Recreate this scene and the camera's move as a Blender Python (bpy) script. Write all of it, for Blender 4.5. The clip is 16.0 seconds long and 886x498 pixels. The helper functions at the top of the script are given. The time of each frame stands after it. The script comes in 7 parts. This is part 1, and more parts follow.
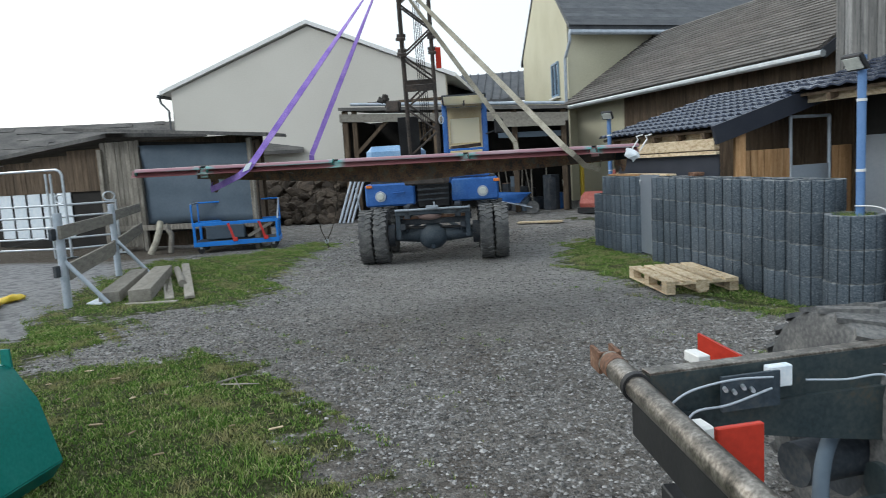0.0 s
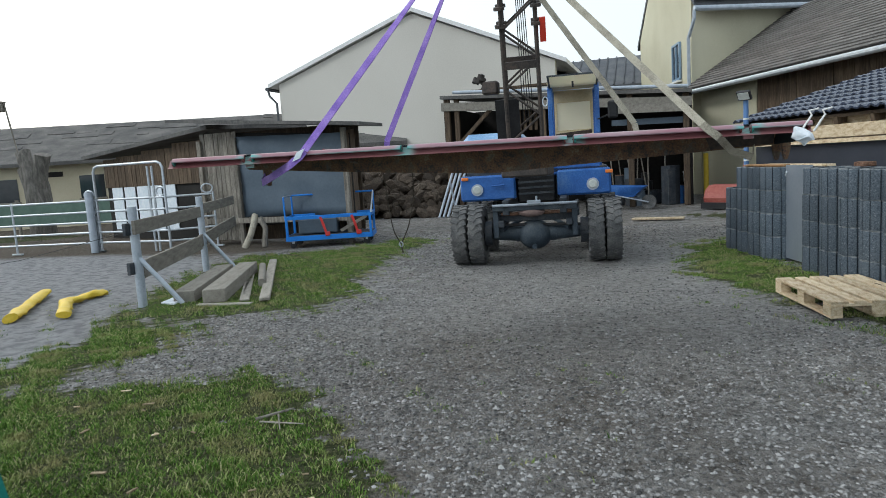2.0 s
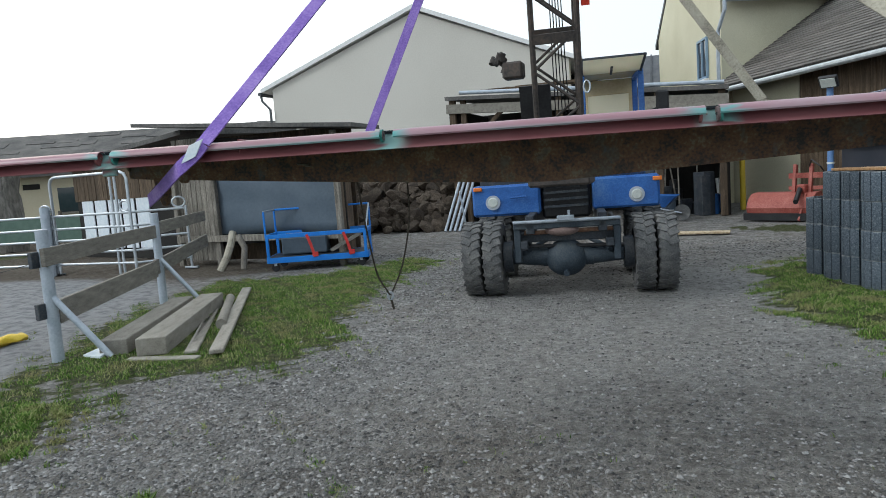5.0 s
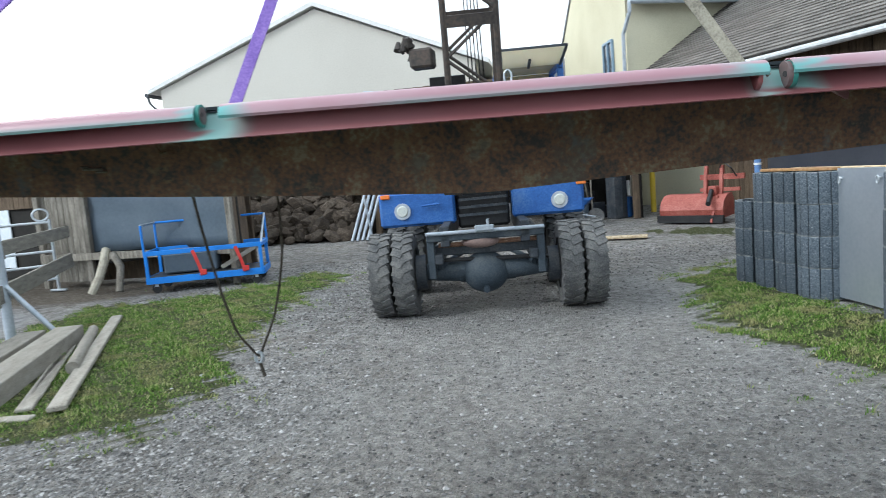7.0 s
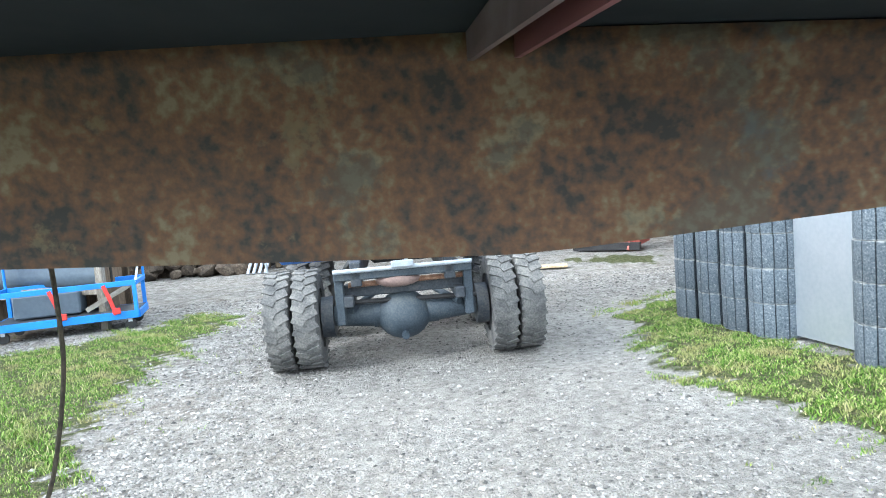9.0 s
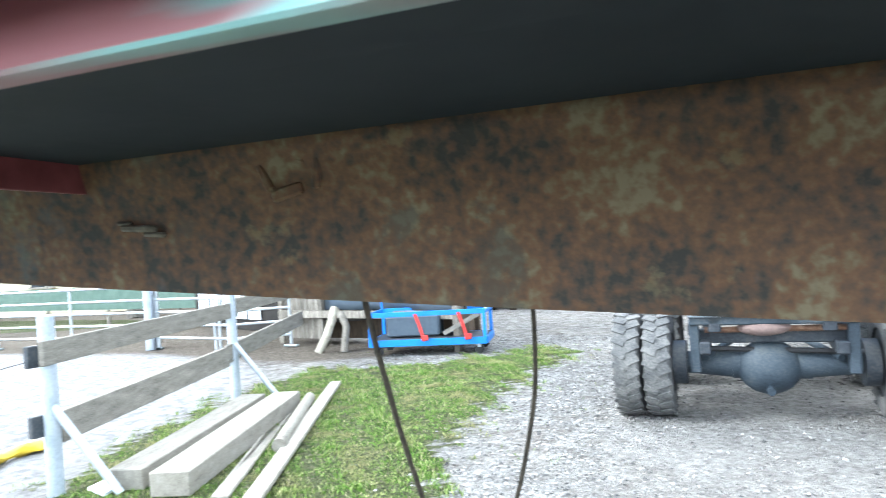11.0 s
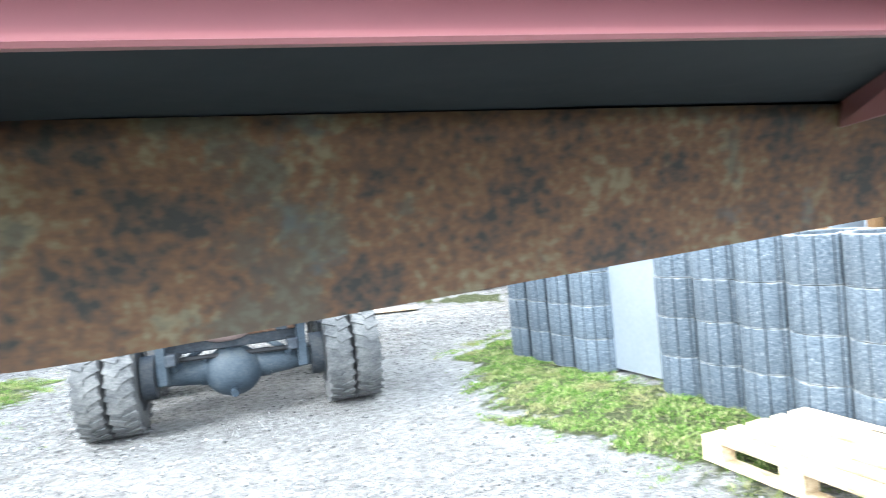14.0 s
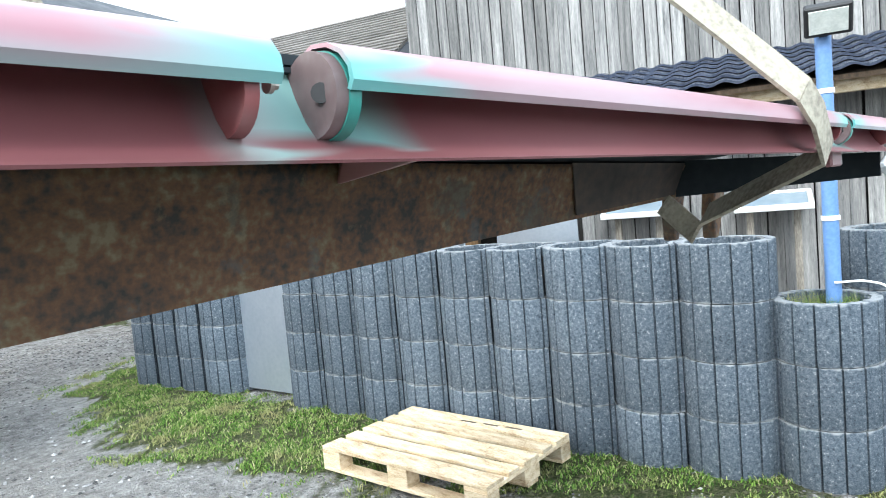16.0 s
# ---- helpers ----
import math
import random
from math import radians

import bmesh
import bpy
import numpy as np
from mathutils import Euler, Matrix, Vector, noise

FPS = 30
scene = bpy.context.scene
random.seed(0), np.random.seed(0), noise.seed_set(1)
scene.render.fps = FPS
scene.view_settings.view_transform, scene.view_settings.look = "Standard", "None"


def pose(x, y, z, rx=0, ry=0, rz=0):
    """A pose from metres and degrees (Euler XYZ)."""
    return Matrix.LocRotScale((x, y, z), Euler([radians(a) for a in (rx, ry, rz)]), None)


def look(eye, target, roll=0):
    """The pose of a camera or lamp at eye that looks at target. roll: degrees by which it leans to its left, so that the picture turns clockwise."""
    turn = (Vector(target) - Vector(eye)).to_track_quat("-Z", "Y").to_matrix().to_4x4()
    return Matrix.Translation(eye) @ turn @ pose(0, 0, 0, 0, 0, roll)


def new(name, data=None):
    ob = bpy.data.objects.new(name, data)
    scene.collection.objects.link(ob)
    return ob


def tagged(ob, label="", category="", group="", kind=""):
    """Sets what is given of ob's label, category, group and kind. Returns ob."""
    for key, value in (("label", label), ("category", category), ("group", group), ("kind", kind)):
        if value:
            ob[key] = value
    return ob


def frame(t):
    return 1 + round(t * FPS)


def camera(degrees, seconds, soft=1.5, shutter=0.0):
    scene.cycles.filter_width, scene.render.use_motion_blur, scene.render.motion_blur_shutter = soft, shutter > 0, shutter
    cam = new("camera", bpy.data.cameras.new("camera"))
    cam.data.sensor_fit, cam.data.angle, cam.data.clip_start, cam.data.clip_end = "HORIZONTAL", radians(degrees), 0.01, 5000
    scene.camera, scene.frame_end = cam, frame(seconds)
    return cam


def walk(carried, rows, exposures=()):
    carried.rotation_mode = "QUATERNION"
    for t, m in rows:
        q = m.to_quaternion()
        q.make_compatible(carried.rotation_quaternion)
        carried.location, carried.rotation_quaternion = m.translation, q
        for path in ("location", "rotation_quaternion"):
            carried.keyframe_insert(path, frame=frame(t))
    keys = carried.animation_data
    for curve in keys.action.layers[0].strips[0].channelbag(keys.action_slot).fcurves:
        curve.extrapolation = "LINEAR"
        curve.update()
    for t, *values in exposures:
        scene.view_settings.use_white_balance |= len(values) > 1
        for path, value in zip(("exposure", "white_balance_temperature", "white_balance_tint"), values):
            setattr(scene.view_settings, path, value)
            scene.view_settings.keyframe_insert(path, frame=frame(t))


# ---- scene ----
cam = camera(66.2, 16.0, soft=0.7, shutter=0.3)
PATH = [
    (0, (1.335, 0.109, 1.557), (1.021, 2.069, 1.313), -3.52),
    (0.5, (1.426, 0.305, 1.557), (0.936, 2.229, 1.317), -3.39),
    (1, (1.379, 0.579, 1.526), (0.791, 2.475, 1.287), -3.09),
    (1.5, (1.296, 0.862, 1.527), (0.682, 2.751, 1.291), -3.38),
    (2, (1.232, 1.283, 1.52), (0.611, 3.168, 1.273), -3.69),
    (2.5, (1.1, 1.655, 1.527), (0.459, 3.535, 1.293), -3.43),
    (3, (0.915, 1.948, 1.546), (0.276, 3.829, 1.313), -3.62),
    (3.2, (0.866, 2.06, 1.539), (0.225, 3.941, 1.309), -3.72),
    (5.5, (0.474, 3.488, 1.496), (-0.158, 5.373, 1.277), -4.21),
    (6, (0.366, 3.711, 1.512), (-0.251, 5.601, 1.293), -3.98),
    (6.5, (0.286, 3.933, 1.513), (-0.216, 5.856, 1.292), -4.43),
    (7, (0.326, 4.171, 1.498), (-0.053, 6.122, 1.272), -4.78),
    (7.5, (0.311, 4.445, 1.512), (0.09, 6.418, 1.271), -4.72),
    (8, (0.217, 4.708, 1.518), (0.089, 6.689, 1.272), -4.8),
    (8.2, (0.172, 4.847, 1.508), (0.097, 6.831, 1.267), -4.86),
    (10.3, (-0.043, 5.314, 1.506), (-0.462, 7.269, 1.472), -3.85),
    (10.5, (-0.081, 5.275, 1.509), (-0.67, 7.186, 1.491), -3.8),
    (11, (-0.195, 5.213, 1.531), (-1.167, 6.961, 1.533), -3.72),
    (11.5, (-0.19, 5.199, 1.537), (-1.34, 6.836, 1.552), -3.57),
    (12, (-0.055, 5.22, 1.536), (-1.203, 6.857, 1.555), -3.96),
    (12.5, (0.107, 5.243, 1.537), (-0.844, 7.002, 1.535), -4.32),
    (13, (0.186, 5.246, 1.539), (-0.367, 7.168, 1.509), -4.88),
    (13.5, (0.264, 5.235, 1.528), (0.149, 7.231, 1.474), -6.07),
    (14, (0.383, 5.239, 1.531), (0.689, 7.213, 1.439), -5.92),
    (14.5, (0.487, 5.230, 1.539), (1.164, 7.108, 1.419), -5.71),
    (15, (0.503, 5.209, 1.546), (1.484, 6.946, 1.400), -5.61),
    (15.5, (0.534, 5.200, 1.553), (1.679, 6.833, 1.399), -5.48),
    (16, (0.536, 5.181, 1.56), (1.758, 6.757, 1.406), -5.06),
]
EXPOSURE = [(t, stops, kelvin, 5) for t, stops, kelvin in ((0, 0.15, 5950), (1.5, 0.1, 5950), (3.2, 0.05, 5950), (5.5, 0.2, 5950), (6.5, 0.58, 5850), (7.5, 1.05, 5850), (8.2, 1.5, 5800), (10.3, 2.8, 5950), (11, 2.4, 5700), (11.5, 2.3, 5650), (12, 2.35, 5600), (12.5, 2.45, 5600), (13, 2.75, 5600), (14, 2.72, 5650), (14.5, 2.5, 5650), (15, 2.35, 5700), (15.5, 2.0, 5800), (16, 1.62, 5800))]
walk(cam, [(t, look(e, g, r)) for t, e, g, r in PATH], EXPOSURE)


# ---- world, sun ----
world = bpy.data.worlds.new("overcast_world")
scene.world = world
world.use_nodes = True
wn, wl = world.node_tree.nodes, world.node_tree.links
sky = wn.new("ShaderNodeTexSky")
sky.sky_type = "NISHITA"
sky.sun_disc = False
sky.sun_elevation, sky.sun_rotation = radians(32), radians(-60)
sky.dust_density, sky.air_density, sky.ozone_density = 6.0, 1.0, 1.0
veil = wn.new("ShaderNodeMixRGB")
veil.inputs["Fac"].default_value = 0.72
veil.inputs["Color2"].default_value = (9.6, 9.9, 10.0, 1)
wl.new(sky.outputs[0], veil.inputs["Color1"])
wl.new(veil.outputs[0], wn["Background"].inputs["Color"])
wn["Background"].inputs["Strength"].default_value = 0.12
sun_data = bpy.data.lights.new("sun", "SUN")
sun_data.energy, sun_data.angle, sun_data.color = 1.0, radians(14), (1.0, 0.96, 0.9)
sun = new("sun", sun_data)
sun.matrix_world = look((-8, -3, 8), (0, 4, 0))


# ---- materials ----
def surf(name, colours, scale=4.0, fine=40.0, rough=0.7, metal=0.0, bump=0.2, dist=0.01, detail=6.0, stretch=(1, 1, 1), spread=0.15, spec=0.4, vary=0.0, turn=None):
    """A surface of two or three colours blended by coarse and fine noise, with relief."""
    m = bpy.data.materials.new(name)
    m.use_nodes = True
    n, l = m.node_tree.nodes, m.node_tree.links
    b = n["Principled BSDF"]
    geo = n.new("ShaderNodeNewGeometry")
    mp = n.new("ShaderNodeMapping")
    mp.inputs["Scale"].default_value = stretch
    if turn is not None:
        mp.vector_type = "TEXTURE"
        mp.inputs["Scale"].default_value = [1 / k for k in stretch]
        mp.inputs["Rotation"].default_value = (0, 0, radians(turn))
    l.new(geo.outputs["Position"], mp.inputs["Vector"])
    co = mp.outputs["Vector"]
    if vary:
        oi = n.new("ShaderNodeObjectInfo")
        ad = n.new("ShaderNodeVectorMath")
        ad.operation = "ADD"
        sc = n.new("ShaderNodeMath")
        sc.operation = "MULTIPLY"
        sc.inputs[1].default_value = 37.0
        l.new(oi.outputs["Random"], sc.inputs[0])
        l.new(mp.outputs["Vector"], ad.inputs[0])
        l.new(sc.outputs[0], ad.inputs[1])
        co = ad.outputs[0]
    n1 = n.new("ShaderNodeTexNoise")
    n1.inputs["Scale"].default_value, n1.inputs["Detail"].default_value = scale, detail
    n2 = n.new("ShaderNodeTexNoise")
    n2.inputs["Scale"].default_value, n2.inputs["Detail"].default_value = fine, 4.0
    l.new(co, n1.inputs["Vector"]), l.new(co, n2.inputs["Vector"])
    mix = n.new("ShaderNodeMath")
    mix.operation = "MULTIPLY_ADD"
    mix.inputs[1].default_value = 0.45
    l.new(n2.outputs["Fac"], mix.inputs[0])
    half = n.new("ShaderNodeMath")
    half.operation = "MULTIPLY"
    half.inputs[1].default_value = 0.55
    l.new(n1.outputs["Fac"], half.inputs[0]), l.new(half.outputs[0], mix.inputs[2])
    ramp = n.new("ShaderNodeValToRGB")
    els = ramp.color_ramp.elements
    k = len(colours)
    els[0].position, els[0].color = 0.5 - spread, (*colours[0], 1)
    els[1].position, els[1].color = 0.5 + spread, (*colours[-1], 1)
    for i in range(1, k - 1):
        e = els.new(0.5 - spread + 2 * spread * i / (k - 1))
        e.color = (*colours[i], 1)
    l.new(mix.outputs[0], ramp.inputs["Fac"])
    out = ramp.outputs["Color"]
    if vary:
        hsv = n.new("ShaderNodeHueSaturation")
        mr = n.new("ShaderNodeMapRange")
        mr.inputs["To Min"].default_value, mr.inputs["To Max"].default_value = 1 - vary, 1 + vary
        l.new(oi.outputs["Random"], mr.inputs["Value"])
        l.new(mr.outputs[0], hsv.inputs["Value"]), l.new(out, hsv.inputs["Color"])
        out = hsv.outputs["Color"]
    l.new(out, b.inputs["Base Color"])
    rr = n.new("ShaderNodeMapRange")
    rr.inputs["To Min"].default_value, rr.inputs["To Max"].default_value = max(0.03, rough - 0.12), min(1, rough + 0.12)
    l.new(n2.outputs["Fac"], rr.inputs["Value"]), l.new(rr.outputs[0], b.inputs["Roughness"])
    b.inputs["Metallic"].default_value = metal
    b.inputs["Specular IOR Level"].default_value = spec
    if bump:
        bp = n.new("ShaderNodeBump")
        bp.inputs["Strength"].default_value, bp.inputs["Distance"].default_value = bump, dist
        l.new(mix.outputs[0], bp.inputs["Height"]), l.new(bp.outputs["Normal"], b.inputs["Normal"])
    return m


def glass(name, tint=(0.9, 0.95, 0.95), rough=0.02):
    m = bpy.data.materials.new(name)
    m.use_nodes = True
    b = m.node_tree.nodes["Principled BSDF"]
    b.inputs["Base Color"].default_value = (*tint, 1)
    b.inputs["Roughness"].default_value = rough
    b.inputs["Transmission Weight"].default_value = 0.9
    return m


def translucent(name, tint):
    m = glass(name, tint, 0.55)
    m.node_tree.nodes["Principled BSDF"].inputs["Transmission Weight"].default_value = 0.65
    return m


M_flap = translucent("clouded_plastic_sheet", (0.96, 0.9, 0.7))
M_rubber = surf("tyre_rubber", [(0.05, 0.052, 0.055), (0.11, 0.11, 0.11), (0.2, 0.195, 0.185)], 6, 60, 0.85, bump=0.3, dist=0.004, vary=0.1)
M_blue = surf("blue_paint", [(0.025, 0.09, 0.3), (0.035, 0.13, 0.42), (0.09, 0.2, 0.46)], 3, 50, 0.4, bump=0.05)
M_trolley = surf("bright_blue_paint", [(0.02, 0.17, 0.6), (0.03, 0.24, 0.75)], 4, 60, 0.4, bump=0.05)
M_bluepole = surf("pole_blue_paint", [(0.1, 0.2, 0.42), (0.16, 0.28, 0.52)], 4, 60, 0.45, bump=0.05)
M_chassis = surf("dark_chassis_steel", [(0.018, 0.022, 0.03), (0.04, 0.048, 0.06), (0.09, 0.09, 0.09)], 5, 50, 0.6, bump=0.2)
M_axle = surf("blue_grey_axle_paint", [(0.02, 0.03, 0.042), (0.042, 0.058, 0.076), (0.085, 0.095, 0.1)], 5, 60, 0.6, bump=0.2)
M_oily = surf("greasy_dark_steel", [(0.012, 0.02, 0.024), (0.026, 0.04, 0.046), (0.05, 0.062, 0.062), (0.085, 0.07, 0.05)], 7, 60, 0.45, bump=0.25, dist=0.004, spread=0.2)
M_black = surf("black_steel", [(0.01, 0.01, 0.012), (0.03, 0.03, 0.032)], 5, 50, 0.5, bump=0.1)
M_lattice = surf("boom_dark_steel", [(0.03, 0.027, 0.025), (0.06, 0.05, 0.045), (0.1, 0.075, 0.06)], 5, 40, 0.7, bump=0.2)
M_rust = surf("rusted_plate", [(0.045, 0.042, 0.039), (0.085, 0.06, 0.046), (0.13, 0.075, 0.047), (0.17, 0.092, 0.05), (0.18, 0.125, 0.072), (0.22, 0.18, 0.115)], 12, 90, 0.66, bump=0.8, dist=0.004, spread=0.12, detail=12)
M_under = surf("dark_grey_primer", [(0.014, 0.018, 0.022), (0.024, 0.031, 0.036), (0.04, 0.047, 0.052)], 4, 45, 0.7, bump=0.1, dist=0.002, spread=0.24, spec=0.15)
M_galv = surf("galvanised_steel", [(0.42, 0.46, 0.5), (0.6, 0.63, 0.66)], 7, 40, 0.4, metal=0.6, bump=0.05)
M_galvgrey = surf("grey_painted_tube", [(0.33, 0.38, 0.44), (0.5, 0.54, 0.6)], 7, 50, 0.45, metal=0.3, bump=0.05)
M_alu = surf("matt_aluminium_sheet", [(0.42, 0.47, 0.53), (0.52, 0.56, 0.61)], 2, 30, 0.38, metal=0.7, bump=0.04)
M_oldwood = surf("weathered_grey_timber", [(0.1, 0.09, 0.075), (0.2, 0.18, 0.15), (0.34, 0.31, 0.27)], 3, 25, 0.85, bump=0.4, dist=0.004, stretch=(6, 6, 0.8), vary=0.2)
M_flatwood = surf("weathered_plank_timber", [(0.12, 0.105, 0.085), (0.23, 0.21, 0.178), (0.29, 0.27, 0.232), (0.36, 0.335, 0.295)], 5, 34, 0.85, bump=0.3, dist=0.004, stretch=(3, 0.8, 3), vary=0.2, spread=0.22, turn=23.5)
M_fenceboard = surf("grey_fence_board", [(0.09, 0.082, 0.07), (0.17, 0.155, 0.135), (0.225, 0.21, 0.18), (0.3, 0.28, 0.245)], 6, 40, 0.88, bump=0.4, dist=0.004, stretch=(2, 0.8, 4), vary=0.12, spread=0.2, turn=23.5)
M_brownwood = surf("brown_barn_boards", [(0.05, 0.035, 0.024), (0.1, 0.07, 0.045), (0.17, 0.125, 0.085)], 3, 25, 0.85, bump=0.4, dist=0.004, stretch=(7, 7, 0.7), vary=0.25)
M_greyboard = surf("silver_grey_boards", [(0.05, 0.05, 0.05), (0.17, 0.17, 0.168), (0.27, 0.265, 0.255), (0.4, 0.39, 0.37)], 3, 25, 0.85, bump=0.5, dist=0.006, stretch=(9, 9, 0.5), vary=0.38, spread=0.2)
M_palewood = surf("fresh_pallet_wood", [(0.3, 0.2, 0.11), (0.52, 0.4, 0.25), (0.64, 0.53, 0.37), (0.7, 0.61, 0.46)], 5, 50, 0.75, bump=0.3, dist=0.002, stretch=(5, 1.5, 6), vary=0.22)
M_newboard = surf("orange_new_boards", [(0.3, 0.16, 0.07), (0.45, 0.26, 0.12), (0.56, 0.36, 0.19)], 3, 25, 0.75, bump=0.3, dist=0.003, stretch=(8, 8, 0.8), vary=0.15)
M_concrete = surf("grey_block_concrete", [(0.02, 0.026, 0.035), (0.052, 0.068, 0.086), (0.084, 0.104, 0.127), (0.122, 0.142, 0.165), (0.34, 0.352, 0.365)], 62.0, 150, 0.92, bump=1.0, dist=0.006, vary=0.16, spec=0.25, spread=0.2, detail=3.0)
M_soil = surf("planter_soil", [(0.03, 0.022, 0.015), (0.08, 0.06, 0.04)], 10, 60, 0.95, bump=0.6)
M_white = surf("cream_render_wall", [(0.54, 0.51, 0.46), (0.6, 0.57, 0.515), (0.645, 0.615, 0.56)], 0.35, 18, 0.92, bump=0.15, spread=0.24)
M_yellow = surf("pale_yellow_render", [(0.46, 0.43, 0.3), (0.56, 0.53, 0.39), (0.63, 0.6, 0.46)], 0.5, 30, 0.9, bump=0.1, spread=0.22)
M_cream = surf("cream_render", [(0.5, 0.44, 0.31), (0.62, 0.56, 0.42)], 0.6, 30, 0.9, bump=0.1)
M_slate = surf("dark_slate_shingle", [(0.05, 0.055, 0.065), (0.085, 0.09, 0.1), (0.12, 0.125, 0.13)], 2, 30, 0.7, bump=0.2, vary=0.2)
M_brownroof = surf("weathered_brown_shingle", [(0.085, 0.078, 0.072), (0.145, 0.135, 0.125), (0.215, 0.2, 0.185)], 2, 30, 0.8, bump=0.2, vary=0.2)
M_tile = surf("anthracite_roof_tile", [(0.035, 0.043, 0.068), (0.055, 0.067, 0.1), (0.09, 0.102, 0.138)], 3, 50, 0.27, bump=0.1, vary=0.15)
M_tarroof = surf("grey_felt_roof", [(0.06, 0.06, 0.06), (0.11, 0.105, 0.1), (0.17, 0.16, 0.15)], 1.5, 20, 0.9, bump=0.3)
M_tarp = surf("blue_grey_tarpaulin", [(0.07, 0.095, 0.125), (0.1, 0.13, 0.165)], 1.5, 20, 0.6, bump=0.25, dist=0.03)
M_fascia = surf("anthracite_fascia", [(0.025, 0.03, 0.045), (0.04, 0.045, 0.06)], 3, 30, 0.5, bump=0.05)
# near-black: the shade inside buildings and behind boards is put into this colour
M_shade = surf("interior_shade_black", [(0.012, 0.011, 0.01), (0.03, 0.027, 0.024)], 2, 20, 0.9, bump=0.2)
M_green = surf("teal_green_paint", [(0.008, 0.13, 0.105), (0.012, 0.17, 0.14), (0.025, 0.2, 0.17)], 2, 50, 0.35, bump=0.04)
M_red = surf("red_paint", [(0.42, 0.03, 0.015), (0.6, 0.05, 0.025)], 3, 50, 0.45, bump=0.05)
M_salmon = surf("faded_red_paint", [(0.2, 0.045, 0.035), (0.33, 0.085, 0.065), (0.42, 0.15, 0.12)], 3, 40, 0.55, bump=0.1)
M_ratchet = surf("red_webbing", [(0.45, 0.03, 0.03), (0.62, 0.06, 0.05)], 10, 90, 0.8, bump=0.2)
M_purple = surf("purple_webbing", [(0.15, 0.085, 0.36), (0.25, 0.15, 0.5), (0.36, 0.25, 0.58)], 8, 120, 0.75, bump=0.25, dist=0.002)
M_greystrap = surf("dirty_beige_webbing", [(0.2, 0.18, 0.145), (0.38, 0.35, 0.28), (0.5, 0.46, 0.37)], 8, 120, 0.85, bump=0.3, dist=0.002)
M_whitelab = surf("white_cloth", [(0.6, 0.68, 0.75), (0.8, 0.83, 0.86)], 12, 80, 0.8, bump=0.3)
M_stone = surf("brown_field_stone", [(0.025, 0.018, 0.013), (0.06, 0.045, 0.033), (0.13, 0.105, 0.08)], 3, 25, 0.9, bump=0.5, vary=0.3)
M_yellowbag = surf("yellow_plastic", [(0.6, 0.42, 0.02), (0.75, 0.55, 0.06)], 6, 40, 0.5, bump=0.3)
M_chrome = surf("bare_worn_steel", [(0.06, 0.055, 0.047), (0.2, 0.18, 0.155), (0.42, 0.39, 0.35)], 14, 90, 0.33, metal=0.7, bump=0.15)
M_rustbit = surf("orange_rust", [(0.09, 0.055, 0.04), (0.19, 0.1, 0.062), (0.3, 0.2, 0.14)], 18, 70, 0.75, metal=0.2, bump=0.3)
M_glassdark = surf("window_glass", [(0.02, 0.025, 0.03), (0.035, 0.04, 0.045)], 1, 5, 0.08, bump=0.0, spec=0.7)
M_windowpane = surf("pale_blue_glass", [(0.25, 0.33, 0.4), (0.34, 0.42, 0.48)], 2, 9, 0.1, bump=0.0, spec=0.6)
M_lens = surf("lamp_lens", [(0.5, 0.53, 0.5), (0.66, 0.68, 0.64)], 20, 90, 0.2, bump=0.1)
M_orange = surf("orange_lens", [(0.7, 0.17, 0.03), (0.8, 0.25, 0.05)], 10, 60, 0.3, bump=0.05)
M_cabin = surf("cab_interior_tan", [(0.55, 0.43, 0.24), (0.68, 0.56, 0.34)], 4, 40, 0.8, bump=0.1)
M_whitepaint = surf("white_paint", [(0.68, 0.68, 0.66), (0.8, 0.8, 0.79)], 5, 50, 0.5, bump=0.05)
M_windowblue = surf("blue_window_frame", [(0.2, 0.3, 0.42), (0.26, 0.36, 0.48)], 5, 50, 0.5, bump=0.05)
M_yellowpost = surf("yellow_post_paint", [(0.6, 0.42, 0.03), (0.7, 0.52, 0.06)], 5, 50, 0.5, bump=0.05)
M_rope = surf("dark_rope", [(0.04, 0.035, 0.028), (0.1, 0.085, 0.065)], 30, 120, 0.85, bump=0.4)
M_bark = surf("dead_tree_bark", [(0.06, 0.055, 0.05), (0.14, 0.13, 0.115), (0.24, 0.22, 0.2)], 3, 25, 0.9, bump=0.6, stretch=(4, 4, 1))
M_hay = surf("straw_litter", [(0.2, 0.15, 0.09), (0.35, 0.28, 0.18)], 10, 60, 0.95, bump=0.4)
M_net = surf("green_netting", [(0.07, 0.12, 0.095), (0.11, 0.165, 0.135)], 6, 60, 0.8, bump=0.2)
M_teal = surf("turquoise_tarpaulin", [(0.12, 0.36, 0.37), (0.2, 0.46, 0.46)], 2, 30, 0.5, bump=0.3)
M_airtank = surf("dusty_pink_brown_paint", [(0.16, 0.11, 0.1), (0.28, 0.2, 0.18)], 8, 50, 0.7, bump=0.1)


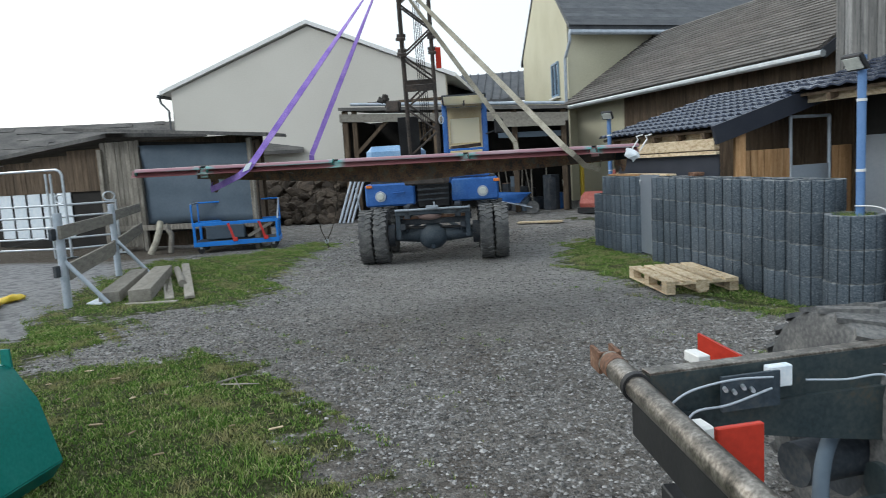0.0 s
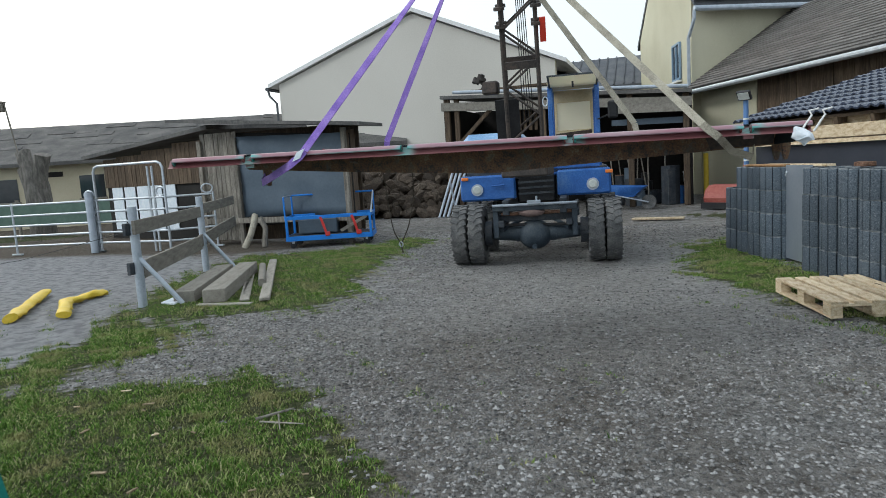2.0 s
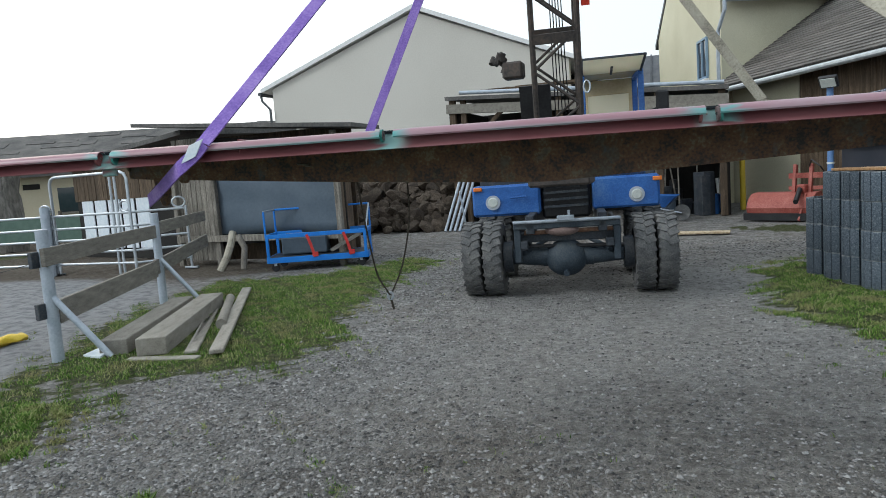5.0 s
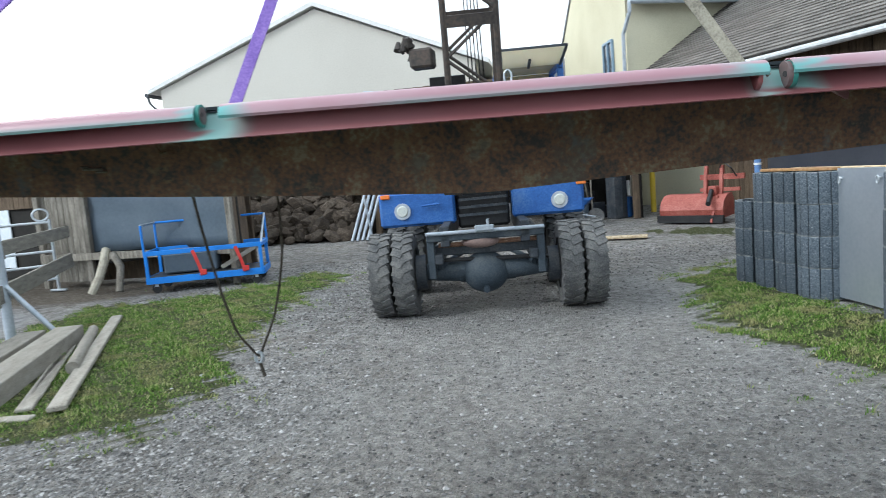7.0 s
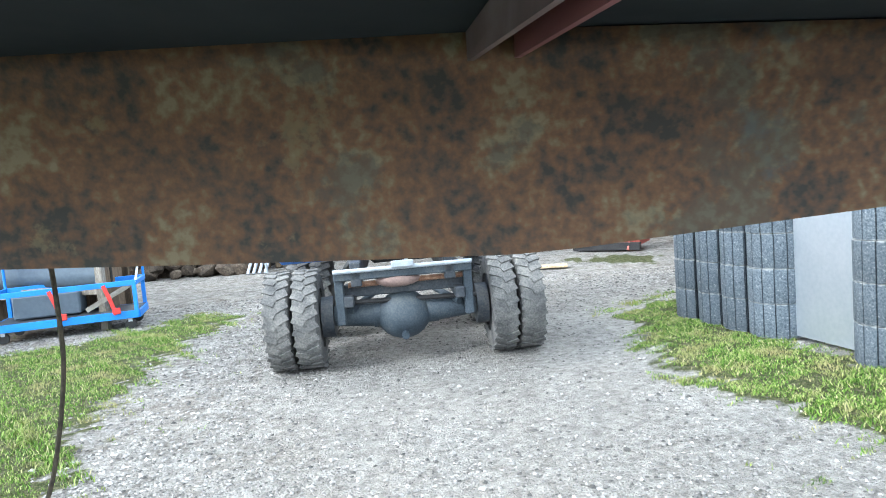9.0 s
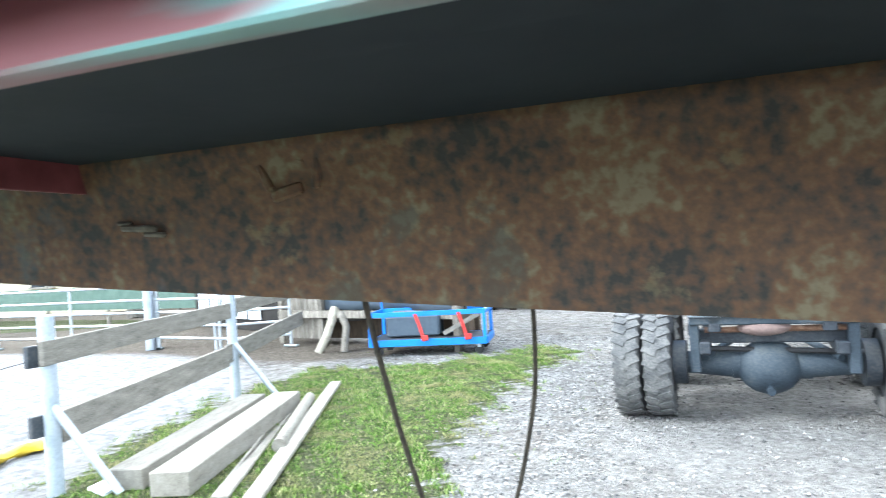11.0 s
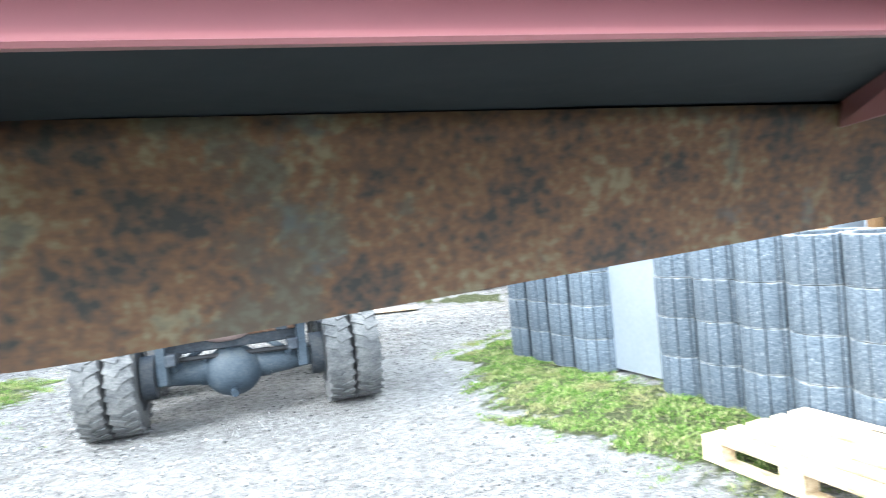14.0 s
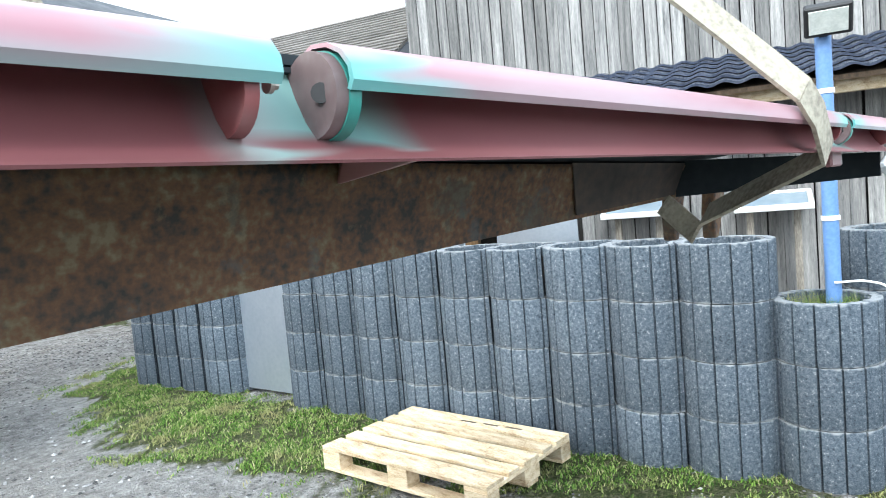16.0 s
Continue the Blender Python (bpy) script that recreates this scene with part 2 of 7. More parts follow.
def rail_paint(name, shades, teal, reach=0.13, coat=0.8, coat_rough=0.18, lip=False):
    """Maroon and grey-white paint, faded in bands along x, with turquoise near the joints."""
    m = surf(name, shades, 2.6, 5.5, 0.42, spread=0.2, bump=0.02, dist=0.001, spec=0.5, detail=1.0, stretch=(0.6, 1, 1.6))
    n, l = m.node_tree.nodes, m.node_tree.links
    b = n["Principled BSDF"]
    old = b.inputs["Base Color"].links[0].from_socket
    geo = n.new("ShaderNodeTexCoord")
    sep = n.new("ShaderNodeSeparateXYZ")
    l.new(geo.outputs["Object"], sep.inputs[0])
    noise_t = n.new("ShaderNodeTexNoise")
    noise_t.inputs["Scale"].default_value, noise_t.inputs["Detail"].default_value = 2.2, 3
    l.new(geo.outputs["Object"], noise_t.inputs["Vector"])
    sh = n.new("ShaderNodeMath")
    sh.operation = "MULTIPLY_ADD"
    sh.inputs[1].default_value = 0.3
    off = n.new("ShaderNodeMath")
    off.inputs[1].default_value = 0.185
    l.new(sep.outputs["X"], off.inputs[0])
    l.new(noise_t.outputs["Fac"], sh.inputs[0]), l.new(off.outputs[0], sh.inputs[2])
    ping = n.new("ShaderNodeMath")
    ping.operation = "PINGPONG"
    ping.inputs[1].default_value = 0.521
    l.new(sh.outputs[0], ping.inputs[0])
    ramp = n.new("ShaderNodeValToRGB")
    ramp.color_ramp.elements[0].position, ramp.color_ramp.elements[0].color = 0.0, (0, 0, 0, 1)
    ramp.color_ramp.elements[1].position, ramp.color_ramp.elements[1].color = reach, (1, 1, 1, 1)
    ramp.color_ramp.elements.new(reach * 0.3).color = (0.05, 0.05, 0.05, 1)
    l.new(ping.outputs[0], ramp.inputs["Fac"])
    mix = n.new("ShaderNodeMixRGB")
    mix.inputs["Color1"].default_value = (*teal, 1)
    patch = n.new("ShaderNodeTexNoise")
    patch.inputs["Scale"].default_value, patch.inputs["Detail"].default_value = 9.0, 2
    stretch_v = n.new("ShaderNodeMapping")
    stretch_v.inputs["Scale"].default_value = (0.6, 1, 3.0)
    l.new(geo.outputs["Object"], stretch_v.inputs["Vector"]), l.new(stretch_v.outputs[0], patch.inputs["Vector"])
    pr = n.new("ShaderNodeValToRGB")
    pr.color_ramp.elements[0].position, pr.color_ramp.elements[0].color = 0.47, (0, 0, 0, 1)
    pr.color_ramp.elements[1].position, pr.color_ramp.elements[1].color = 0.58, (1, 1, 1, 1)
    l.new(patch.outputs["Fac"], pr.inputs["Fac"])
    both = n.new("ShaderNodeMath")
    both.operation = "MAXIMUM"
    l.new(pr.outputs["Color"], both.inputs[1])
    l.new(ramp.outputs["Color"], both.inputs[0])
    b.inputs["Coat Weight"].default_value, b.inputs["Coat Roughness"].default_value = coat, coat_rough
    l.new(both.outputs[0], mix.inputs["Fac"]), l.new(old, mix.inputs["Color2"])
    out = mix.outputs[0]
    if lip:
        # turquoise overspray along the lower lip, in stretches
        level = n.new("ShaderNodeMath")
        level.operation = "MULTIPLY_ADD"
        level.inputs[1].default_value = 0.009
        l.new(sep.outputs["X"], level.inputs[0]), l.new(sep.outputs["Z"], level.inputs[2])
        low = n.new("ShaderNodeMapRange")
        low.interpolation_type = "SMOOTHSTEP"
        low.inputs["From Min"].default_value, low.inputs["From Max"].default_value = 1.582, 1.597
        low.inputs["To Min"].default_value, low.inputs["To Max"].default_value = 1.0, 0.0
        l.new(level.outputs[0], low.inputs["Value"])
        along = n.new("ShaderNodeTexNoise")
        along.noise_dimensions = "1D"
        along.inputs["Scale"].default_value, along.inputs["Detail"].default_value = 2.4, 1
        l.new(sep.outputs["X"], along.inputs["W"])
        run = n.new("ShaderNodeMapRange")
        run.inputs["From Min"].default_value, run.inputs["From Max"].default_value = 0.4, 0.6
        run.inputs["To Max"].default_value = 0.55
        l.new(along.outputs["Fac"], run.inputs["Value"])
        # a long turquoise run on the length left of the first joint
        begin = n.new("ShaderNodeMapRange")
        begin.inputs["From Min"].default_value, begin.inputs["From Max"].default_value = -1.1, -0.75
        l.new(sep.outputs["X"], begin.inputs["Value"])
        stop = n.new("ShaderNodeMapRange")
        stop.inputs["From Min"].default_value, stop.inputs["From Max"].default_value = -0.36, -0.34
        stop.inputs["To Min"].default_value, stop.inputs["To Max"].default_value = 0.9, 0.0
        l.new(sep.outputs["X"], stop.inputs["Value"])
        span = n.new("ShaderNodeMath")
        span.operation = "MULTIPLY"
        l.new(begin.outputs[0], span.inputs[0]), l.new(stop.outputs[0], span.inputs[1])
        widest = n.new("ShaderNodeMath")
        widest.operation = "MAXIMUM"
        l.new(span.outputs[0], widest.inputs[0]), l.new(run.outputs[0], widest.inputs[1])
        amount = n.new("ShaderNodeMath")
        amount.operation = "MULTIPLY"
        l.new(low.outputs[0], amount.inputs[0]), l.new(widest.outputs[0], amount.inputs[1])
        mix2 = n.new("ShaderNodeMixRGB")
        mix2.inputs["Color2"].default_value = (*[0.14 + 0.7 * c for c in teal], 1)
        l.new(amount.outputs[0], mix2.inputs["Fac"]), l.new(out, mix2.inputs["Color1"])
        out = mix2.outputs[0]
    l.new(out, b.inputs["Base Color"])
    return m


def pale_joints(m, height):
    """Lime bloom in broken lines where one block meets the next."""
    n, l = m.node_tree.nodes, m.node_tree.links
    b = n["Principled BSDF"]
    old = b.inputs["Base Color"].links[0].from_socket
    tc = n.new("ShaderNodeTexCoord")
    sep = n.new("ShaderNodeSeparateXYZ")
    l.new(tc.outputs["Object"], sep.inputs[0])
    ping = n.new("ShaderNodeMath")
    ping.operation = "PINGPONG"
    ping.inputs[1].default_value = height / 2
    l.new(sep.outputs["Z"], ping.inputs[0])
    nt = n.new("ShaderNodeTexNoise")
    nt.inputs["Scale"].default_value, nt.inputs["Detail"].default_value = 22, 4
    geo = n.new("ShaderNodeNewGeometry")
    l.new(geo.outputs["Position"], nt.inputs["Vector"])
    wob = n.new("ShaderNodeMath")
    wob.operation = "MULTIPLY_ADD"
    wob.inputs[1].default_value = -0.038
    l.new(nt.outputs["Fac"], wob.inputs[0]), l.new(ping.outputs[0], wob.inputs[2])
    mr = n.new("ShaderNodeMapRange")
    mr.inputs["From Min"].default_value, mr.inputs["From Max"].default_value = -0.0185, -0.009
    mr.inputs["To Min"].default_value, mr.inputs["To Max"].default_value = 0.5, 0.0
    l.new(wob.outputs[0], mr.inputs["Value"])
    mix = n.new("ShaderNodeMixRGB")
    mix.inputs["Color2"].default_value = (0.42, 0.43, 0.43, 1)
    l.new(mr.outputs[0], mix.inputs["Fac"]), l.new(old, mix.inputs["Color1"])
    l.new(mix.outputs[0], b.inputs["Base Color"])


pale_joints(M_concrete, 0.302)


def old_paint(m, colour, scale, cut):
    """Islands of old paint left on the rust."""
    n, l = m.node_tree.nodes, m.node_tree.links
    b = n["Principled BSDF"]
    old = b.inputs["Base Color"].links[0].from_socket
    geo = n.new("ShaderNodeNewGeometry")
    t = n.new("ShaderNodeTexNoise")
    t.inputs["Scale"].default_value, t.inputs["Detail"].default_value, t.inputs["Roughness"].default_value = scale, 9, 0.65
    l.new(geo.outputs["Position"], t.inputs["Vector"])
    mr = n.new("ShaderNodeMapRange")
    mr.inputs["From Min"].default_value, mr.inputs["From Max"].default_value = cut - 0.015, cut + 0.03
    mr.inputs["To Max"].default_value = 0.55
    l.new(t.outputs["Fac"], mr.inputs["Value"])
    mix = n.new("ShaderNodeMixRGB")
    mix.inputs["Color2"].default_value = (*colour, 1)
    l.new(mr.outputs[0], mix.inputs["Fac"]), l.new(old, mix.inputs["Color1"])
    l.new(mix.outputs[0], b.inputs["Base Color"])


old_paint(M_rust, (0.06, 0.065, 0.06), 6.0, 0.57)
old_paint(M_rust, (0.085, 0.115, 0.12), 4.6, 0.61)
old_paint(M_rust, (0.2, 0.165, 0.09), 13.0, 0.64)
M_rail = rail_paint("maroon_and_turquoise_paint", [(0.15, 0.052, 0.056), (0.22, 0.085, 0.09), (0.29, 0.14, 0.145)], (0.2, 0.36, 0.34), 0.075, 0.15, 0.5)
M_railtop = rail_paint("bleached_pink_and_turquoise_paint", [(0.27, 0.1, 0.13), (0.33, 0.18, 0.21), (0.37, 0.28, 0.31)], (0.1, 0.36, 0.35), 0.1, 0.35, 0.35, True)


# ---- mesh helpers ----
def B():
    return bmesh.new()


def box(bm, c, s, m=None, bev=0.0):
    r = bmesh.ops.create_cube(bm, size=1.0, matrix=Matrix.Translation(c) @ (m or Matrix()) @ Matrix.Diagonal((*s, 1)))
    if bev:
        es = {e for v in r["verts"] for e in v.link_edges}
        bmesh.ops.bevel(bm, geom=list(es), offset=bev, segments=1, affect="EDGES", clamp_overlap=True)
    return bm


def rod(bm, a, b, r, n=10, r2=None, caps=True):
    a, b = Vector(a), Vector(b)
    d = b - a
    m = Matrix.Translation((a + b) / 2) @ d.to_track_quat("Z", "Y").to_matrix().to_4x4()
    bmesh.ops.create_cone(bm, cap_ends=caps, segments=n, radius1=r, radius2=r if r2 is None else r2, depth=d.length, matrix=m)
    return bm


def bar(bm, a, b, w, h, up=(0, 0, 1), bev=0.0):
    """A straight bar from a to b: w across, h along up."""
    a, b = Vector(a), Vector(b)
    y = (b - a).normalized()
    x = y.cross(Vector(up)).normalized()
    z = x.cross(y)
    m = Matrix((x, y, z)).transposed().to_4x4()
    return box(bm, (a + b) / 2, (w, (b - a).length, h), m, bev)


def sweep(bm, pts, r, n=8, flat=None, twist=None):
    """A tube through the points; flat = (w, t) gives a strap instead, turned by twist degrees at each point."""
    rings = []
    pts = [Vector(p) for p in pts]
    last = None
    for i, p in enumerate(pts):
        d = (pts[min(i + 1, len(pts) - 1)] - pts[max(i - 1, 0)]).normalized()
        u = last or Vector((0, 1, 0) if abs(d.y) < 0.8 else (1, 0, 0))
        x = (u - d * u.dot(d)).normalized()
        last = x
        y = d.cross(x)
        if twist:
            ca, sa = math.cos(radians(twist[i])), math.sin(radians(twist[i]))
            x, y = x * ca + y * sa, y * ca - x * sa
        if flat:
            w, t = flat[0] / 2, flat[1] / 2
            ring = [bm.verts.new(p + x * sx * t + y * sy * w) for sx, sy in ((-1, -1), (1, -1), (1, 1), (-1, 1))]
        else:
            ring = [bm.verts.new(p + (x * math.cos(k * math.tau / n) + y * math.sin(k * math.tau / n)) * r) for k in range(n)]
        rings.append(ring)
    for a, b in zip(rings, rings[1:]):
        for k in range(len(a)):
            bm.faces.new((a[k], a[(k + 1) % len(a)], b[(k + 1) % len(a)], b[k]))
    bm.faces.new(rings[0][::-1]), bm.faces.new(rings[-1])
    return bm


def smooth_path(pts, n=6):
    """Points of a smooth curve through the given ones."""
    v = [Vector(q) for q in pts]
    v = [v[0] * 2 - v[1]] + v + [v[-1] * 2 - v[-2]]
    out = []
    for k in range(1, len(v) - 2):
        for i in range(n):
            s = i / n
            out.append(0.5 * (2 * v[k] + (v[k + 1] - v[k - 1]) * s + (2 * v[k - 1] - 5 * v[k] + 4 * v[k + 1] - v[k + 2]) * s * s + (3 * v[k] - v[k - 1] - 3 * v[k + 1] + v[k + 2]) * s ** 3))
    out.append(v[-2])
    return out


def slab(bm, loop, off):
    """A plate: the loop of corners, made thick by the vector off."""
    off = Vector(off)
    a = [bm.verts.new(Vector(p)) for p in loop]
    b = [bm.verts.new(Vector(p) + off) for p in loop]
    k = len(a)
    bm.faces.new(a[::-1]), bm.faces.new(b)
    for i in range(k):
        bm.faces.new((a[i], a[(i + 1) % k], b[(i + 1) % k], b[i]))
    return bm


def finish(name, bm, material, smooth=True):
    bmesh.ops.recalc_face_normals(bm, faces=bm.faces)
    me = bpy.data.meshes.new(name)
    if smooth:
        for f in bm.faces:
            f.smooth = True
        for e in bm.edges:
            if len(e.link_faces) == 2 and e.calc_face_angle(0) > 0.6:
                e.smooth = False
    bm.to_mesh(me)
    bm.free()
    me.materials.append(material)
    return new(name, me)


def part(name, bm, material, parent, label=""):
    ob = finish(name, bm, material)
    ob.parent = parent
    return tagged(ob, label)


def thing(name, label, category, group="", kind="", at=(0, 0, 0), rz=0.0):
    ob = new(name)
    ob.empty_display_size = 0.2
    ob.matrix_basis = pose(*at, 0, 0, rz)
    return tagged(ob, label, category, group, kind)


def solo(name, bm, material, label, category, group="", kind=""):
    return tagged(finish(name, bm, material), label, category, group, kind)


D = Vector((0.46, -0.888, 0))   # along the barn, towards the gate
P = Vector((0.888, 0.46, 0))    # across it, away from the yard
UP = Vector((0, 0, 1))


def boards(parent, a, b, z0, z1, material, n, depth=0.022, gap=0.006, seed=1, top=None, name="board"):
    """Upright boards side by side on the line a-b, as parts of a wall; top(s) gives the upper end."""
    rnd = random.Random(seed)
    a, b = Vector(a), Vector(b)
    d = (b - a) / n
    w = d.length - gap
    side = UP.cross(d).normalized()
    ang = math.degrees(math.atan2(d.y, d.x))
    bank = {}
    for i in range(n):
        h = (top((i + 0.5) / n) if top else z1) - z0
        key = round(h, 1) if top else rnd.randrange(3)
        if key not in bank:
            bm = B()
            box(bm, (0, 0, h / 2), (w * rnd.uniform(0.94, 1.0), depth, h), bev=0.003)
            me_ob = finish(name, bm, material)
            bank[key] = me_ob.data
            ob = me_ob
        else:
            ob = new(name, bank[key])
        p = a + d * (i + 0.5) + side * rnd.uniform(-0.006, 0.006)
        ob.matrix_basis = pose(p.x, p.y, z0, 0, rnd.uniform(-0.3, 0.3), ang)
        ob.parent = parent


# ---- ground ----
GRASS = [
    [(-3.6, 5.2), (-2.94, 5.32), (-2.28, 5.5), (-1.78, 5.6), (-1.15, 5.4), (-0.75, 5.0), (-0.45, 4.6), (-0.1, 4.0), (0.1, 3.7), (0.4, 3.3), (0.8, 2.6), (0.6, -1), (-3.5, -1), (-4.2, 3)],
    [(-4.3, 5.85), (-4.5, 6.54), (-4.9, 7.45), (-3.7, 7.4), (-3.2, 6.65), (-3.0, 6.05), (-3.3, 5.7), (-3.2, 5.1), (-4.0, 5.0)],
    [(-4.6, 7.0), (-5.2, 8.0), (-6.3, 10.7), (-6.5, 12.5), (-4.9, 13.3), (-4.0, 14.9), (-3.2, 14.5), (-3.2, 12.0), (-2.6, 9.3), (-2.3, 8.4), (-2.4, 7.8), (-3.05, 7.7), (-3.8, 7.4)],
    [(1.45, 12.1), (1.8, 13.1), (2.4, 13.6), (2.7, 11), (3.3, 9.4), (4.0, 7.2), (4.6, 6.2), (4.6, 5.6), (3.9, 6.1), (3.2, 6.8), (2.2, 8.45), (1.7, 9.5), (1.45, 10.8)],
    [(-40, 16.5), (-26, 14.6), (-18, 16.2), (-15, 18.5), (-22, 19), (-34, 18)],
    [(2.6, 18.2), (3.4, 17.8), (3.2, 16.6), (2.2, 17.1), (1.6, 18.2)],
]
SAND = [(-3.4, 3.0), (-4.0, 5.6), (-4.6, 7.0), (-5.3, 8.2), (-6.4, 10.9), (-7.0, 12.3), (-8.6, 12.9), (-10.9, 13.2), (-15.0, 12.7), (-18, 12.2), (-26, 11.6), (-40, 11), (-40, 0), (-12, -6), (-4.5, 0)]


SOIL = [(-45, 11.2), (-26, 11.8), (-18, 12.4), (-11.5, 13.3), (-9.2, 13.1), (-7.0, 12.9), (-6.4, 13.4), (-5.2, 14.2), (-8.6, 15.5), (-9.0, 18), (-12, 27), (-45, 22)]


def inside_depth(poly, x, y):
    """Signed distance to a polygon's edge, positive inside, for arrays of x and y."""
    d = np.full(x.shape, 1e9)
    inside = np.zeros(x.shape, bool)
    for (ax, ay), (bx, by) in zip(poly, poly[1:] + poly[:1]):
        ex, ey = bx - ax, by - ay
        t = np.clip(((x - ax) * ex + (y - ay) * ey) / (ex * ex + ey * ey), 0, 1)
        d = np.minimum(d, np.hypot(x - ax - t * ex, y - ay - t * ey))
        cross = (ay > y) != (by > y)
        with np.errstate(divide="ignore", invalid="ignore"):
            inside ^= cross & (x < ex * (y - ay) / (ey if ey else 1e-9) + ax)
    return np.where(inside, d, -d)


def ripple(x, y, s, k):
    return (np.sin(x * s + 1.7 * k) * np.cos(y * s * 1.13 + k) + 0.6 * np.sin((x + y) * s * 2.1 + 2 * k) + 0.5 * np.cos((x - 1.4 * y) * s * 3.3 + k)) / 2.1


def grass_mask(x, y):
    g = np.full(x.shape, -9.0)
    for p in GRASS:
        g = np.maximum(g, inside_depth(p, x, y))
    g = np.minimum(g, 0.5) + 0.22 * ripple(x, y, 2.3, 1) + 0.24 * ripple(x, y, 6.1, 2) + 0.2 * ripple(x, y, 13.7, 5)
    return np.clip(g / 0.6 + 0.42, 0, 1)


def sand_mask(x, y):
    return np.clip((inside_depth(SAND, x, y) + 0.2 * ripple(x, y, 2.2, 3)) / 0.4 + 0.5, 0, 1)


def track_mask(x, y):
    """The worn brown way to the truck, with two wheel ruts."""
    xc = 0.5 - 0.09 * (y - 4)
    wide = 0.6 * np.exp(-(((x - xc) / 1.5) ** 2)) * (0.75 + 0.5 * ripple(x, y, 1.4, 8))
    ruts = sum(np.exp(-(((x - xc - o + 0.06 * np.sin(y * 0.9 + o)) / 0.22) ** 2)) for o in (-1.05, -0.55, 0.35, 0.95))
    return np.clip(wide + 0.5 * ruts * (0.7 + 0.5 * ripple(x, y, 2.6, 3)), 0, 1) * (y < 30)


def dust_mask(x, y):
    """Pale dry dust where vehicles turn."""
    return np.clip(1.25 * np.exp(-(((x - 0.6) / 2.4) ** 4 + ((y - 10.2) / 3.8) ** 4)) + 0.3 * ripple(x, y, 1.9, 2), 0, 1) * (np.hypot(x - 0.6, y - 10.2) < 6.5)


def soil_mask(x, y):
    """Trodden brown soil beyond the tube fence."""
    return np.clip((inside_depth(SOIL, x, y) + 0.15 * ripple(x, y, 1.7, 4)) / 0.5 + 0.5, 0, 1)


def ground_z(x, y):
    near = np.exp(-(((x + 1) / 16) ** 2 + ((y - 9) / 18) ** 2))
    return near * (0.012 * ripple(x, y, 0.9, 4) + 0.006 * ripple(x, y, 3.1, 5) + 0.018 * sand_mask(x, y) * ripple(x, y, 8.5, 6)) + 0.02 * grass_mask(x, y) - 0.012 - 0.05 * np.exp(-(((x + 0.6) / 2.2) ** 2 + ((y - 11.6) / 2.0) ** 2))


gx = np.concatenate([[-900, -300, -120, -60, -35], np.arange(-24, -10, 0.5), np.arange(-10, 6, 0.1), np.arange(6, 14, 0.5), [20, 40, 90, 250, 900]])
gy = np.concatenate([[-900, -300, -120, -60, -35, -20, -12], np.arange(-8, -1, 0.5), np.arange(-1, 16, 0.1), np.arange(16, 36, 0.5), [45, 70, 120, 300, 900]])
GX, GY = np.meshgrid(gx, gy)
GZ = ground_z(GX, GY)
nx, ny = len(gx), len(gy)
idx = np.arange(nx * ny).reshape(ny, nx)
quads = np.stack([idx[:-1, :-1], idx[:-1, 1:], idx[1:, 1:], idx[1:, :-1]], -1).reshape(-1, 4)
me = bpy.data.meshes.new("ground")
me.from_pydata(np.stack([GX, GY, GZ], -1).reshape(-1, 3).tolist(), [], quads.tolist())
for key, values in (("grass", grass_mask(GX, GY)), ("sand", sand_mask(GX, GY)), ("track", track_mask(GX, GY)), ("dust", dust_mask(GX, GY)), ("soil", soil_mask(GX, GY))):
    at = me.attributes.new(key, "FLOAT", "POINT")
    at.data.foreach_set("value", values.astype(np.float32).ravel())
me.polygons.foreach_set("use_smooth", np.ones(len(quads), bool))


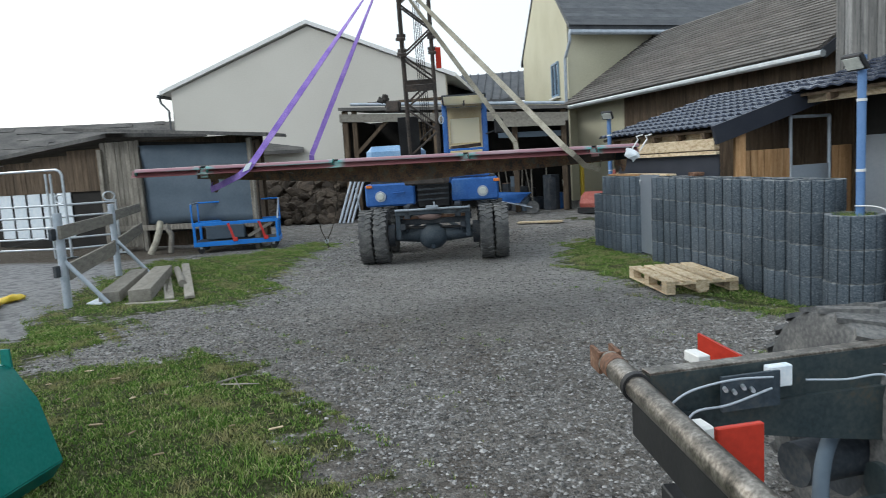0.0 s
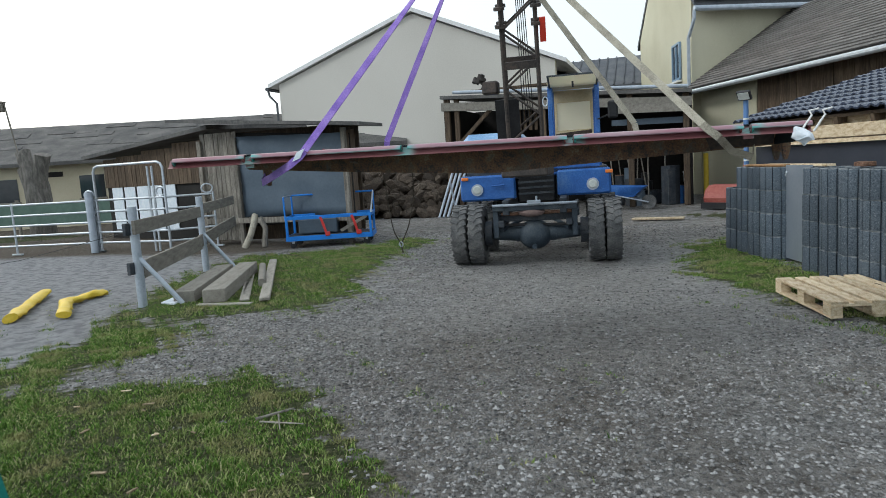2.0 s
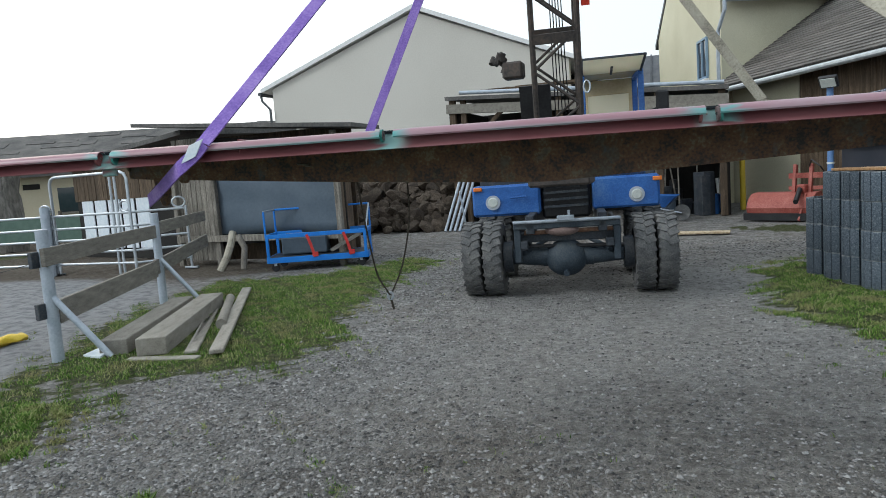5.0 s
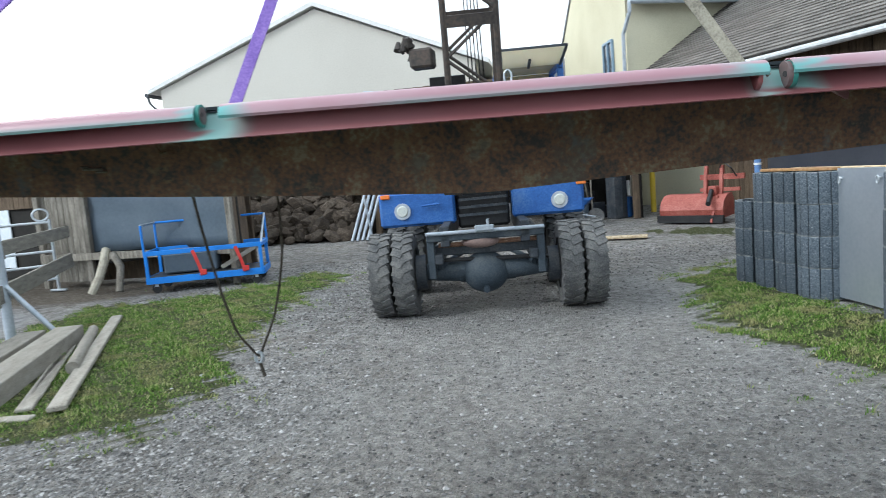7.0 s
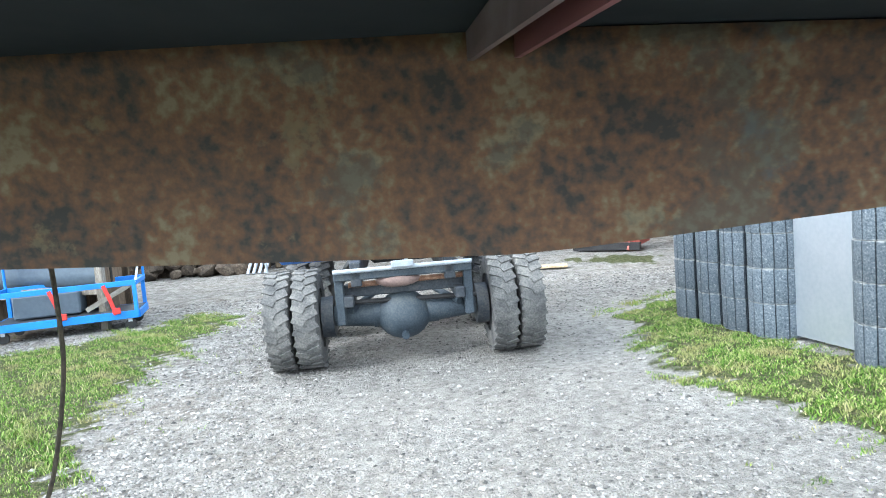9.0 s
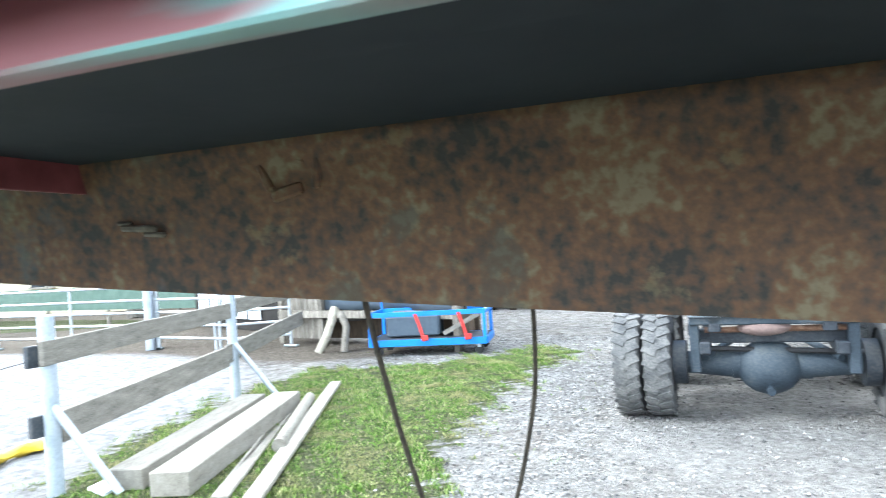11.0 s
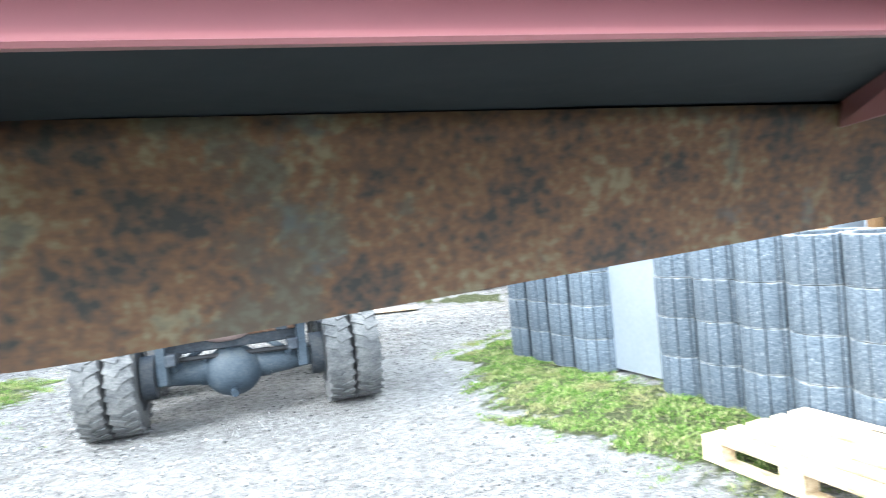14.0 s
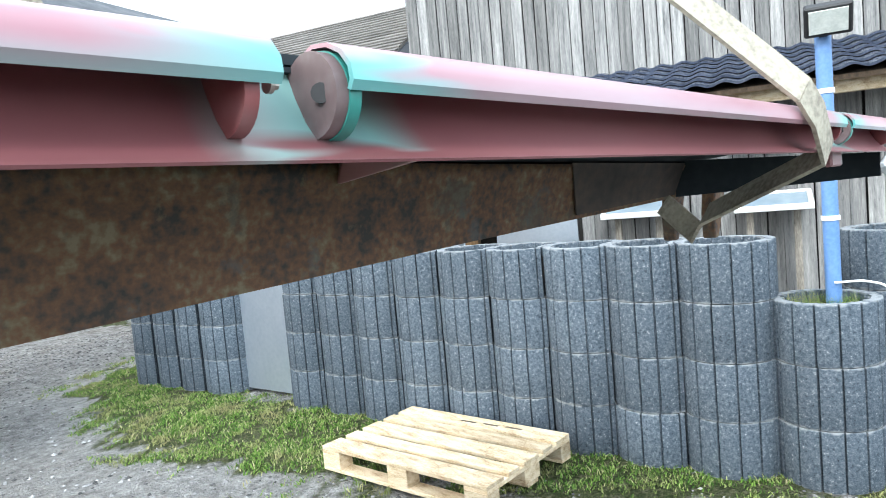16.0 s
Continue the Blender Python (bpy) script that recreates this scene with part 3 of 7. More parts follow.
def ground_material():
    m = bpy.data.materials.new("yard_ground")
    m.use_nodes = True
    n, l = m.node_tree.nodes, m.node_tree.links
    b = n["Principled BSDF"]
    geo = n.new("ShaderNodeNewGeometry")
    pos = geo.outputs["Position"]

    def tex(scale, detail=6.0, rough=0.6):
        t = n.new("ShaderNodeTexNoise")
        t.inputs["Scale"].default_value, t.inputs["Detail"].default_value, t.inputs["Roughness"].default_value = scale, detail, rough
        l.new(pos, t.inputs["Vector"])
        return t.outputs["Fac"]

    def ramp(fac, stops):
        r = n.new("ShaderNodeValToRGB")
        e = r.color_ramp.elements
        e[0].position, e[0].color = stops[0][0], (*stops[0][1], 1)
        e[1].position, e[1].color = stops[-1][0], (*stops[-1][1], 1)
        for p, c in stops[1:-1]:
            e.new(p).color = (*c, 1)
        l.new(fac, r.inputs["Fac"])
        return r.outputs["Color"]

    def mixc(fac, a, c, mode="MIX"):
        x = n.new("ShaderNodeMixRGB")
        x.blend_type = mode
        if isinstance(fac, float):
            x.inputs["Fac"].default_value = fac
        else:
            l.new(fac, x.inputs["Fac"])
        l.new(a, x.inputs["Color1"]), l.new(c, x.inputs["Color2"])
        return x.outputs["Color"]

    vor = n.new("ShaderNodeTexVoronoi")
    vor.inputs["Scale"].default_value = 58
    l.new(pos, vor.inputs["Vector"])
    vor2 = n.new("ShaderNodeTexVoronoi")
    vor2.inputs["Scale"].default_value = 95
    l.new(pos, vor2.inputs["Vector"])
    big = tex(0.55, 4)
    mid = tex(2.4, 6)
    fine = tex(60, 5, 0.7)
    lump = tex(15, 9, 0.78)
    dirt = ramp(big, [(0.34, (0.2, 0.195, 0.188)), (0.47, (0.29, 0.28, 0.268)), (0.56, (0.32, 0.292, 0.258)), (0.66, (0.25, 0.212, 0.176))])
    stone = ramp(vor.outputs["Color"], [(0.12, (0.1, 0.1, 0.103)), (0.4, (0.19, 0.19, 0.192)), (0.65, (0.3, 0.298, 0.294)), (0.92, (0.46, 0.455, 0.45))])
    gravel = mixc(ramp(mid, [(0.4, (0.05,) * 3), (0.62, (0.7,) * 3)]), dirt, stone)
    # pale stones on dark soil; the lumps' shading is painted into this contrast too
    gravel = mixc(0.5, gravel, ramp(lump, [(0.38, (0.07, 0.065, 0.06)), (0.46, (0.23, 0.221, 0.213)), (0.54, (0.37, 0.36, 0.35)), (0.62, (0.6, 0.59, 0.58))]))
    gravel = mixc(0.5, gravel, ramp(tex(4.2, 8, 0.72), [(0.34, (0.39, 0.385, 0.38)), (0.5, (0.51, 0.508, 0.505)), (0.66, (0.66, 0.655, 0.65))]), "LINEAR_LIGHT")
    ta = n.new("ShaderNodeAttribute")
    ta.attribute_name = "track"
    gravel = mixc(ta.outputs["Fac"], gravel, mixc(0.72, gravel, ramp(lump, [(0.38, (0.075, 0.06, 0.048)), (0.5, (0.2, 0.172, 0.145)), (0.62, (0.34, 0.305, 0.265))])))
    da = n.new("ShaderNodeAttribute")
    da.attribute_name = "dust"
    gravel = mixc(da.outputs["Fac"], gravel, mixc(0.55, gravel, ramp(lump, [(0.36, (0.27, 0.265, 0.255)), (0.5, (0.44, 0.43, 0.415)), (0.64, (0.6, 0.59, 0.57))])))
    # shade of the sand's hollows, painted as darker noise in the colour
    dimple_shade = tex(6.5, 4, 0.5)
    sand = mixc(0.35, ramp(dimple_shade, [(0.4, (0.24, 0.24, 0.25)), (0.5, (0.4, 0.4, 0.41)), (0.65, (0.5, 0.5, 0.515))]), ramp(lump, [(0.36, (0.25, 0.25, 0.255)), (0.64, (0.56, 0.56, 0.57))]))
    grass = mixc(0.5, ramp(lump, [(0.38, (0.03, 0.045, 0.014)), (0.5, (0.09, 0.1, 0.04)), (0.6, (0.26, 0.225, 0.16))]), ramp(fine, [(0.3, (0.02, 0.03, 0.01)), (0.7, (0.11, 0.14, 0.04))]))
    ga = n.new("ShaderNodeAttribute")
    ga.attribute_name = "grass"
    sa = n.new("ShaderNodeAttribute")
    sa.attribute_name = "sand"
    edge = n.new("ShaderNodeMath")
    edge.operation = "MULTIPLY_ADD"
    edge.inputs[1].default_value = 1.1
    l.new(tex(9, 5), edge.inputs[0])
    sub = n.new("ShaderNodeMath")
    sub.operation = "MULTIPLY_ADD"
    sub.inputs[1].default_value, sub.inputs[2].default_value = 1.8, -0.95
    l.new(ga.outputs["Fac"], sub.inputs[0]), l.new(sub.outputs[0], edge.inputs[2])
    gm = ramp(edge.outputs[0], [(0.38, (0, 0, 0)), (0.75, (1, 1, 1))])
    so = n.new("ShaderNodeAttribute")
    so.attribute_name = "soil"
    soil = ramp(lump, [(0.36, (0.085, 0.068, 0.052)), (0.5, (0.16, 0.135, 0.108)), (0.64, (0.26, 0.225, 0.185))])
    col = mixc(gm, mixc(sa.outputs["Fac"], mixc(so.outputs["Fac"], gravel, soil), sand), grass)
    l.new(col, b.inputs["Base Color"])
    b.inputs["Roughness"].default_value = 0.95
    b.inputs["Specular IOR Level"].default_value = 0.25
    hs = n.new("ShaderNodeMath")
    hs.operation = "SUBTRACT"
    hs.inputs[0].default_value = 1.0
    l.new(vor.outputs["Distance"], hs.inputs[1])
    hm = n.new("ShaderNodeMath")
    hm.operation = "MULTIPLY_ADD"
    hm.inputs[1].default_value = 2.2
    l.new(lump, hm.inputs[0]), l.new(hs.outputs[0], hm.inputs[2])
    bp = n.new("ShaderNodeBump")
    bp.inputs["Strength"].default_value, bp.inputs["Distance"].default_value = 1.0, 0.045
    l.new(hm.outputs[0], bp.inputs["Height"]), l.new(bp.outputs["Normal"], b.inputs["Normal"])
    return m


me.materials.append(ground_material())
tagged(new("ground", me), "grey gravel yard with grass patches and sandy paddock", "ground", kind="structure")


# ---- the large buildings ----
def gable_building():
    t = thing("gable_hall", "large hall with plain cream rendered gable wall", "building")
    y0, xl, xr, ze, xa, za = 28.0, -14.6, -2.6, 5.4, -8.25, 7.6
    part("wall", slab(B(), [(xl, y0, -0.1), (xr, y0, -0.1), (xr, y0, ze - 0.2), (xa, y0, za), (xl, y0, ze)], (0, 0.4, 0)), M_white, t)
    part("side_wall", slab(B(), [(xl, y0 + 0.4, -0.1), (xl, y0 + 14, -0.1), (xl, y0 + 14, ze), (xl, y0 + 0.4, ze)], (0.35, 0, 0)), M_white, t)
    for a, b in (((xl - 0.45, ze - 0.12), (xa, za + 0.08)), ((xa, za + 0.08), (xr + 0.45, ze - 0.35))):
        part("roof_sheet", slab(B(), [(a[0], y0 - 0.18, a[1]), (b[0], y0 - 0.18, b[1]), (b[0], y0 + 14, b[1]), (a[0], y0 + 14, a[1])], (0, 0, 0.16)), M_whitepaint, t, "pale sheet roof with a white verge")
    part("gutter", rod(B(), (xl - 0.5, y0 - 0.2, ze - 0.16), (xl - 0.5, y0 + 14, ze - 0.16), 0.08), M_slate, t)
    part("downpipe", sweep(B(), [(xl - 0.5, y0 - 0.1, ze - 0.2), (xl - 0.45, y0 - 0.1, ze - 0.45), (xl - 0.12, y0 - 0.1, ze - 0.8), (xl - 0.1, y0 - 0.1, 0)], 0.05), M_slate, t)


def house():
    t = thing("farmhouse", "pale yellow rendered farmhouse with dark slate roof", "house", at=(0.1, 0, -0.02))
    c, lft, rgt = Vector((2.1, 25.4, 0)), Vector((0.3, 33.4, 0)), Vector((15.8, 32.35, 0))
    ze = 6.35
    g = lft - c
    mid = c + g / 2
    zr = 9.45
    part("gable_wall", slab(B(), [c, lft, lft + UP * ze, mid + UP * zr, c + UP * ze], (rgt - c).normalized() * 0.4), M_yellow, t)
    inn = (lft - c).normalized() * 0.4
    part("front_wall", slab(B(), [c + (rgt - c).normalized() * 0.4, rgt, rgt + UP * ze, c + (rgt - c).normalized() * 0.4 + UP * ze], inn), M_yellow, t)
    r = (rgt - c)
    over = -(rgt - c).normalized() * 0.04
    n1 = (c - mid) / (c - mid).length
    drop = UP * (-0.35)
    rb = [c + over + n1 * 0.45 + UP * ze + drop, mid + over + UP * zr, mid + r + UP * zr, c + r + n1 * 0.45 + UP * ze + drop]
    part("roof", slab(B(), rb, UP * 0.2), M_slate, t)
    rb2 = [lft + over - n1 * 0.45 + UP * ze + drop, mid + over + UP * zr, mid + r + UP * zr, lft + r - n1 * 0.45 + UP * ze + drop]
    part("roof", slab(B(), rb2, UP * 0.2), M_slate, t)
    e0, e1 = c + over + n1 * 0.5 + UP * (ze - 0.45), c + r + n1 * 0.5 + UP * (ze - 0.45)
    part("gutter", rod(B(), e0, e1, 0.09), M_galvgrey, t)
    part("downpipe", sweep(B(), [e0 + UP * -0.05, e0 + UP * -0.3, c + Vector((-0.1, -0.1, ze - 1.3)), c + Vector((-0.12, -0.12, 0))], 0.055), M_galvgrey, t)
    w0 = c + g * 0.16
    gd = g.normalized()
    out = Vector((-gd.y, gd.x, 0)) * 1.0
    if out.x > 0:
        out = -out
    win = part("window", slab(B(), [w0 + out * 0.02 + UP * 4.0, w0 + out * 0.02 + gd * 1.0 + UP * 4.0, w0 + out * 0.02 + gd * 1.0 + UP * 5.15, w0 + out * 0.02 + UP * 5.15], out * 0.02), M_glassdark, t, "dark window pane")
    fr = B()
    for a, b in (((0, 3.95), (1, 3.95)), ((0, 5.15), (1, 5.15)), ((0, 3.95), (0, 5.15)), ((1, 3.95), (1, 5.15)), ((0.5, 3.95), (0.5, 5.15))):
        bar(fr, w0 + gd * a[0] + out * 0.05 + UP * a[1], w0 + gd * b[0] + out * 0.05 + UP * b[1], 0.07, 0.07, out)
    part("window_frame", fr, M_windowblue, win)
    part("window_sill", bar(B(), w0 + gd * -0.1 + out * 0.1 + UP * 3.86, w0 + gd * 1.1 + out * 0.1 + UP * 3.86, 0.16, 0.06), M_whitepaint, win)
    # roof light
    rl = c + r * 0.22 + (mid - c) * 0.45 + UP * (ze + (zr - ze) * 0.45 + 0.02)
    up_slope = ((mid + UP * zr) - (c + UP * ze)).normalized()
    rd = r.normalized()
    part("skylight", slab(B(), [rl, rl + rd * 0.6, rl + rd * 0.6 + up_slope * 0.8, rl + up_slope * 0.8], up_slope.cross(rd) * -0.08 if (up_slope.cross(rd)).z < 0 else up_slope.cross(rd) * 0.08), M_windowblue, t, "small blue roof light")
    # rows of slate
    a0, a1 = rb[0] + UP * 0.2, rb[1] + UP * 0.2
    for i in range(26):
        f = (i + 0.2) / 26
        p0 = a0 + (a1 - a0) * f
        part("slate_course", bar(B(), p0 + UP * 0.012, p0 + r + UP * 0.012, 0.34, 0.018, up_slope.cross(rd) * (1 if up_slope.cross(rd).z > 0 else -1)), M_slate, t)


def barn():
    t = thing("barn", "long barn with brown weathered shingle roof and dark boards", "barn")
    g0, g1 = Vector((2.0, 25.3, 3.3)), Vector((6.95, 15.4, 3.34))
    d = (g1 - g0).normalized()
    p = Vector((-d.y, d.x, 0))
    if p.x < 0:
        p = -p
    rise = 0.625
    run = 4.0
    n = (UP * 1.0 - p * rise).normalized()
    roof0, roof1 = g0 - d * 0.2 + UP * 0.02, g1 + UP * 0.02
    part("roof", slab(B(), [roof0, roof1, roof1 + p * run + UP * run * rise, roof0 + p * run + UP * run * rise], n * 0.12), M_brownroof, t)
    for i in range(26):
        f = (i + 0.3) / 26 * run
        q = (p * f + UP * f * rise) + n * 0.135
        part("shingle_course", bar(B(), roof0 + q, roof1 + q, 0.2, 0.02, n + p * 0.16), M_brownroof, t)
    part("gutter", rod(B(), g0 - p * 0.08, g1 - p * 0.08 + d * 0.12, 0.075), M_galv, t, "bright zinc gutter")
    part("verge_board", bar(B(), roof1 + d * 0.02 - UP * 0.03, roof1 + d * 0.02 + p * run + UP * run * rise - UP * 0.03, 0.04, 0.2, n), M_fascia, t)
    part("flashing", bar(B(), roof0 + n * 0.17 + p * 0.5 + UP * 0.5, roof0 + n * 0.17 + p * run + UP * run * rise, 0.25, 0.03, n), M_galv, t, "pale zinc flashing")
    w0, w1 = g0 + p * 0.55, g1 + p * 0.55
    w0.z = w1.z = 0
    part("wall_core", slab(B(), [w0 + p * 0.06, w1 + p * 0.06, w1 + p * 0.06 + UP * 3.75, w0 + p * 0.06 + UP * 3.75], p * 0.25), M_shade, t)
    b0 = w0 + d * 3.0
    boards(t, b0, w1, 0.0, 3.72, M_brownwood, 48, seed=3)
    part("rendered_wall", slab(B(), [w0 - p * 0.03, b0 - p * 0.03, b0 - p * 0.03 + UP * 3.7, w0 - p * 0.03 + UP * 3.7], p * 0.08), M_yellow, t, "pale rendered wall")


def tower():
    """The taller boarded block at the barn's near end."""
    t = thing("boarded_block", "tall block clad in silver-grey upright boards", "barn")
    c = Vector((6.3, 12.95, 0))
    e = c + D * 9.0
    part("wall_core", slab(B(), [c + P * 0.05, e + P * 0.05, e + P * 0.05 + UP * 6.6, c + P * 0.05 + UP * 6.6], P * 0.3), M_shade, t)
    boards(t, c, e, 2.3, 4.6, M_greyboard, 60, seed=5)
    boards(t, c - P * 0.035, e - P * 0.035, 4.6, 6.6, M_greyboard, 60, seed=6)
    part("ledge", bar(B(), c - P * 0.045 + UP * 4.6, e - P * 0.045 + UP * 4.6, 0.06, 0.05), M_oldwood, t)
    far = c + P * 5
    part("end_wall", slab(B(), [c - D * 0.02, far - D * 0.02, far + UP * 6.4, c + UP * 6.4 - D * 0.02], D * 0.05), M_greyboard, t)
    part("roof", slab(B(), [c - P * 0.7 - D * 0.5 + UP * 6.1, e - P * 0.7 + UP * 6.1, e + P * 5 + UP * 9.5, c + P * 5 - D * 0.5 + UP * 9.5], UP * 0.15), M_brownroof, t)


def tile_roof(name, label, a, b, z, run, rise, ncol, nrow, near_fascia=True):
    """Interlocking tiles in courses: a-b is the eave; the roof rises along P."""
    t = thing(name, label, "roof")
    a, b = Vector((*a, z)), Vector((*b, z))
    d = (b - a)
    dn = d.normalized()
    p = Vector((-dn.y, dn.x, 0))
    if p.x < 0:
        p = -p
    slope = (p * run + UP * rise).normalized()
    length = math.hypot(run, rise)
    nrm = dn.cross(slope)
    if nrm.z < 0:
        nrm = -nrm
    part("deck", slab(B(), [a + slope * 0.05 - nrm * 0.03, b + slope * 0.05 - nrm * 0.03, b + slope * length - nrm * 0.03, a + slope * length - nrm * 0.03], nrm * -0.04), M_brownwood, t)
    w, h = d.length / ncol, length / nrow
    bm = B()
    k = 8
    prof = [(i / k, 0.5 - 0.5 * math.cos(i / k * math.tau) if i / k < 0.6 else 0.5 - 0.5 * math.cos(0.6 * math.tau + (i / k - 0.6) / 0.4 * 0.4 * math.tau)) for i in range(k + 1)]
    rows = []
    for v, lift in ((-0.02, 0.042), (h + 0.03, 0.004)):
        for th in (0.0, -0.024):
            rows.append([bm.verts.new((u * w * 0.995, v, min(0.032, w * 0.2) * q + lift + th)) for u, q in prof])
    for ra, rb in ((rows[0], rows[2]), (rows[2], rows[3]), (rows[3], rows[1]), (rows[1], rows[0])):
        for i in range(k):
            bm.faces.new((ra[i], ra[i + 1], rb[i + 1], rb[i]))
    first = finish("tile", bm, M_tile)
    m3 = Matrix((dn, slope, nrm)).transposed().to_4x4()
    for r in range(nrow):
        for cidx in range(ncol):
            ob = first if (r, cidx) == (0, 0) else new("tile", first.data)
            ob.matrix_basis = Matrix.Translation(a + dn * (cidx * w) + slope * (r * h)) @ m3
            ob.parent = t
    if near_fascia:
        part("fascia", bar(B(), b + dn * 0.04 - slope * 0.06 - nrm * 0.09, b + dn * 0.04 + slope * length - nrm * 0.09, 0.05, 0.26, nrm), M_fascia, t, "dark blue-grey verge board")
    part("eave_beam", bar(B(), a + slope * 0.25 - UP * 0.14, b + slope * 0.25 - UP * 0.14, 0.09, 0.14), M_palewood, t, "pale new timber beam")
    for i in range(5):
        q = a + d * ((i + 0.5) / 5) - nrm * 0.11
        part("rafter", bar(B(), q + slope * 0.03, q + slope * length, 0.07, 0.1, nrm), M_brownwood, t)
    return t


def lean_to():
    tile_roof("lean_to_roof", "anthracite tiled lean-to roof with pale eave beam", (2.3, 12.85), (3.65, 10.2), 1.84, 2.6, 0.72, 20, 10)
    tile_roof("porch_roof", "anthracite tiled porch roof against grey boards", (6.42 - 1.6, 7.89 + 3.1), (6.42 + 1.7, 7.89 - 3.3), 2.28, 2.3, 0.6, 30, 7, False)
    t = thing("lean_to_front", "lean-to end wall of orange boards and a grey door", "wall", kind="structure")
    a = Vector((3.72, 10.3, 0))
    q = Vector((0.888, 0.46, 0))
    boards(t, a + q * 0.45, a + q * 1.3, 0.0, 1.5, M_newboard, 7, seed=8)
    boards(t, a + q * 2.1, a + q * 2.5, 0.0, 1.5, M_newboard, 3, seed=9)
    part("corner_post", box(B(), a + q * 0.38 + UP * 0.9, (0.14, 0.14, 1.8), bev=0.008), M_newboard, t)
    part("top_beam", bar(B(), a - D * 0.02 + UP * 1.62, a - D * 2.5 + UP * 1.62, 0.1, 0.16, bev=0.006), M_palewood, t, "pale timber beam with a crack")
    part("lower_rail", bar(B(), a - D * 0.0 + UP * 1.5, a - D * 2.5 + UP * 1.5, 0.06, 0.05), M_palewood, t)
    part("dark_sheet", slab(B(), [a - D * 0.05 + P * 0.06 + UP * 0.2, a - D * 2.6 + P * 0.06 + UP * 0.2, a - D * 2.6 + P * 0.06 + UP * 1.5, a - D * 0.05 + P * 0.06 + UP * 1.5], P * 0.02), M_fascia, t, "dark green glossy sheet")
    dr = part("door", box(B(), a + q * 1.68 + UP * 0.62, (0.7, 0.03, 1.24), Matrix.Rotation(math.atan2(q.y, q.x), 4, "Z"), 0.003), M_alu, t, "grey metal door leaf")
    ff = B()
    for s, z0, z1 in ((1.31, 0, 1.95), (2.05, 0, 1.95)):
        rod(ff, a + q * s + UP * z0, a + q * s + UP * z1, 0.025)
    rod(ff, a + q * 1.31 + UP * 1.95, a + q * 2.05 + UP * 1.95, 0.025)
    part("door_frame", ff, M_galvgrey, dr, "light metal door frame")
    part("back_wall", slab(B(), [a + q * 2.55, a + q * 2.55 - D * 3.2, a + q * 2.55 - D * 3.2 + UP * 2.45, a + q * 2.55 + UP * 2.45], P * 0.06), M_brownwood, t, "dark back wall")
    w = thing("porch_wall", "old grey board wall under the porch roof", "wall", kind="structure")
    c0, c1 = Vector((5.85, 11.0, 0)), Vector((5.85, 11.0, 0)) + D * 7.2
    part("sheet", slab(B(), [c0, c0 + D * 0.95, c0 + D * 0.95 + UP * 1.62, c0 + UP * 1.62], P * 0.03), M_alu, w, "pale flat sheet panel")
    boards(w, c0 + D * 1.0, c1, 0.0, 2.3, M_greyboard, 44, seed=11)
    part("wall_core", slab(B(), [c0 + P * 0.05, c1 + P * 0.05, c1 + P * 0.05 + UP * 2.4, c0 + P * 0.05 + UP * 2.4], P * 0.08), M_shade, w)


def machine_shelter():
    t = thing("machine_shelter", "open timber machine shelter with dark interior", "shelter")
    zl, zr = 3.42, 3.0
    part("roof", slab(B(), [(-5.0, 20.8, zl), (2.0, 20.8, zr), (2.0, 25.0, zr + 0.2), (-5.0, 25.0, zl + 0.2)], (0, 0, 0.1)), M_tarroof, t)
    for x, w in ((-4.85, 0.16), (-4.55, 0.14), (-2.0, 0.16), (0.4, 0.16), (1.85, 0.16)):
        z = zl + (zr - zl) * (x + 5) / 7
        part("post", box(B(), (x, 21.0, z / 2), (w, w, z), bev=0.01), M_brownwood, t)
    part("lintel", bar(B(), (-5, 20.95, zl - 0.22), (2, 20.95, zr - 0.22), 0.16, 0.24), M_flatwood, t, "pale weathered lintel beam")
    part("brace", bar(B(), (-4.5, 21.0, 2.1), (-3.5, 21.0, 3.05), 0.1, 0.1), M_brownwood, t)
    for i in range(6):
        part("slat", box(B(), (-2.9 + i * 0.16, 21.3, 2.75), (0.09, 0.03, 0.8)), M_brownwood, t)
    part("fascia", bar(B(), (-0.1, 20.75, 2.7), (1.9, 20.75, 2.62), 0.05, 0.22), M_flatwood, t)
    part("fascia", bar(B(), (-0.1, 21.0, 2.35), (1.9, 21.0, 2.3), 0.05, 0.16), M_tarp, t)
    # back and side walls near-black, standing for the shade under the roof
    part("back_wall", box(B(), (-1.5, 24.9, 1.6), (7.0, 0.15, 3.3)), M_shade, t)
    part("side_wall", box(B(), (1.95, 23.0, 1.5), (0.12, 3.7, 3.0)), M_shade, t)
    part("side_wall", box(B(), (-4.95, 23.0, 1.6), (0.12, 3.7, 3.2)), M_shade, t)
    part("roof_pipe", rod(B(), (-4.6, 20.85, zl + 0.17), (1.9, 20.85, zr + 0.17), 0.05), M_galvgrey, t)
    # heap of stuff on the roof
    rnd = random.Random(4)
    for i in range(9):
        solo("roof_timber", bar(B(), (-4.4 + i * 0.25, 21.2, zl + 0.1 + 0.1), (-4.0 + i * 0.32 + rnd.random() * 0.6, 21.2 + rnd.random() * 0.4, zl + 0.12 + rnd.random() * 0.12), 0.1, 0.06), M_brownwood, "old board lying on the shelter roof", "board", "boards on the shelter roof")


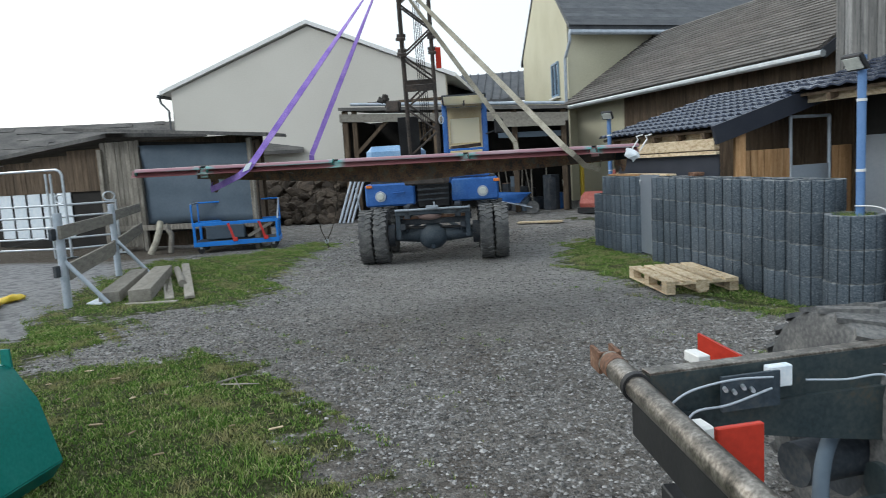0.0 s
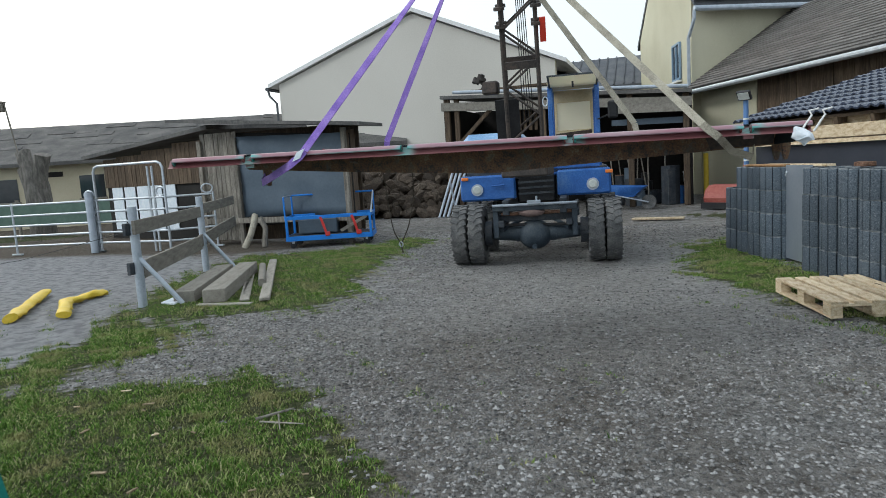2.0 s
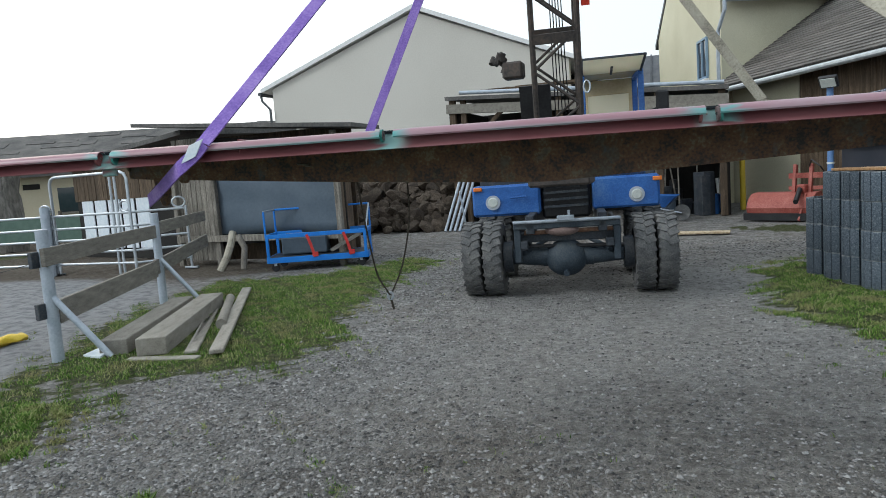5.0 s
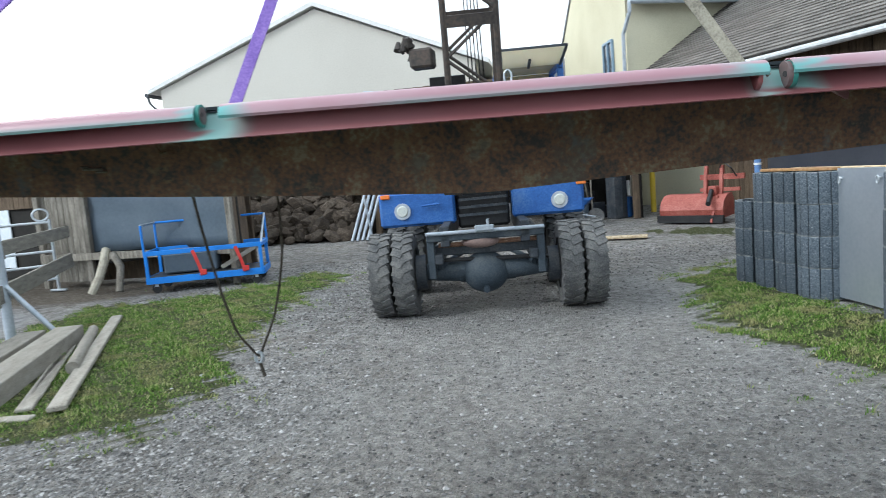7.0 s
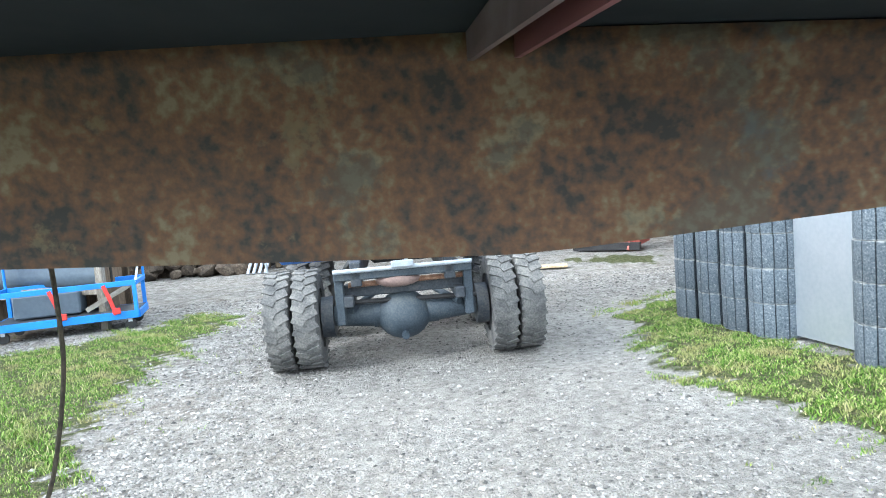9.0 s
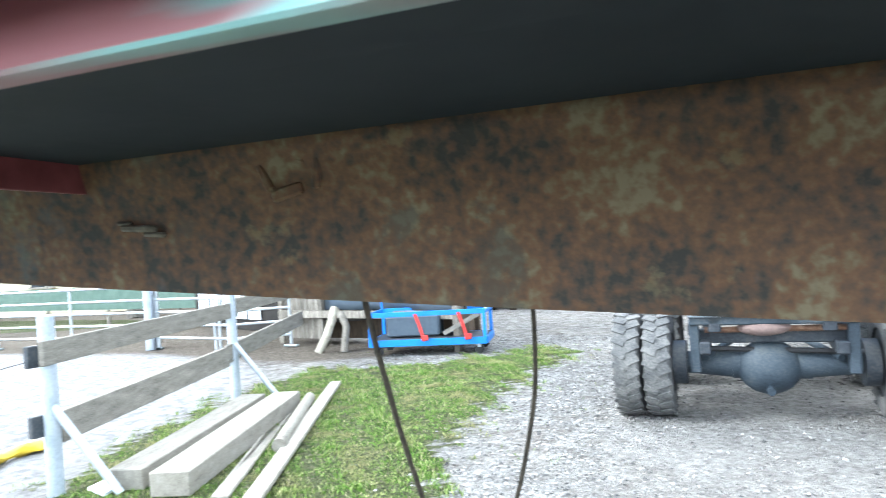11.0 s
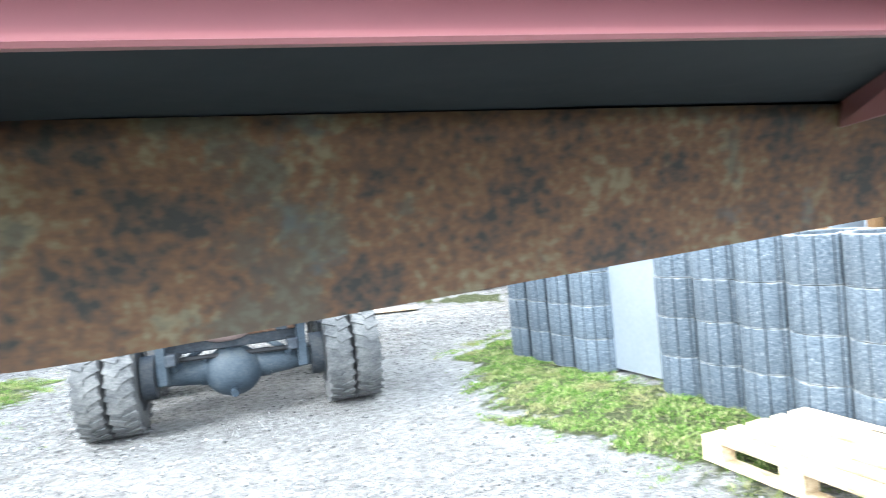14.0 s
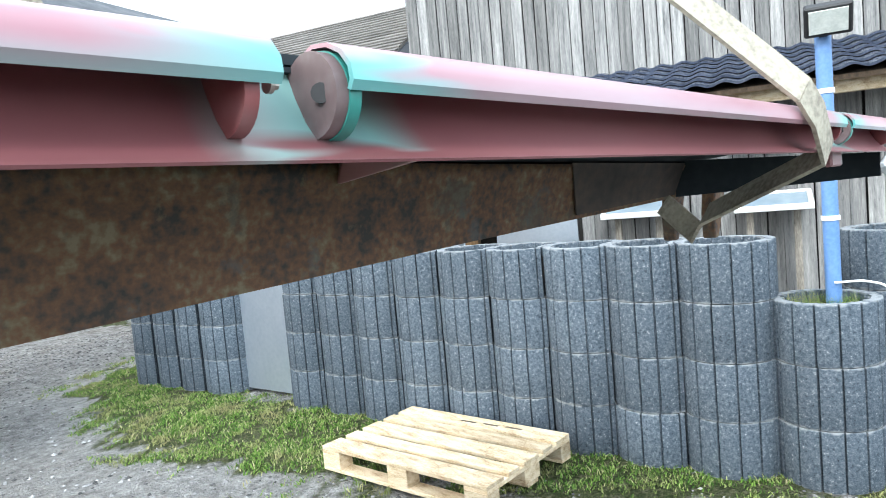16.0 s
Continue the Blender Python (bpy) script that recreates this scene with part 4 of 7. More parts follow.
def far_roofs():
    t = thing("rear_building", "low building with dark slate roof", "building")
    part("wall", box(B(), (-0.8, 34, 2.2), (8, 0.4, 4.4)), M_white, t)
    part("roof", slab(B(), [(-5.0, 33.4, 4.4), (3.2, 33.4, 4.4), (3.2, 36.5, 6.0), (-5.0, 36.5, 6.0)], (0, 0, 0.15)), M_slate, t)
    for i in range(20):
        part("roof_rib", bar(B(), (-5.0 + i * 0.42, 33.4, 4.58), (-5.0 + i * 0.42, 36.5, 6.18), 0.06, 0.05), M_slate, t)


def left_barn():
    t = thing("stable_barn", "low cream stable with grey felt roof", "barn")
    a, b = Vector((-34, 17.0, 0)), Vector((-12.6, 26.6, 0))
    d = (b - a).normalized()
    q = Vector((-d.y, d.x, 0))
    part("wall", slab(B(), [a, b, b + UP * 2.55, a + UP * 2.55], q * 0.3), M_cream, t)
    part("roof", slab(B(), [a - q * 0.5 + UP * 2.45, b - q * 0.5 + d * 4 + UP * 2.45, b + q * 3.6 + d * 4 + UP * 4.15, a + q * 3.6 + UP * 4.15], UP * 0.14), M_tarroof, t)
    rnd = random.Random(31)
    for k in range(60):
        s, f = rnd.uniform(2, 25), rnd.uniform(0, 1)
        o = a + d * s + q * (-0.4 + 3.8 * f) + UP * (2.63 + 1.6 * f)
        part("felt_patch", bar(B(), o, o + d * rnd.uniform(0.4, 1.6), rnd.uniform(0.15, 0.5), 0.03, UP * 3.6 - q * 1.6), M_tarroof, t)
    for s in (8.0, 11.0, 14.3, 17.2):
        w = part("window", slab(B(), [a + d * s - q * 0.03 + UP * 1.1, a + d * (s + 0.95) - q * 0.03 + UP * 1.1, a + d * (s + 0.95) - q * 0.03 + UP * 2.0, a + d * s - q * 0.03 + UP * 2.0], q * 0.02), M_glassdark, t, "dark stable window")
        part("window_sill", bar(B(), a + d * (s - 0.05) - q * 0.06 + UP * 1.07, a + d * (s + 1.0) - q * 0.06 + UP * 1.07, 0.12, 0.06), M_flatwood, w)
        part("vent", slab(B(), [a + d * (s - 1.2) - q * 0.02 + UP * 2.0, a + d * (s - 0.6) - q * 0.02 + UP * 2.0, a + d * (s - 0.6) - q * 0.02 + UP * 2.2, a + d * (s - 1.2) - q * 0.02 + UP * 2.2], q * 0.015), M_shade, t)
    u = thing("board_shed", "brown board shed with felt roof and white sheeted front", "shed")
    a, b = Vector((-14.2, 17.2, 0)), Vector((-9.1, 15.7, 0))
    d = (b - a).normalized()
    q = Vector((-d.y, d.x, 0))
    boards(u, a, b, 1.45, 2.6, M_brownwood, 30, seed=13, top=lambda s: 2.25 + 0.4 * s)
    part("roof", slab(B(), [a - q * 0.35 - d * 0.5 + UP * 2.3, b - q * 0.35 + UP * 2.72, b + q * 3.0 + UP * 2.8, a + q * 3.0 - d * 0.5 + UP * 2.4], UP * 0.1), M_tarroof, u)
    part("wall_core", slab(B(), [a + q * 0.05, b + q * 0.05, b + q * 0.05 + UP * 2.5, a + q * 0.05 + UP * 2.2], q * 0.1), M_shade, u)
    for i in range(5):
        s = 0.3 + i * 0.62
        part("sheet", slab(B(), [a + d * s + UP * 0.25, a + d * (s + 0.52) + UP * 0.25, a + d * (s + 0.52) + UP * 1.45, a + d * s + UP * 1.45], q * 0.02), M_whitelab, u, "translucent white sheet")


def tarp_shed():
    t = thing("tarpaulin_shed", "small shed with blue-grey tarpaulin front and flat felt roof", "shed")
    z0, z1 = 2.85, 2.38
    part("roof", slab(B(), [(-9.5, 14.3, z0), (-4.35, 13.55, z1), (-4.6, 15.3, z1 + 0.05), (-9.5, 16.0, z0 + 0.05)], (0, 0, 0.07)), M_tarroof, t, "ragged felt roof with a pale edge")
    a, b = Vector((-7.85, 14.55, 0)), Vector((-4.95, 14.15, 0))
    bm = B()
    nx_, nz_ = 16, 10
    rows = []
    rnd = random.Random(2)
    for j in range(nz_ + 1):
        row = []
        for i in range(nx_ + 1):
            p = a + (b - a) * (i / nx_) + UP * (0.62 + (1.8 - 0.12 * i / nx_) * j / nz_)
            p = p + Vector((0, 0.035 * math.sin(i * 1.3 + j * 0.4) + 0.02 * math.sin(j * 1.9 + i * 0.3), 0))
            row.append(bm.verts.new(p))
        rows.append(row)
    for j in range(nz_):
        for i in range(nx_):
            bm.faces.new((rows[j][i], rows[j][i + 1], rows[j + 1][i + 1], rows[j + 1][i]))
    ob = part("tarpaulin", bm, M_tarp, t, "taut blue-grey tarpaulin")
    so = ob.modifiers.new("thick", "SOLIDIFY")
    so.thickness = 0.012
    boards(t, (-8.95, 14.75, 0), (-7.88, 14.6, 0), 0.1, 2.55, M_oldwood, 8, seed=17)
    part("wall_core", slab(B(), [(-8.9, 14.9, 0.3), (-5.0, 14.4, 0.55), (-5.0, 14.4, 2.3), (-8.9, 14.9, 2.6)], (0, 0.05, 0)), M_shade, t)
    part("side_wall", slab(B(), [(-4.97, 14.2, 0.2), (-5.1, 14.9, 0.2), (-5.1, 14.9, 2.4), (-4.97, 14.2, 2.35)], (-0.04, 0, 0)), M_brownwood, t)
    part("back_wall", box(B(), (-7.1, 15.1, 1.3), (4.0, 0.05, 2.5)), M_brownwood, t)
    for x, y in ((-7.86, 14.5), (-4.98, 14.1), (-8.95, 14.7)):
        part("post", box(B(), (x, y, 1.2), (0.1, 0.1, 2.4), bev=0.008), M_oldwood, t)
    part("sill", bar(B(), (-8.9, 14.6, 0.55), (-4.95, 14.1, 0.55), 0.1, 0.12), M_oldwood, t)


gable_building()
house()
barn()
tower()
lean_to()
machine_shelter()
far_roofs()
left_barn()
tarp_shed()


# ---- the hanging blade ----
M_disc = surf("grey_red_worn_paint", [(0.09, 0.065, 0.065), (0.14, 0.1, 0.1), (0.19, 0.16, 0.16)], 12, 60, 0.5, bump=0.05)
M_ear = surf("maroon_worn_paint", [(0.12, 0.03, 0.032), (0.2, 0.06, 0.06), (0.26, 0.12, 0.12)], 6, 30, 0.45, bump=0.04)
M_tealdisc = surf("turquoise_worn_paint", [(0.03, 0.17, 0.145), (0.06, 0.27, 0.235)], 12, 60, 0.4, bump=0.05)
M_oldbead = surf("scraped_weld_metal", [(0.07, 0.06, 0.05), (0.14, 0.125, 0.1), (0.22, 0.2, 0.165)], 40, 120, 0.6, bump=0.4, dist=0.002)
BLADE = thing("hanging_blade", "long rusty steel blade with painted tube rail, hanging in slings", "blade", at=(0, 5.385, 0.043), rz=8.0)


def belly(x):
    """Height of the rusty plate's lower edge along the blade."""
    return 1.40 + 0.068 * max(0.0, 0.2 - x) ** 1.15 + 0.041 * max(0.0, x - 0.2)


def crease(x):
    """Height of the corner between the underside sheet and the rusty plate."""
    return 1.608 - (0.019 if x < 0 else 0.033) * x


def plate_y(x):
    """How far the rusty plate stands behind the rail; it comes forward at the end."""
    return 0.43 - 0.05 * max(0.0, x - 1.3)


def blade():
    t = BLADE
    tilt = -0.009
    # tube rail in lengths with gaps
    segs = [(-1.93, -1.41), (-1.36, -0.35), (-0.303, 0.69), (0.732, 1.70), (1.745, 2.07)]
    arc = [(0.052, 1.600), (0.046, 1.608), (0.034, 1.6125), (0.020, 1.611), (0.008, 1.605), (0.001, 1.596), (0.0, 1.588), (0.003, 1.583)]
    for x0, x1 in segs:
        bm = B()
        xs = [x0 + (x1 - x0) * k / 6 for k in range(7)]
        outer = [[bm.verts.new((x, y, z + tilt * x)) for y, z in arc] for x in xs]
        inner = [[bm.verts.new((x, 0.028 + (y - 0.028) * 0.88, 1.592 + (z - 1.592) * 0.88 + tilt * x)) for y, z in arc] for x in xs]
        k = len(arc)
        for i in range(6):
            for j in range(k - 1):
                bm.faces.new((outer[i][j], outer[i][j + 1], outer[i + 1][j + 1], outer[i + 1][j]))
                bm.faces.new((inner[i][j], inner[i + 1][j], inner[i + 1][j + 1], inner[i][j + 1]))
            for j in (0, k - 1):
                bm.faces.new((outer[i][j], outer[i + 1][j], inner[i + 1][j], inner[i][j]))
        for i in (0, 6):
            for j in range(k - 1):
                bm.faces.new((outer[i][j], outer[i][j + 1], inner[i][j + 1], inner[i][j]))
        seg = part("rail", bm, M_railtop, t, "half-round rail in faded maroon and turquoise")
        # end discs with a bolt hole
        for x, s in ((x0, 1), (x1, -1)):
            dm = B()
            low = abs(x + 0.33) > 0.1
            if s > 0 and not low:
                continue
            q = -0.007 if s > 0 else (0.01 if low else -0.007)
            zc, rd = (1.5835, 0.0238) if low else (1.5925, 0.0215)
            zc += tilt * x
            rod(dm, (x + s * q, 0.03, zc), (x + s * (q + 0.008), 0.03, zc), rd, 28)
            # a drilled hole, its dark bottom just under the face
            part("end_disc", dm, M_disc if s > 0 else (M_ear if low else M_tealdisc), seg, "worn round end plate")
            if s > 0:
                part("disc_rim", rod(B(), (x + 0.001, 0.03, zc), (x + 0.009, 0.03, zc), rd + 0.001, 28), M_tealdisc, seg, "turquoise painted second plate")
            if not low:
                part("disc_face", rod(B(), (x + 0.0065, 0.03, zc), (x + 0.0085, 0.03, zc), 0.0165, 28), M_disc, seg, "grey-red bare middle of the plate")
            hm = B()
            if s < 0 and not low:
                rod(hm, (x + 0.0065, 0.024, zc + 0.002), (x + 0.0095, 0.024, zc + 0.002), 0.0045, 14)
            elif s < 0:
                rod(hm, (x + 0.001, 0.018, zc + 0.002), (x + 0.0035, 0.018, zc + 0.002), 0.0045, 14)
                rod(hm, (x + 0.0035, 0.018, zc + 0.002), (x + 0.007, 0.018, zc + 0.002), 0.0025, 10)
            else:
                rod(hm, (x - 0.0085, 0.018, zc), (x - 0.006, 0.02, zc), 0.0055, 14)
            part("bolt", hm, M_black if s > 0 or not low else M_chrome, seg)
    # slanting flange under the rail
    bm = B()
    n = 24
    prof = [(0.05, 1.600), (0.044, 1.585), (0.036, 1.570), (0.024, 1.556), (0.010, 1.549), (0.0, 1.5465), (0.001, 1.545), (0.012, 1.547), (0.04, 1.556), (0.056, 1.585)]
    rings = [[bm.verts.new((-1.97 + 4.04 * i / n, y, z + tilt * (-1.97 + 4.04 * i / n))) for y, z in prof] for i in range(n + 1)]
    for a, b in zip(rings, rings[1:]):
        for j in range(len(prof)):
            bm.faces.new((a[j], a[(j + 1) % len(prof)], b[(j + 1) % len(prof)], b[j]))
    bm.faces.new(rings[0]), bm.faces.new(rings[-1][::-1])
    part("flange", bm, M_rail, t, "curved painted flange")
    # dark underside rising to the rusty plate, and the top sheet
    bm = B()
    edge = [(x, 1.599 + tilt * x, crease(x) + 0.001) for x in (-1.62, -0.8, 0.0, 0.7, 1.4, 2.07)]
    lower = [(bm.verts.new((x, 0.045, a)), bm.verts.new((x, 0.45, b))) for x, a, b in edge]
    upper = [(bm.verts.new((x, 0.045, a + 0.003)), bm.verts.new((x, 0.45, b + 0.003))) for x, a, b in edge]
    for k in range(5):
        bm.faces.new((lower[k][0], lower[k][1], lower[k + 1][1], lower[k + 1][0]))
        bm.faces.new((upper[k][0], upper[k + 1][0], upper[k + 1][1], upper[k][1]))
        for e in (0, 1):
            bm.faces.new((lower[k][e], lower[k + 1][e], upper[k + 1][e], upper[k][e]))
    part("underside", bm, M_under, t, "dark grey underside sheet")
    part("top_sheet", slab(B(), [(-1.95, 0.05, 1.604 - 2 * tilt), (2.05, 0.05, 1.604 + 2 * tilt), (2.0, 1.38, 1.60 + 2 * tilt), (-1.62, 1.38, 1.60 - tilt)], (0, 0, 0.006)), M_under, t, "dark top sheet")
    # rusty curved plate: front face and belly
    bm = B()
    m = 60
    xs = [-1.60 + 3.67 * i / m for i in range(m + 1)]
    cols = []
    for x in xs:
        zb, zt = belly(x), crease(x)
        col = []
        for j in range(9):
            f = j / 8
            col.append((plate_y(x) + 0.03 * math.sin(f * math.pi / 2) ** 1.2, zt + (zb - zt) * f))
        for j in range(1, 7):
            f = j / 6
            col.append((plate_y(x) + 0.03 + (1.33 - plate_y(x)) * f, zb - 0.015 * math.sin(f * math.pi) + 0.05 * f))
        cols.append([bm.verts.new((x, y, z)) for y, z in col])
    for a, b in zip(cols, cols[1:]):
        for j in range(len(a) - 1):
            bm.faces.new((a[j], b[j], b[j + 1], a[j + 1]))
    plate = part("rusty_plate", bm, M_rust, t, "rust-brown curved plate with old grey-green paint")
    so = plate.modifiers.new("thick", "SOLIDIFY")
    so.thickness = 0.008
    # end plates
    for x, label in ((-1.60, "left"), (2.07, "right")):
        z0 = belly(x)
        part("end_plate", slab(B(), [(x, plate_y(x), 1.575), (x, plate_y(x) + 0.055, z0), (x, 1.36, z0 + 0.05), (x, 1.36, 1.6)], (0.01, 0, 0)), M_rust, t)
    part("back_plate", slab(B(), [(-1.6, 1.36, belly(-1.6) + 0.05), (2.02, 1.36, belly(2.0) + 0.05), (2.02, 1.36, 1.6), (-1.6, 1.36, 1.6)], (0, 0.01, 0)), M_rust, t)
    # ribs from flange to plate
    for xf, xb, zl, zu, mat in ((0.152, 0.134, 1.577, 1.606, M_disc), (0.181, 0.178, 1.577, 1.604, M_rail), (0.8, 1.055, 1.545, 1.578, M_rail)):
        part("rib", slab(B(), [(xf, 0.022, 1.549 + tilt * xf), (xb, 0.445, zl), (xb, 0.435, zu), (xf, 0.075, 1.596 + tilt * xf)], (0.006, 0, 0)), mat, t, "thin painted rib")
    part("rib", box(B(), (-0.872, 0.235, 1.602), (0.007, 0.4, 0.05), bev=0.001), M_ear, t, "upright maroon rib")
    part("end_cover", slab(B(), [(1.56, 0.409, crease(1.56)), (1.6, 0.435, belly(1.6) + 0.002), (1.975, 0.416, belly(1.975) + 0.002), (1.975, 0.388, crease(1.975))], (0, -0.003, 0)), M_lattice, t, "dark brown painted end of the plate")
    part("end_wing", slab(B(), [(1.975, 0.44, 1.468), (2.055, 0.03, 1.482), (2.055, 0.03, 1.528), (1.975, 0.44, 1.552)], (0.008, 0, 0)), M_under, t, "dark upright end wing")
    # lugs under the plate
    for x, y, tip, w in ((-1.46, 0.45, 0.15, 0.035), (-1.36, 0.45, 0.05, 0.03), (-0.87, 0.45, 0.03, 0.03), (1.04, 0.46, 0.035, 0.02), (1.09, 0.46, 0.035, 0.02), (2.0, 0.41, 0.135, 0.03), (2.03, 0.33, 0.135, 0.03)):
        zb = belly(x) + 0.03
        bm = slab(B(), [(x - w, y, zb), (x + w, y, zb), (x + w * 0.75, y + 0.01, zb - tip * 0.6), (x + w * 0.3, y + 0.015, zb - tip), (x - w * 0.3, y + 0.015, zb - tip), (x - w * 0.8, y + 0.01, zb - tip * 0.6)], (0, 0.03, 0))
        bmesh.ops.bevel(bm, geom=bm.edges[:], offset=0.003, segments=1, affect="EDGES")
        part("lug", bm, M_rust, t, "rusty hanging lug")
    for x, z in ((-1.385, 1.546), (1.73, 1.522)):
        part("hinge_block", box(B(), (x, 0.03, z), (0.06, 0.012, 0.026), bev=0.003), M_rail, t)
    for dx, dz, w, h in ((0.0, 0.0, 0.05, 0.008), (0.022, -0.008, 0.03, 0.006), (-0.02, 0.007, 0.02, 0.005)):
        part("weld_bead", box(B(), (-0.8 + dx, plate_y(0) + 0.009, 1.533 + dz), (w, 0.008, h), Matrix.Rotation(radians(5), 4, "Y"), 0.0024), M_oldbead, t, "pale scraped weld bead")
    for x, z, w, h, a in ((-0.6, 1.592, 0.05, 0.007, 20), (-0.565, 1.575, 0.008, 0.04, 8), (-0.625, 1.572, 0.008, 0.03, -25), (-0.6, 1.555, 0.035, 0.012, -12)):
        part("weld_bead", box(B(), (x, plate_y(0) + 0.003, z), (w, 0.008, h), Matrix.Rotation(radians(a), 4, "Y"), 0.002), M_rust, t, "rusted lump of weld")


blade()


def strap(name, label, pts, width, material):
    """A webbing sling leg: the free leg twists, the rest wraps the blade."""
    t = thing(name, label, "sling", "lifting slings")
    pts = [Vector(p) for p in pts]
    free = [pts[0] + (pts[1] - pts[0]) * k / 24 for k in range(25)]
    tw = [75 * max(0.0, 1 - k / 16) for k in range(25)]
    part("leg", sweep(B(), free, 0, flat=(width, 0.006), twist=tw), material, t)
    wrap = []
    for a, b in zip(pts[1:], pts[2:]):
        wrap += [a + (b - a) * k / 4 for k in range(4)]
    wrap.append(pts[-1])
    part("wrap", sweep(B(), wrap, 0, flat=(width, 0.006)), material, t)
    return t


def BL(x, y, z):
    """A place in the blade's own frame, as a place in the yard."""
    return BLADE.matrix_basis @ Vector((x, y, z))


HOOK = (-0.14, 6.85, 3.5)
strap("lifting_sling", "purple webbing sling leg round the blade", [HOOK, BL(-0.985, -0.004, 1.62), BL(-1.015, -0.012, 1.585), BL(-1.09, -0.008, 1.535), BL(-1.34, 0.24, 1.46), BL(-1.46, 0.36, 1.43), BL(-1.47, 0.44, 1.47)], 0.05, M_purple)
strap("lifting_sling", "purple webbing sling leg behind the blade", [HOOK, (-0.988, 6.690, 1.739), (-0.998, 6.720, 1.639), (-1.038, 6.720, 1.539)], 0.05, M_purple)
strap("lifting_sling", "dirty beige webbing sling leg, frayed", [HOOK, BL(1.47, -0.004, 1.612), BL(1.5, -0.012, 1.58), BL(1.56, -0.006, 1.53), BL(1.68, 0.22, 1.445), BL(1.82, 0.3, 1.40), BL(1.85, 0.38, 1.46)], 0.045, M_greystrap)
strap("lifting_sling", "dirty beige webbing sling leg behind the blade", [HOOK, (1.024, 6.980, 1.744), (1.044, 6.980, 1.644), (1.074, 6.970, 1.584)], 0.045, M_greystrap)
solo("sling_label", slab(B(), [BL(-1.03, -0.022, 1.615), BL(-0.975, -0.022, 1.635), BL(-1.01, -0.024, 1.575), BL(-1.065, -0.024, 1.555)], (0, 0.004, 0)), M_whitelab, "pale blue label on the purple sling", "label")
# cloth rag tied at the rail's far end
rag = thing("tied_rag", "crumpled silvery plastic rag and white hooks tied to the rail", "rag")
for k, dx in enumerate((0.0, 0.07)):
    part("hook_arm", sweep(B(), [BL(2.0 + dx, -0.01, 1.53), BL(2.03 + dx, -0.02, 1.58), BL(2.06 + dx, -0.01, 1.62), BL(2.05 + dx, 0.0, 1.645), BL(2.1 + dx, 0.0, 1.655)], 0.006, 8), M_whitepaint, rag)
bm = B()
bmesh.ops.create_icosphere(bm, subdivisions=3, radius=0.055, matrix=Matrix.Translation(BL(2.0, -0.02, 1.505)) @ Matrix.Rotation(radians(35), 4, "Y") @ Matrix.Diagonal((1.1, 0.5, 0.75, 1)))
for v in bm.verts:
    v.co += noise.noise_vector(v.co * 26) * 0.022
part("plastic", bm, M_whitelab, rag)
hk = thing("crane_hook", "steel crane hook gathering the slings", "hook")
part("ring", sweep(B(), [Vector(HOOK) + Vector((0.06 * math.cos(a), 0, 0.06 * math.sin(a))) for a in [k * math.tau / 16 for k in range(17)]], 0.012), M_black, hk)
part("cable", rod(B(), (HOOK[0], HOOK[1], HOOK[2] + 0.06), (-0.02, 6.5, 13.4), 0.012, 8), M_black, hk)
# rope loop under the blade
rp = [(-0.72, 5.93, 1.5), (-0.735, 5.98, 1.4), (-0.76, 6.08, 1.22), (-0.785, 6.2, 1.04), (-0.785, 6.29, 0.95), (-0.783, 6.337, 0.911), (-0.76, 6.34, 0.95), (-0.705, 6.335, 1.06), (-0.65, 6.315, 1.24), (-0.628, 6.29, 1.36), (-0.62, 6.27, 1.5)]
lp = thing("rope_loop", "dark rope loop with a shackle hanging under the blade", "rope")
part("rope", sweep(B(), smooth_path(rp, 4), 0.0042, 8), M_rope, lp)
part("shackle", sweep(B(), [Vector((-0.783, 6.337, 0.905)) + Vector((0.014 * math.cos(a), 0, 0.018 * math.sin(a))) for a in [k * math.tau / 12 for k in range(13)]], 0.007), M_galv, lp)
part("tail", rod(B(), (-0.783, 6.337, 0.895), (-0.77, 6.337, 0.835), 0.006), M_rope, lp)


# ---- crane truck ----
def tyre_mesh(r=0.46, w=0.22, lugs=26):
    bm = B()
    prof = [(-0.5, 0.6), (-0.5, 0.88), (-0.46, 0.95), (-0.4, 0.975), (0.4, 0.975), (0.46, 0.95), (0.5, 0.88), (0.5, 0.6)]
    n = 40
    rings = []
    for i in range(n):
        a = i * math.tau / n
        rings.append([bm.verts.new((u * w, r * v * math.cos(a), r * v * math.sin(a))) for u, v in prof])
    for i in range(n):
        a, b = rings[i], rings[(i + 1) % n]
        for j in range(len(prof)):
            bm.faces.new((a[j], a[(j + 1) % len(prof)], b[(j + 1) % len(prof)], b[j]))
    for i in range(lugs):
        for s in (-1, 1):
            a = (i + (0.5 if s > 0 else 0)) * math.tau / lugs
            m = Matrix.Rotation(a, 4, "X") @ Matrix.Translation((s * w * 0.26, 0, r * 0.978)) @ Matrix.Rotation(radians(24 * s), 4, "Z")
            box(bm, (0, 0, 0), (w * 0.52, r * 0.105, r * 0.045), None)
            bmesh.ops.transform(bm, matrix=m, verts=bm.verts[-8:])
    return bm


